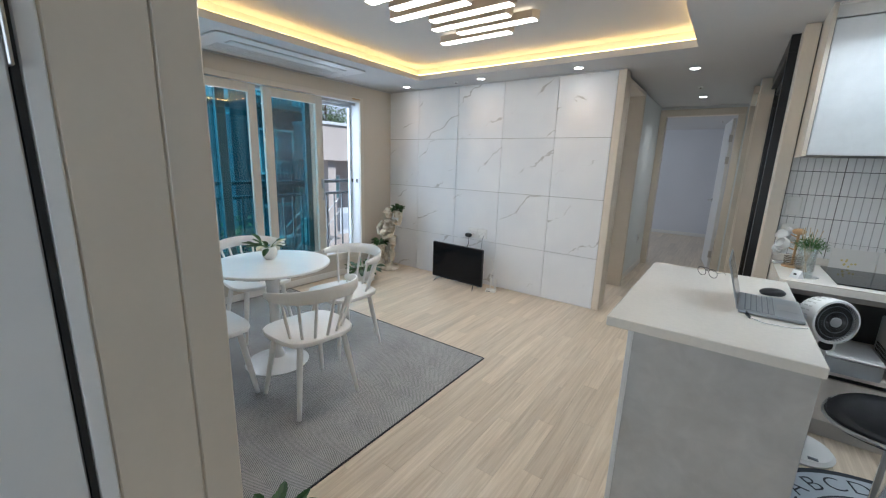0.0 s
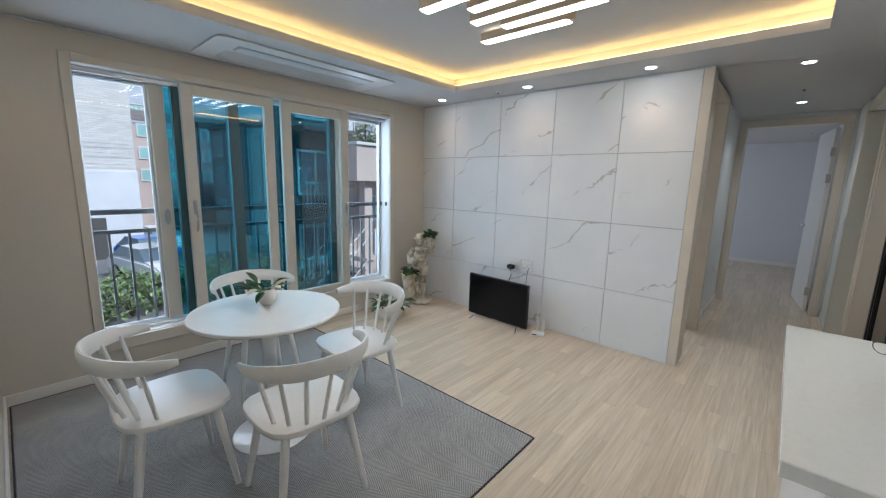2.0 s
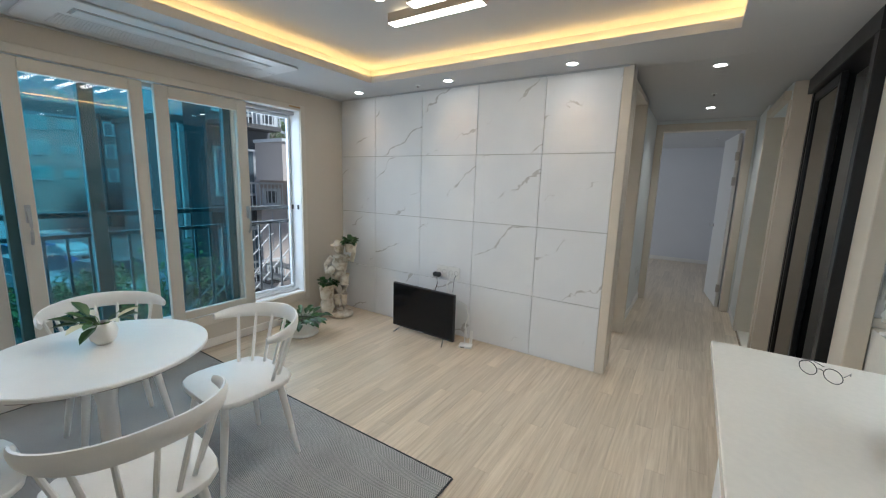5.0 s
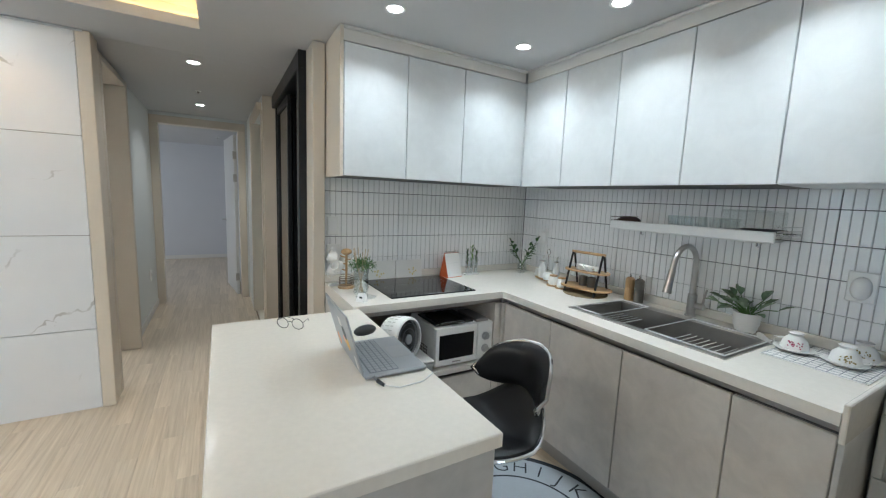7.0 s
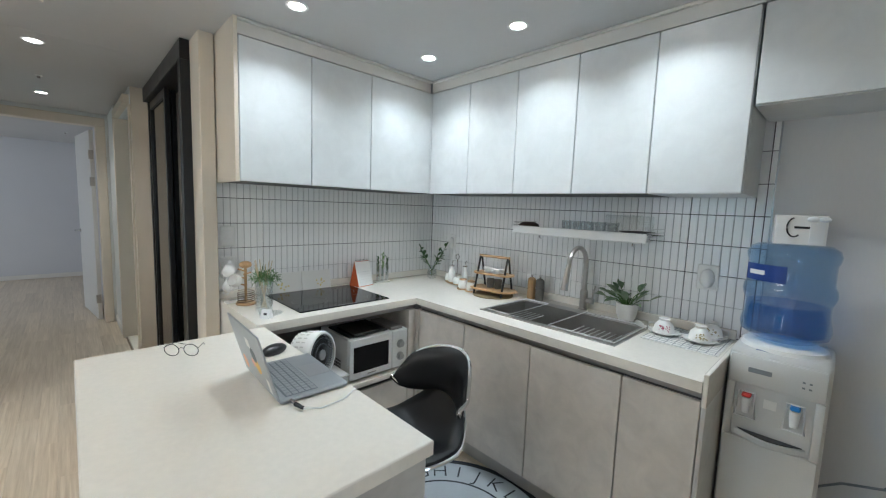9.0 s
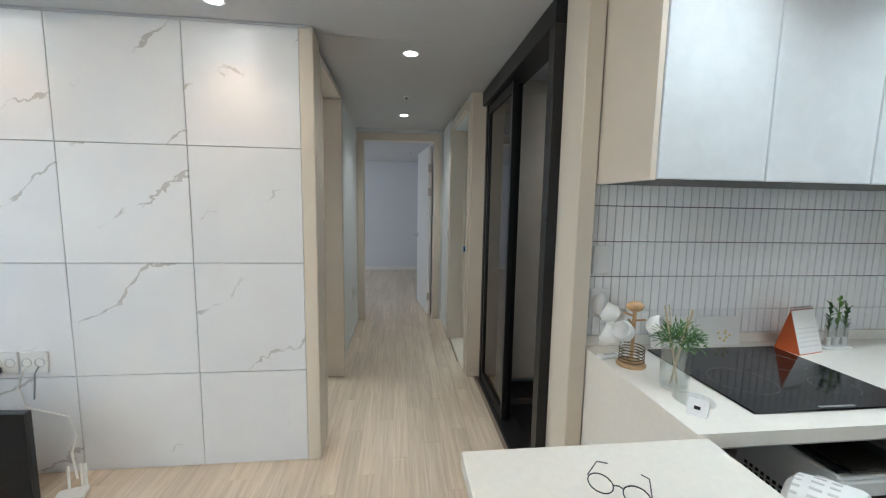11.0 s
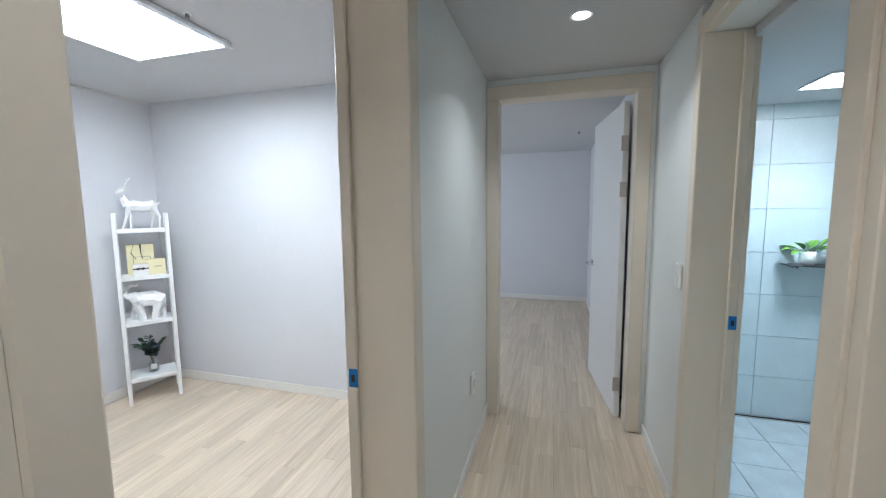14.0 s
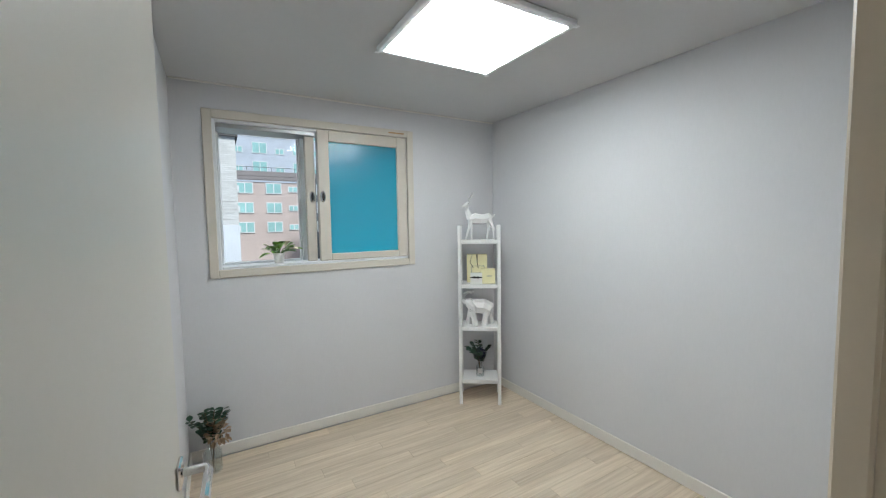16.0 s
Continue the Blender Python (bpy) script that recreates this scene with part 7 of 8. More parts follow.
for s in (-1, 1):
    for lx, k in ((-0.065, -0.02 * s), (0.065, 0.02 * s)):
        tube([(lx, 0.03 * s, 0.12), (lx + k, 0.035 * s, 0.06), (lx + k * 1.4, 0.035 * s, 0.0)], [0.034, 0.024, 0.027], 7, el)
    tube([(-0.065, 0.035 * s, 0.195), (-0.045, 0.065 * s, 0.165), (-0.03, 0.06 * s, 0.11)], [0.012, 0.03, 0.008], 6, el, flat=0.35)
tube([(0.098, 0, 0.125), (0.118, 0, 0.085)], [0.006, 0.003], 5, el)
eleph = part("elephant_figurine", el, M_RESIN, None, m=SM @ pose(0.0, -0.03, 0.646))
tagged(eleph, "faceted white resin elephant figurine with raised trunk", "figurine")

gb1 = thing("paper_gift_bag", SM @ pose(-0.02, 0.03, 0.9958, 0, 0, 4), "pale yellow paper gift bag with black ribbon handles", "gift bag")
part("bag", box((-0.085, -0.025, 0.0), (0.085, 0.025, 0.235), 0.002), M_PAPERY, gb1)
for s in (-1, 1):
    part("handle", tube([(-0.02 + 0.02 * s, -0.0265, 0.235), (-0.03 + 0.03 * s, -0.03, 0.17), (-0.01 + 0.02 * s, -0.029, 0.12)], 0.006, 6, flat=0.3), M_BLKPLAST, gb1, "black ribbon")
part("label_bar", frame_plate(-0.05, 0.08, 0.06, 0.14, -0.047, 0.083, 0.057, 0.137, 0, 0.0008), M_KEYS, gb1, m=Matrix.Translation((0, -0.0262, 0)) @ Matrix.Rotation(radians(90), 4, 'X'))
gb2 = thing("gift_box", SM @ pose(0.07, -0.04, 0.9958), "pale yellow gift box with printed lettering", "gift box")
part("box", box((-0.06, -0.03, 0.0), (0.06, 0.02, 0.12), 0.002), M_PAPERY, gb2)
part("logo_bar", box((-0.01, -0.0308, 0.06), (0.035, -0.0302, 0.066)), M_GROOVE, gb2)
gb3 = thing("gift_box", SM @ pose(-0.025, -0.085, 0.9958), "small cream gift box tied with a black bow", "gift box")
part("box", box((-0.048, -0.02, 0.0), (0.048, 0.02, 0.092), 0.002), M_CARD, gb3)
part("ribbon", box((-0.0485, -0.0208, 0.052), (0.0485, -0.0202, 0.06)), M_BLKPLAST, gb3, "black ribbon")
for s in (-1, 1):
    part("bow", ellipsoid((s * 0.014, -0.026, 0.057), (0.014, 0.005, 0.009)), M_BLKPLAST, gb3, "black bow", True)


def eucalyptus(name, m, label, stems, h, seed, flower=None, jar=(0.035, 0.11)):
    """Round-leaved stems in a clear jar with a paper label."""
    ob = thing(name, m, label, "plant")
    r, jh = jar
    part("jar", lathe([(0.0, 0.001), (r, 0.0), (r * 1.05, jh * 0.3), (r, jh * 0.7), (r * 0.62, jh * 0.86), (r * 0.68, jh), (r * 0.62, jh), (r * 0.56, jh * 0.86), (r * 0.93, jh * 0.68), (r * 0.96, 0.006), (0, 0.006)], 28, cap=False), M_CLEARG, ob, "clear glass jar", True).visible_shadow = False
    part("label", box((-r * 0.55, -r * 1.09, jh * 0.28), (r * 0.55, -r * 1.04, jh * 0.66)), M_CARD, ob, "white paper label")
    rg = random.Random(seed)
    st, lv = bmesh.new(), bmesh.new()
    for i in range(stems):
        a = rg.uniform(0, 6.28)
        sp_ = rg.uniform(0.15, 0.75)
        pts = [Vector((0, 0, 0.01)), Vector((math.cos(a) * 0.012, math.sin(a) * 0.012, jh)),
               Vector((math.cos(a) * h * sp_ * 0.45, math.sin(a) * h * sp_ * 0.45, jh + h * 0.45)), Vector((math.cos(a) * h * sp_, math.sin(a) * h * sp_, jh + h * (1 - 0.45 * sp_)))]
        tube(pts, 0.0018, 5, st)
        for k in range(9):
            f = 0.15 + 0.85 * k / 8
            p = pts[1].lerp(pts[2], min(1, f * 2)) if f < 0.5 else pts[2].lerp(pts[3], f * 2 - 1)
            for s in (-1, 1):
                d = Vector((math.cos(a + s * 1.4), math.sin(a + s * 1.4), rg.uniform(-0.1, 0.7))).normalized()
                leaf(lv, p, p + d * 0.042 * rg.uniform(0.7, 1.15), 0.036, 0.05, 0.1)
    part("stems", st, M_TWIG, ob)
    part("leaves", lv, leafy(name + "_leaf", (0.01, 0.035, 0.018), (0.04, 0.10, 0.055)), ob)
    if flower:
        fl = bmesh.new()
        for i in range(90):
            d = Vector((rg.gauss(0, 1), rg.gauss(0, 1), rg.gauss(0, 1) + 0.4)).normalized()
            c = Vector(flower[0]) + d * flower[1] * rg.uniform(0.5, 0.8)
            leaf(fl, c, c + (d + Vector((rg.gauss(0, .5), rg.gauss(0, .5), rg.gauss(0, .5)))).normalized() * flower[1] * 0.55, flower[1] * 0.4)
        part("flower", fl, flower[2], ob, flower[3])
    return ob


M_PETALB = leafy("navy_petal", (0.005, 0.006, 0.03), (0.015, 0.02, 0.08))
M_PETALD = leafy("dried_petal", (0.24, 0.15, 0.09), (0.48, 0.36, 0.24))
eucalyptus("eucalyptus_vase", SM @ pose(0.0, -0.02, 0.2055), "dark eucalyptus with a navy flower in a labelled glass jar", 8, 0.19, 5, ((0.0, -0.03, 0.20), 0.045, M_PETALB, "navy blue flower"))
eucalyptus("dried_bouquet", pose(-3.42, 4.53, 0), "eucalyptus and dried hydrangea in a floor-standing glass jar", 8, 0.21, 9, ((0.02, 0.03, 0.24), 0.075, M_PETALD, "dried brown hydrangea"), (0.05, 0.17))
potted("sill_plant", pose(W - 0.05, 4.985, 1.2375), [(0.0, 0.0), (0.03, 0.0), (0.036, 0.05), (0.04, 0.07), (0.036, 0.07), (0.033, 0.05)], 22, 0.09, 0.09, 0.055,
       "small variegated plant in a white pot on the sill", 1.3, 4, 14, leaf_mat=M_LEAFL)

# ---- things on the worktop ----
# mug tree
mt_ = thing("mug_stand", pose(0.665, 3.40, CT), "round wooden mug stand with hooks", "mug stand")
part("base", lathe([(0.05, 0.0), (0.052, 0.006), (0.048, 0.012)], 28), M_BAMBOO, mt_, smooth=True)
part("basket", tube([(0.043 * math.cos(i * 0.2618), 0.043 * math.sin(i * 0.2618), 0.012 + 0.00014 * i * 3.4) for i in range(130)], 0.002, 5), M_TWIG, mt_, "brown wire coil")
part("pole", tube([(0, 0, 0.012), (0, 0, 0.215)], 0.007, 10), M_BAMBOO, mt_, smooth=True)
part("finial", ellipsoid((0, 0, 0.222), (0.034, 0.022, 0.02)), M_BAMBOO, mt_, smooth=True)
for i, (a, z) in enumerate(((145, 0.185), (150, 0.105), (215, 0.145), (85, 0.15), (300, 0.17))):
    d = Vector((math.cos(radians(a)), math.sin(radians(a)), 0))
    part("peg", tube([(0, 0, z), tuple(d * 0.04 + Vector((0, 0, z + 0.012)))], 0.004, 6), M_BAMBOO, mt_)
    mg = thing("mug", pose(0.665, 3.40, CT) @ Matrix.Translation(d * 0.055 + Vector((0, 0, z - 0.012))) @ Matrix.Rotation(radians(a), 4, 'Z') @ Matrix.Rotation(radians(65), 4, 'Y'),
               "white round porcelain mug hanging on the stand", "mug", "hanging mugs")
    part("cup", lathe([(0.0, 0.0), (0.02, 0.0), (0.034, 0.018), (0.036, 0.04), (0.031, 0.056), (0.029, 0.055), (0.033, 0.04), (0.0, 0.006)], 24, cap=False), M_POTW, mg, smooth=True)
    part("handle", tube([(0.033, 0, 0.045), (0.052, 0, 0.04), (0.05, 0, 0.02), (0.032, 0, 0.016)], 0.004, 6), M_POTW, mg, smooth=True)

fern = thing("fern_vase", pose(0.70, 3.22, CT) @ Matrix.Scale(1.1, 4), "clear glass vase with feathery green fern and reed sticks", "vase")
part("vase", lathe([(0.0, 0.001), (0.038, 0.0), (0.04, 0.02), (0.038, 0.10), (0.044, 0.135), (0.041, 0.135), (0.034, 0.10), (0.036, 0.01), (0, 0.008)], 28, cap=False), M_CLEARG, fern, "clear glass", True).visible_shadow = False
rgf = random.Random(6)
reeds, fl = bmesh.new(), bmesh.new()
for i in range(7):
    a = rgf.uniform(0, 6.28)
    tube([(0.012 * math.cos(a + 3), 0.012 * math.sin(a + 3), 0.01), (0.04 * math.cos(a), 0.04 * math.sin(a), 0.21 + 0.04 * rgf.random())], 0.0018, 5, reeds)
part("reeds", reeds, plain("reed", (0.62, 0.50, 0.34), 0.8), fern, "pale reed sticks")
for i in range(420):
    d = Vector((rgf.gauss(0, 1), rgf.gauss(0, 1), rgf.uniform(-0.1, 1.0))).normalized()
    b = Vector((0.005, 0, 0.14)) + d * rgf.uniform(0.01, 0.062)
    leaf(fl, b, b + (d + Vector((rgf.gauss(0, .6), rgf.gauss(0, .6), rgf.gauss(0, .5)))).normalized() * 0.024, 0.005)
part("fern", fl, leafy("fern_leaf", (0.025, 0.09, 0.015), (0.10, 0.24, 0.04)), fern, "feathery green fern")
saucer = thing("glass_saucer", pose(0.70, 3.13, CT), "round clear glass coaster on the worktop", "coaster")
part("disc", lathe([(0.0, 0.0005), (0.055, 0.0005), (0.058, 0.004), (0.0, 0.004)], 32, cap=False), M_CLEARG, saucer).visible_shadow = False
cd = thing("price_card", pose(0.655, 3.06, CT, 0, 0, -50), "small white folded card stand", "card")
tent = bmesh.new()
tv_ = [tent.verts.new(p) for p in ((-0.025, -0.02, 0), (0.025, -0.02, 0), (0.025, 0.02, 0), (-0.025, 0.02, 0), (-0.025, 0, 0.045), (0.025, 0, 0.045))]
for q in ((0, 1, 5, 4), (2, 3, 4, 5), (0, 4, 3), (1, 2, 5), (0, 3, 2, 1)):
    tent.faces.new([tv_[i] for i in q])
part("card", tent, M_WHITE, cd)
part("mark", box((-0.008, -0.0135, 0.018), (0.008, -0.0118, 0.028)), M_BLKPLAST, cd)
rem = thing("remote_control", pose(0.63, 3.475, CT, 0, 0, 10), "slim white remote control", "remote")
part("shell", box((-0.055, -0.017, 0.0), (0.055, 0.017, 0.014), 0.005, seg=2), M_PLASTIC, rem, smooth=True)
part("buttons", box((-0.035, -0.008, 0.0142), (0.02, 0.008, 0.0155), 0.0005), M_ALU, rem)

board = thing("oil_guard", pose(1.06, 3.565, CT), "white folding splash guard with small yellow flowers", "splash guard")
for k, (x0, x1) in enumerate(((-0.205, -0.002), (0.002, 0.205))):
    part("panel", box((x0, -0.004, 0.0), (x1, 0.004, 0.125), 0.0015), M_CARD, board, m=Matrix.Rotation(radians(-8), 4, 'X'))
rgo = random.Random(3)
for i in range(16):
    cx, cz = (-0.13 if i < 8 else 0.14) + rgo.gauss(0, 0.022), (0.035 if i < 8 else 0.06) + rgo.gauss(0, 0.018)
    bm = lathe([(0.0, 0.0), (0.006, 0.0), (0.005, 0.0008), (0.0, 0.001)], 8, cap=False)
    bm.transform(Matrix.Rotation(radians(-8), 4, 'X') @ Matrix.Translation((cx, -0.0045, max(0.012, cz))) @ Matrix.Rotation(radians(90), 4, 'X'))
    part("flower_print", bm, plain("yellow_print", (0.70, 0.58, 0.25), 0.6) if i == 0 else bpy.data.materials["yellow_print"], board)

cal = thing("desk_calendar", pose(1.47, 3.50, CT, 0, 0, 12), "white desk calendar on an orange stand", "calendar")
tent = bmesh.new()
tv_ = [tent.verts.new(p) for p in ((-0.07, -0.05, 0), (0.07, -0.05, 0), (0.07, 0.045, 0), (-0.07, 0.045, 0), (-0.07, 0, 0.175), (0.07, 0, 0.175))]
for q in ((0, 1, 5, 4), (2, 3, 4, 5), (0, 4, 3), (1, 2, 5), (0, 3, 2, 1)):
    tent.faces.new([tv_[i] for i in q])
part("stand", tent, M_ORANGE, cal, "orange card stand")
pg = box((-0.069, -0.0025, 0.004), (0.069, -0.0005, 0.178))
pg.transform(Matrix.Translation((0, -0.05, 0)) @ Matrix.Rotation(radians(-16), 4, 'X'))
part("page", pg, M_CARD, cal, "white page")
pb_ = bmesh.new()
for r in range(5):
    for c in range(7):
        box((-0.055 + c * 0.017, -0.0031, 0.03 + r * 0.018), (-0.049 + c * 0.017, -0.0027, 0.034 + r * 0.018), bm=pb_)
pb_.transform(Matrix.Translation((0, -0.05, 0)) @ Matrix.Rotation(radians(-16), 4, 'X'))
tagged(part("print", pb_, M_ALU, cal, "rows of pale grey print"), kind="stuff")
for i in range(9):
    part("ring", tube([(-0.056 + i * 0.014, 0.008 * math.cos(a), 0.178 + 0.008 * math.sin(a)) for a in [k * math.pi / 5 for k in range(10)]], 0.0012, 5, closed=True), M_CHROME, cal)

tubes = thing("test_tube_vases", pose(1.66, 3.51, CT), "three slim glass tube vases with sprigs in a stand", "vase")
part("base", box((-0.065, -0.022, 0.0), (0.065, 0.022, 0.008), 0.002), M_CARD, tubes)
rgv = random.Random(12)
for i in range(3):
    x = -0.04 + 0.04 * i
    tb = part("tube", lathe([(0.0, 0.009), (0.013, 0.0085), (0.0135, 0.13), (0.012, 0.13), (0.0115, 0.012), (0, 0.012)], 18, at=(x, 0, 0), cap=False), M_CLEARG, tubes, "clear glass tube", True)
    tb.visible_shadow = False
    part("sand", lathe([(0.011, 0.013), (0.011, 0.045), (0.0, 0.046)], 14, at=(x, 0, 0), cap=False), M_POTW, tb, "white sand")
    part("sprig_stem", tube([(x, 0, 0.03), (x + 0.004, 0, 0.12), (x - 0.003, 0, 0.17 + 0.03 * (i == 1))], 0.0015, 5), M_STEM, tb)
    bm = bmesh.new()
    for k in range(14):
        a = rgv.uniform(0, 6.28)
        p = Vector((x, 0, 0.08 + 0.008 * k + 0.02 * (i == 1)))
        leaf(bm, p, p + Vector((math.cos(a) * 0.8, math.sin(a) * 0.8, 0.9)).normalized() * 0.03, 0.012)
    part("sprig", bm, M_LEAFL if i == 1 else M_LEAF, tb)

zz = thing("zz_plant_jar", pose(2.10, 3.44, CT), "dark green leafy branches in a small glass jar", "plant")
part("jar", lathe([(0.0, 0.001), (0.036, 0.0), (0.042, 0.03), (0.036, 0.07), (0.028, 0.085), (0.03, 0.10), (0.027, 0.10), (0.025, 0.085), (0.038, 0.03), (0, 0.008)], 26, cap=False), M_CLEARG, zz, "clear glass", True).visible_shadow = False
rgz = random.Random(4)
stz, lz = bmesh.new(), bmesh.new()
for a, l in ((150, 0.17), (262, 0.20), (290, 0.25), (118, 0.21), (330, 0.16)):
    d = Vector((math.cos(radians(a)) * 0.55, math.sin(radians(a)) * 0.55, 1)).normalized()
    e = Vector((0, 0, 0.05)) + d * l
    tube([(0, 0, 0.02), (0, 0, 0.06), tuple(e)], [0.003, 0.003, 0.0015], 6, stz)
    for k in range(6):
        p = Vector((0, 0, 0.06)).lerp(e, 0.40 + 0.11 * k + rgz.uniform(-0.03, 0.03))
        turn = Matrix.Rotation(rgz.uniform(0, 6.28), 3, d)
        sd_ = turn @ d.cross(Vector((0, 0, 1))).normalized()
        leaf(lz, p, p + (sd_ * 0.9 + d * rgz.uniform(0.4, 0.9)).normalized() * rgz.uniform(0.042, 0.062), 0.027, 0.08)
    leaf(lz, e, e + d * 0.05, 0.025, 0.1)
part("stems", stz, M_STEM, zz)
part("leaves", lz, M_LEAF, zz)

# condiments on a wooden tray
ct_ = thing("condiment_tray", pose(2.085, 3.14, CT, 0, 0, -8), "wooden tray with a wire handle for white condiment jars", "tray")
part("board", slab([(0.05 * math.cos(a) + 0.0, 0.13 * math.sin(a)) for a in [2 * math.pi * i / 28 for i in range(28)]], 0.004, 0.014, 0.003), M_BAMBOO, ct_)
part("post", tube([(0, 0, 0.014), (0, 0, 0.19)], 0.003, 8), M_CHROME, ct_, smooth=True)
part("ring", tube([(0, 0.02 * math.cos(a), 0.21 + 0.02 * math.sin(a)) for a in [k * math.pi / 10 for k in range(20)]], 0.003, 6, closed=True), M_CHROME, ct_, smooth=True)


def jar_thing(loc, r, h, label, lid=True, pour=False):
    ob = thing("condiment_jar", pose(*loc), label, "jar", "condiment jars")
    part("jar", lathe([(0.0, 0.0), (r * 0.85, 0.0), (r, h * 0.25), (r * 0.95, h * 0.6), (r * (0.35 if pour else 0.75), h * 0.9), (r * (0.3 if pour else 0.75), h), (0.0, h)], 24, cap=False), M_POTW, ob, smooth=True)
    if lid:
        part("lid", lathe([(r * 0.78, h), (r * 0.8, h + 0.008), (0.0, h + 0.012)], 20, cap=False), M_BAMBOO if not pour else M_CHROME, ob, "wooden lid" if not pour else "metal spout", True)
    if pour:
        part("spout", tube([(0, 0, h), (0, 0, h + 0.025), (0.0, -0.012, h + 0.045)], 0.004, 6), M_CHROME, ob, smooth=True)
    return ob


jar_thing((2.075, 3.185, CT + 0.0145), 0.027, 0.12, "tall white oil bottle with a metal spout", True, True)
jar_thing((2.105, 3.075, CT + 0.0145), 0.024, 0.125, "tall white vinegar bottle with a metal spout", True, True)
jar_thing((2.09, 3.245, CT + 0.0145), 0.022, 0.055, "small round white jar", False)
jar_thing((2.05, 3.10, CT + 0.0145), 0.035, 0.05, "round white sugar bowl", False)
for i in range(2):
    jc = jar_thing((1.99 - 0.01 * i, 2.985 - 0.085 * i, CT + 0.0085), 0.034, 0.058, "white spice pot with a wooden lid", True)
    co = thing("wood_coaster", pose(1.99 - 0.01 * i, 2.985 - 0.085 * i, CT), "round wooden coaster under a spice pot", "coaster", "wooden coasters")
    part("disc", lathe([(0.042, 0.0), (0.042, 0.008)], 24), M_BAMBOO, co)

# two-tier stand on a woven mat
pm = thing("woven_placemat", pose(2.02, 2.735, CT), "round olive woven placemat", "placemat")
part("disc", lathe([(0.0, 0.0), (0.135, 0.0), (0.137, 0.003), (0.133, 0.005), (0.0, 0.005)], 48, cap=False), plain("woven_olive", (0.22, 0.17, 0.09), 0.9, vary=0.35, scale=120, bump=0.6, bscale=90), pm)
ts = thing("tiered_stand", pose(2.02, 2.735, CT + 0.0052, 0, 0, 97), "two-tier wooden stand with black A-shaped sides", "stand")
for s in (-1, 1):
    for f in (-1, 1):
        part("side_leg", box((-0.006, -0.004, 0.0), (0.006, 0.004, 0.26), 0.001), M_BLACK, ts, m=Matrix.Translation((s * 0.105, f * 0.075, 0)) @ Matrix.Rotation(radians(f * 15), 4, 'X'))
part("handle", tube([(-0.115, 0, 0.255), (0.115, 0, 0.255)], 0.009, 10), M_BAMBOO, ts, smooth=True)
for z, w in ((0.03, 0.085), (0.135, 0.065)):
    part("tier", slab(arc(0.085, 0, w, -90, 90, 8) + arc(-0.085, 0, w, 90, 270, 8), z, z + 0.012, 0.003), M_BAMBOO, ts)
TM = ts.matrix_basis
for i, (x, y) in enumerate(((-0.06, -0.01), (0.0, 0.015), (0.06, -0.01), (0.03, 0.03), (-0.035, 0.03))):
    tc = thing("tea_cup", TM @ pose(x, y, 0.1475), "tiny floral porcelain tea cup", "cup", "miniature tea set")
    part("saucer", lathe([(0.012, 0.0), (0.026, 0.005), (0.0, 0.004)], 18, cap=False), M_POTW, tc, smooth=True)
    part("cup", lathe([(0.01, 0.005), (0.019, 0.018), (0.021, 0.03), (0.018, 0.03), (0.0, 0.01)], 18, cap=False), M_POTW, tc, smooth=True)
    part("handle", tube([(0.019, 0, 0.026), (0.03, 0, 0.024), (0.028, 0, 0.014), (0.017, 0, 0.014)], 0.002, 5), M_POTW, tc)
for i in range(2):
    c = thing("taupe_tumbler", TM @ pose(-0.03 + 0.06 * i, -0.012, 0.0425), "matt taupe ceramic tumbler", "tumbler", "taupe tumblers")
    part("cup", lathe([(0.0, 0.0), (0.024, 0.0), (0.026, 0.06), (0.023, 0.06), (0.022, 0.006), (0, 0.006)], 22, cap=False), M_TAUPE, c, smooth=True)
for i, (mt2, lb) in enumerate(((M_BAMBOO, "wooden salt mill"), (M_TAUPE, "dark taupe pepper mill"))):
    ml = thing("pepper_mill", pose(2.145, 2.515 - 0.062 * i, CT), lb + " with a metal top", "mill", "salt and pepper mills")
    part("body", lathe([(0.0, 0.0), (0.026, 0.0), (0.027, 0.01), (0.026, 0.075), (0.024, 0.08), (0.027, 0.085), (0.026, 0.13), (0.015, 0.142), (0.0, 0.142)], 24, cap=False), mt2, ml, smooth=True)
    part("cap", lathe([(0.006, 0.142), (0.006, 0.152), (0.008, 0.156), (0.0, 0.165)], 14, cap=False), M_CHROME, ml, "metal top", True)

potted("counter_plant", pose(2.155, 1.91, CT), [(0.0, 0.0), (0.04, 0.0), (0.052, 0.04), (0.056, 0.085), (0.052, 0.092), (0.048, 0.09), (0.048, 0.06)], 30, 0.125, 0.078, 0.042,
       "striped green leafy plant in a white pot by the sink", 1.3, 0, 31, leaf_mat=leafy("striped_leaf", (0.05, 0.11, 0.05), (0.30, 0.38, 0.24)))

mt3 = thing("dish_mat", pose(2.03, 1.60, CT), "white drying mat with a grey grid pattern", "mat")
part("cloth", box((-0.15, -0.165, 0.0), (0.17, 0.14, 0.004), 0.001), M_CARD, mt3)
for i in range(11):
    part("stripe", box((-0.148 + i * 0.0305, -0.164, 0.0042), (-0.145 + i * 0.0305, 0.139, 0.0047)), M_KEYS, mt3)
for i in range(10):
    part("stripe", box((-0.149, -0.155 + i * 0.032, 0.0049), (0.169, -0.1525 + i * 0.032, 0.0054)), M_KEYS, mt3)
M_PRINT = plain("red_floral_print", (0.40, 0.05, 0.12), 0.5)
M_PRINTB = plain("yellow_black_print", (0.30, 0.22, 0.05), 0.5)
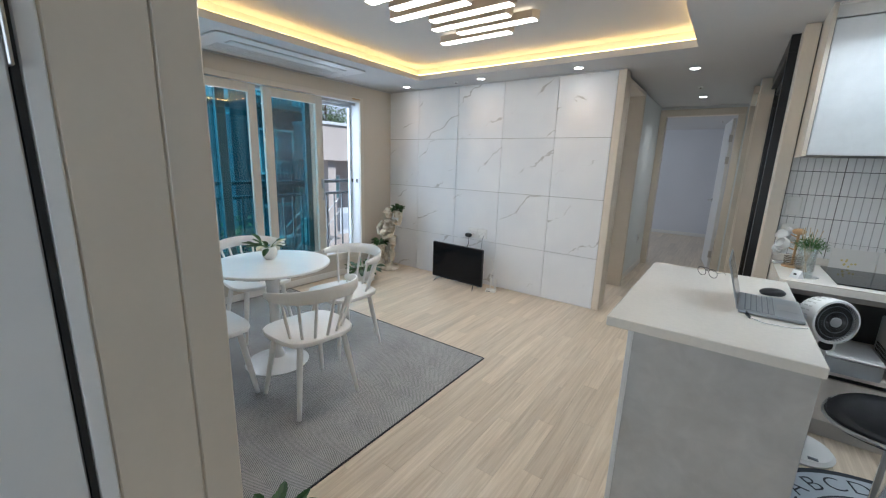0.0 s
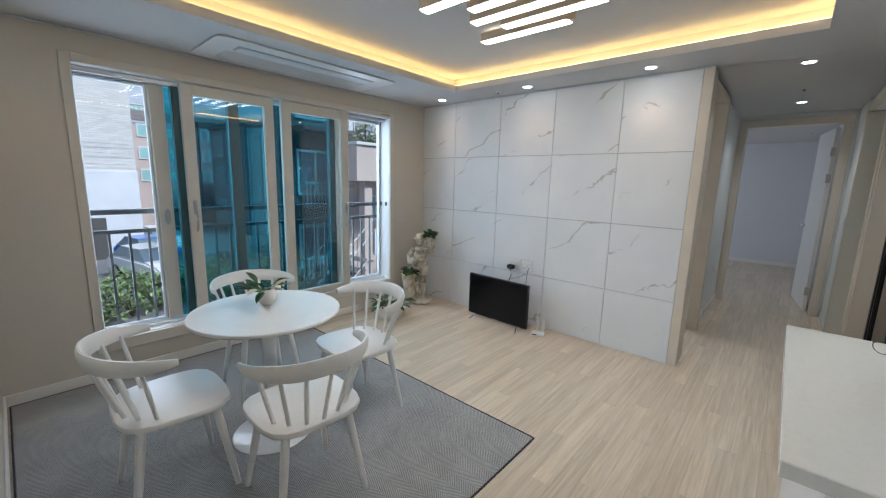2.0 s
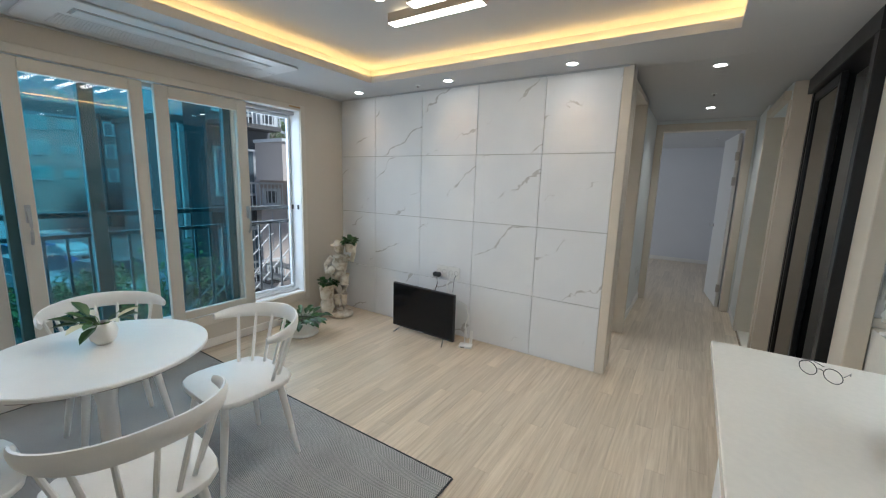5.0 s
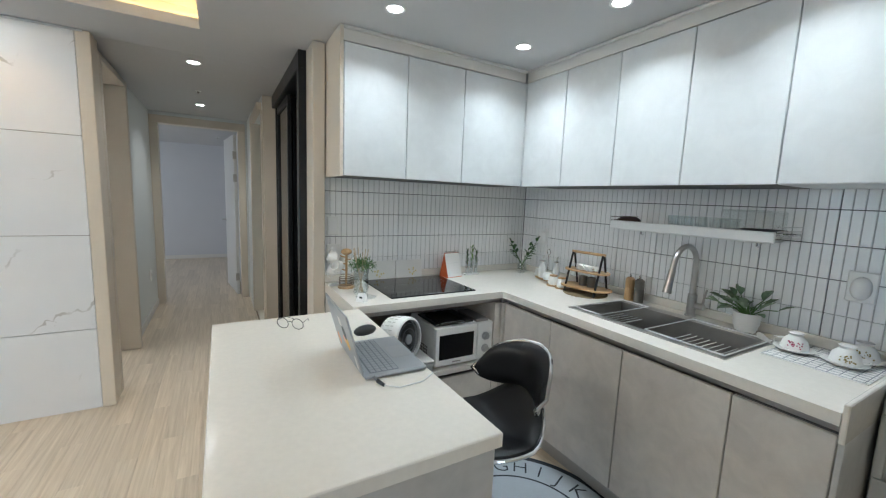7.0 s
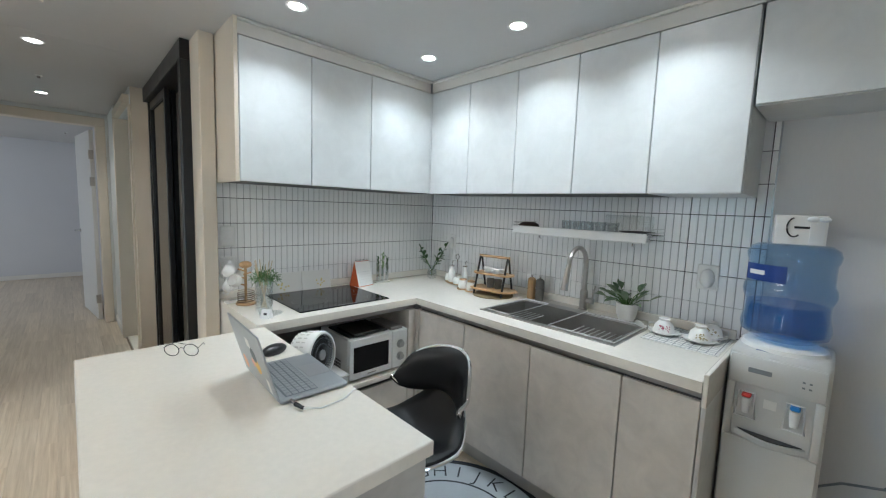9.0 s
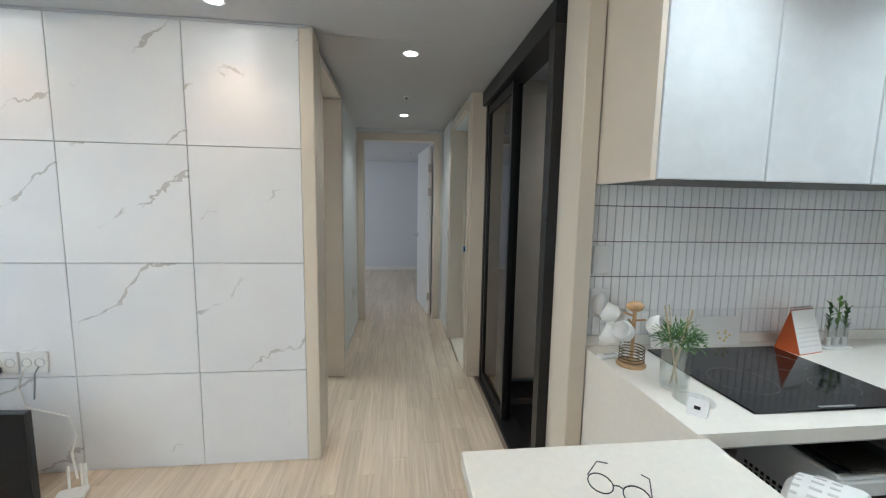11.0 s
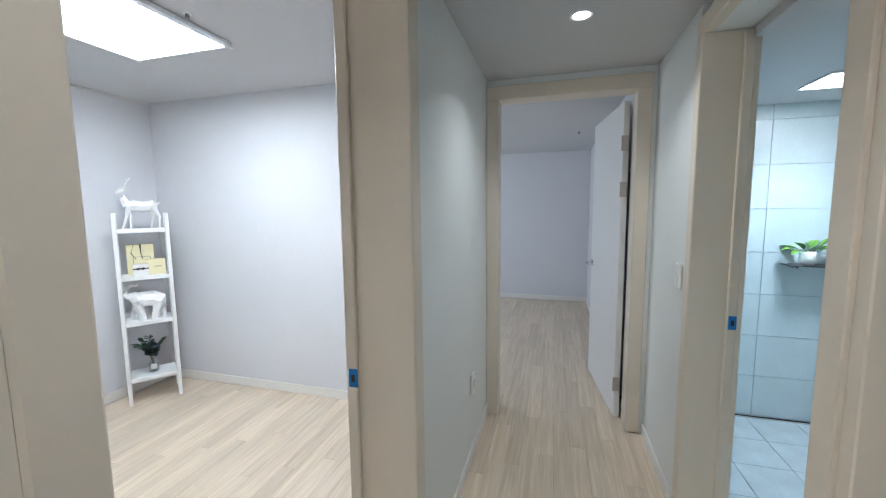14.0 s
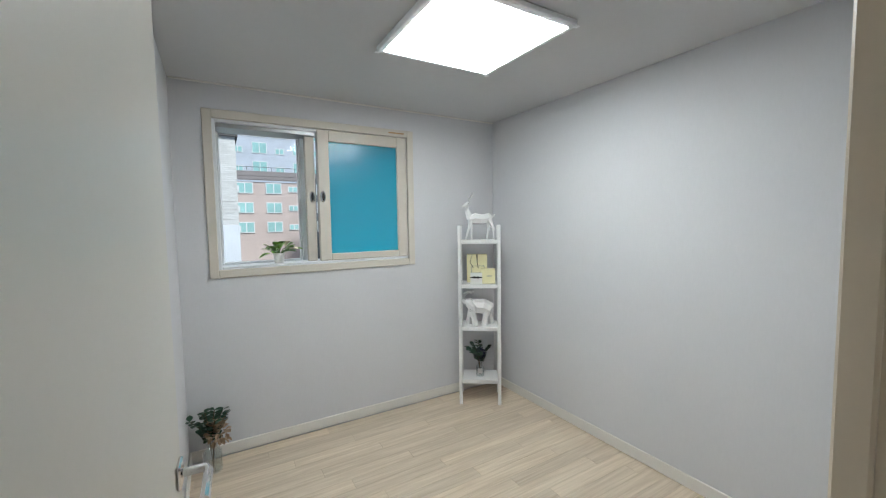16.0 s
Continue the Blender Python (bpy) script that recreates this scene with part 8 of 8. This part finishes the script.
for k, (x, y, rz, pr) in enumerate(((2.03, 1.685, 110, M_PRINT), (2.03, 1.535, 285, M_PRINTB), (2.15, 1.515, 275, M_PRINTB))):
    tc = thing("teacup_set", pose(x, y, CT + 0.0056, 0, 0, rz), "floral porcelain teacup upturned on its saucer", "teacup", "drying teacups")
    part("saucer", lathe([(0.0, 0.0), (0.035, 0.0), (0.062, 0.01), (0.068, 0.014), (0.06, 0.013), (0.0, 0.006)], 32, cap=False), M_POTW, tc, smooth=True)
    part("cup", lathe([(0.047, 0.0125), (0.045, 0.022), (0.04, 0.045), (0.024, 0.062), (0.02, 0.066), (0.026, 0.076), (0.024, 0.077), (0.0, 0.07)], 28, cap=False), M_POTW, tc, smooth=True)
    part("handle", tube([(0.044, 0, 0.02), (0.066, 0, 0.024), (0.066, 0, 0.045), (0.036, 0, 0.05)], 0.0035, 6), M_POTW, tc, smooth=True)
    rgp = random.Random(k)
    bm = bmesh.new()
    for i in range(22):
        a, z = radians(192 - rz) + rgp.gauss(0, 0.28), rgp.uniform(0.022, 0.048)
        rr_ = 0.0455 - (z - 0.022) * 0.24
        ellipsoid((rr_ * math.cos(a), rr_ * math.sin(a), z), (0.0028, 0.0028, 0.0028), bm, 6, 4)
    tagged(part("print", bm, pr, tc, "small floral print"), kind="stuff")

# ---- floor planks, wall tiles: single pieces ----
def shared_box(name, size, mat, bevel=0.0):
    return mesh_of(name, box([-s / 2 for s in size], [s / 2 for s in size], bevel), mat)


def lay(name, me, loc, parent, rz=0.0):
    ob = new(name, me)
    ob.parent = parent
    ob.location = loc
    if rz:
        ob.rotation_euler[2] = rz
    return ob


floor_ob = bpy.data.objects["floor"]
kfloor_ob = bpy.data.objects["floor_kitchen"]
PW, PL = 0.095, 0.95
rest = bmesh.new()
plank_me = {}
rng = random.Random(5)
count = 0


def plank_mesh(length):
    key = round(length, 2)
    if key not in plank_me:
        plank_me[key] = shared_box("plank", (PW - 0.0009, key - 0.0009, 0.012), M_PLANK)
    return plank_me[key], key


# pale oak planks run along the hall
x = W + 0.02
col = 0
while x < E:
    y = -1.4 - (col * 0.41) % PL
    while y < 10.6:
        y0, y1 = max(y, -1.4), min(y + PL, 10.58)
        cx = x + PW / 2
        ok = y1 - y0 > 0.05
        if cx > 0.45 and y0 >= 3.70:
            ok = False
        if cx > 0.45 and y1 > 3.70:
            y1 = 3.70
        if ok and cx > 0.335 and y0 > 5.2 and y0 < 6.9:
            ok = False
        if ok and cx > 0.24 and y0 > 6.9:
            ok = False
        if ok and y1 - y0 > 0.05:
            me, key = plank_mesh(y1 - y0)
            near = -2.9 < cx < 0.4 and 0.9 < (y0 + y1) / 2 < 6.9
            if near and count < 300:
                lay("plank", me, (cx, (y0 + y1) / 2, -0.006), floor_ob)
                count += 1
            else:
                box((cx - PW / 2 + 0.0005, (y0 + y1) / 2 - key / 2 + 0.0005, -0.012), (cx + PW / 2 - 0.0005, (y0 + y1) / 2 + key / 2 - 0.0005, 0.0), bm=rest)
        y += PL
    x += PW
    col += 1
tagged(part("planks", rest, M_PLANK, floor_ob), kind="stuff")

# marble tiles
wall_m = bpy.data.objects["wall_marble_backing"]
xs = [W, -3.066, -2.462, -1.858, -1.254, -0.70]
zs = [0.0, 0.532, 1.128, 1.727, H]
for i in range(5):
    for j in range(4):
        sx, sz = xs[i + 1] - xs[i] - 0.0042, zs[j + 1] - zs[j] - 0.0042
        lay("tile", shared_box("tile", (sx, 0.012, sz), M_MARBLE, 0.001), ((xs[i] + xs[i + 1]) / 2, YM + 0.006, (zs[j] + zs[j + 1]) / 2), wall_m)

# kitchen tiles, upright
wall_s, wall_e = bpy.data.objects["wall_stove"], bpy.data.objects["wall_sink"]
TW, TH = 0.0365, 0.1465
tile_me = shared_box("tile", (TW - 0.0042, 0.012, TH - 0.0034), M_TILE, 0.0012)
rows = [0.9495, 1.0945, 1.241, 1.3875, 1.534]
joint_s, joint_e = bmesh.new(), bmesh.new()
for i in range(45):
    cx = 0.5975 + TW * i
    for cz in rows:
        lay("tile", tile_me, (cx, 3.616, cz), wall_s)
        if i % 7 != 6:
            box((cx + TW / 2 - 0.0022, 3.6128, cz - TH / 2 + 0.0017), (cx + TW / 2 + 0.0022, 3.6225, cz + TH / 2 - 0.0017), bm=joint_s)
cut_me = shared_box("tile", (0.0150, 0.012, TH - 0.0034), M_TILE, 0.0012)
for cz in rows:
    lay("tile", cut_me, (2.2315, 3.616, cz), wall_s)
for i in range(60):
    cy = 3.59 - TW * i
    for cz in rows:
        lay("tile", tile_me, (E + 0.006, cy, cz), wall_e, radians(90))
        if i % 7 != 3:
            box((E + 0.0028, cy - TW / 2 - 0.0022, cz - TH / 2 + 0.0017), (E + 0.0125, cy - TW / 2 + 0.0022, cz + TH / 2 - 0.0017), bm=joint_e)
tagged(part("joints", joint_s, M_JOINT, wall_s, "pale grey upright joints"), kind="stuff")
tagged(part("joints", joint_e, M_JOINT, wall_e, "pale grey upright joints"), kind="stuff")
edge_tiles = bmesh.new()
for y0, y1 in ((1.3605, 1.3795), (1.3837, 1.416), (1.4202, 1.4525)):
    for cz in (1.68, 1.826, 1.972, 2.12) + (tuple(rows) if y1 < 1.417 else ()):
        box((E, y0, cz - TH / 2 + 0.002), (E + 0.012, y1, cz + TH / 2 - 0.002), bm=edge_tiles)
tagged(part("tiles", edge_tiles, M_TILE, wall_e), kind="stuff")

# entry and bathroom floor tiles
ent = bpy.data.objects["floor_entry"]
for i in range(5):
    for j in range(5):
        lay("tile", shared_box("tile", (0.296, 0.296, 0.012), M_ENTRYF, 0.001), (0.71 + 0.3 * i - 0.0, 3.90 + 0.3 * j, -0.079), ent)
bat = bpy.data.objects["floor_bathroom"]
for i in range(5):
    for j in range(7):
        lay("tile", shared_box("tile", (0.297, 0.297, 0.012), M_BATHF, 0.001), (0.66 + 0.3 * i, 5.45 + 0.3 * j, -0.049), bat)
bw = bpy.data.objects["wall_bathroom_north"]
for i in range(3):
    for j in range(8):
        lay("tile", shared_box("tile", (0.597, 0.01, 0.297), M_BATH, 0.001), (0.86 + 0.6 * i, 7.445, 0.11 + 0.3 * j), bw)
structure("trim_tile_edge", box((E - 0.002, 1.3535, 0.87), (E + 0.011, 1.359, 2.20)), M_ALU)
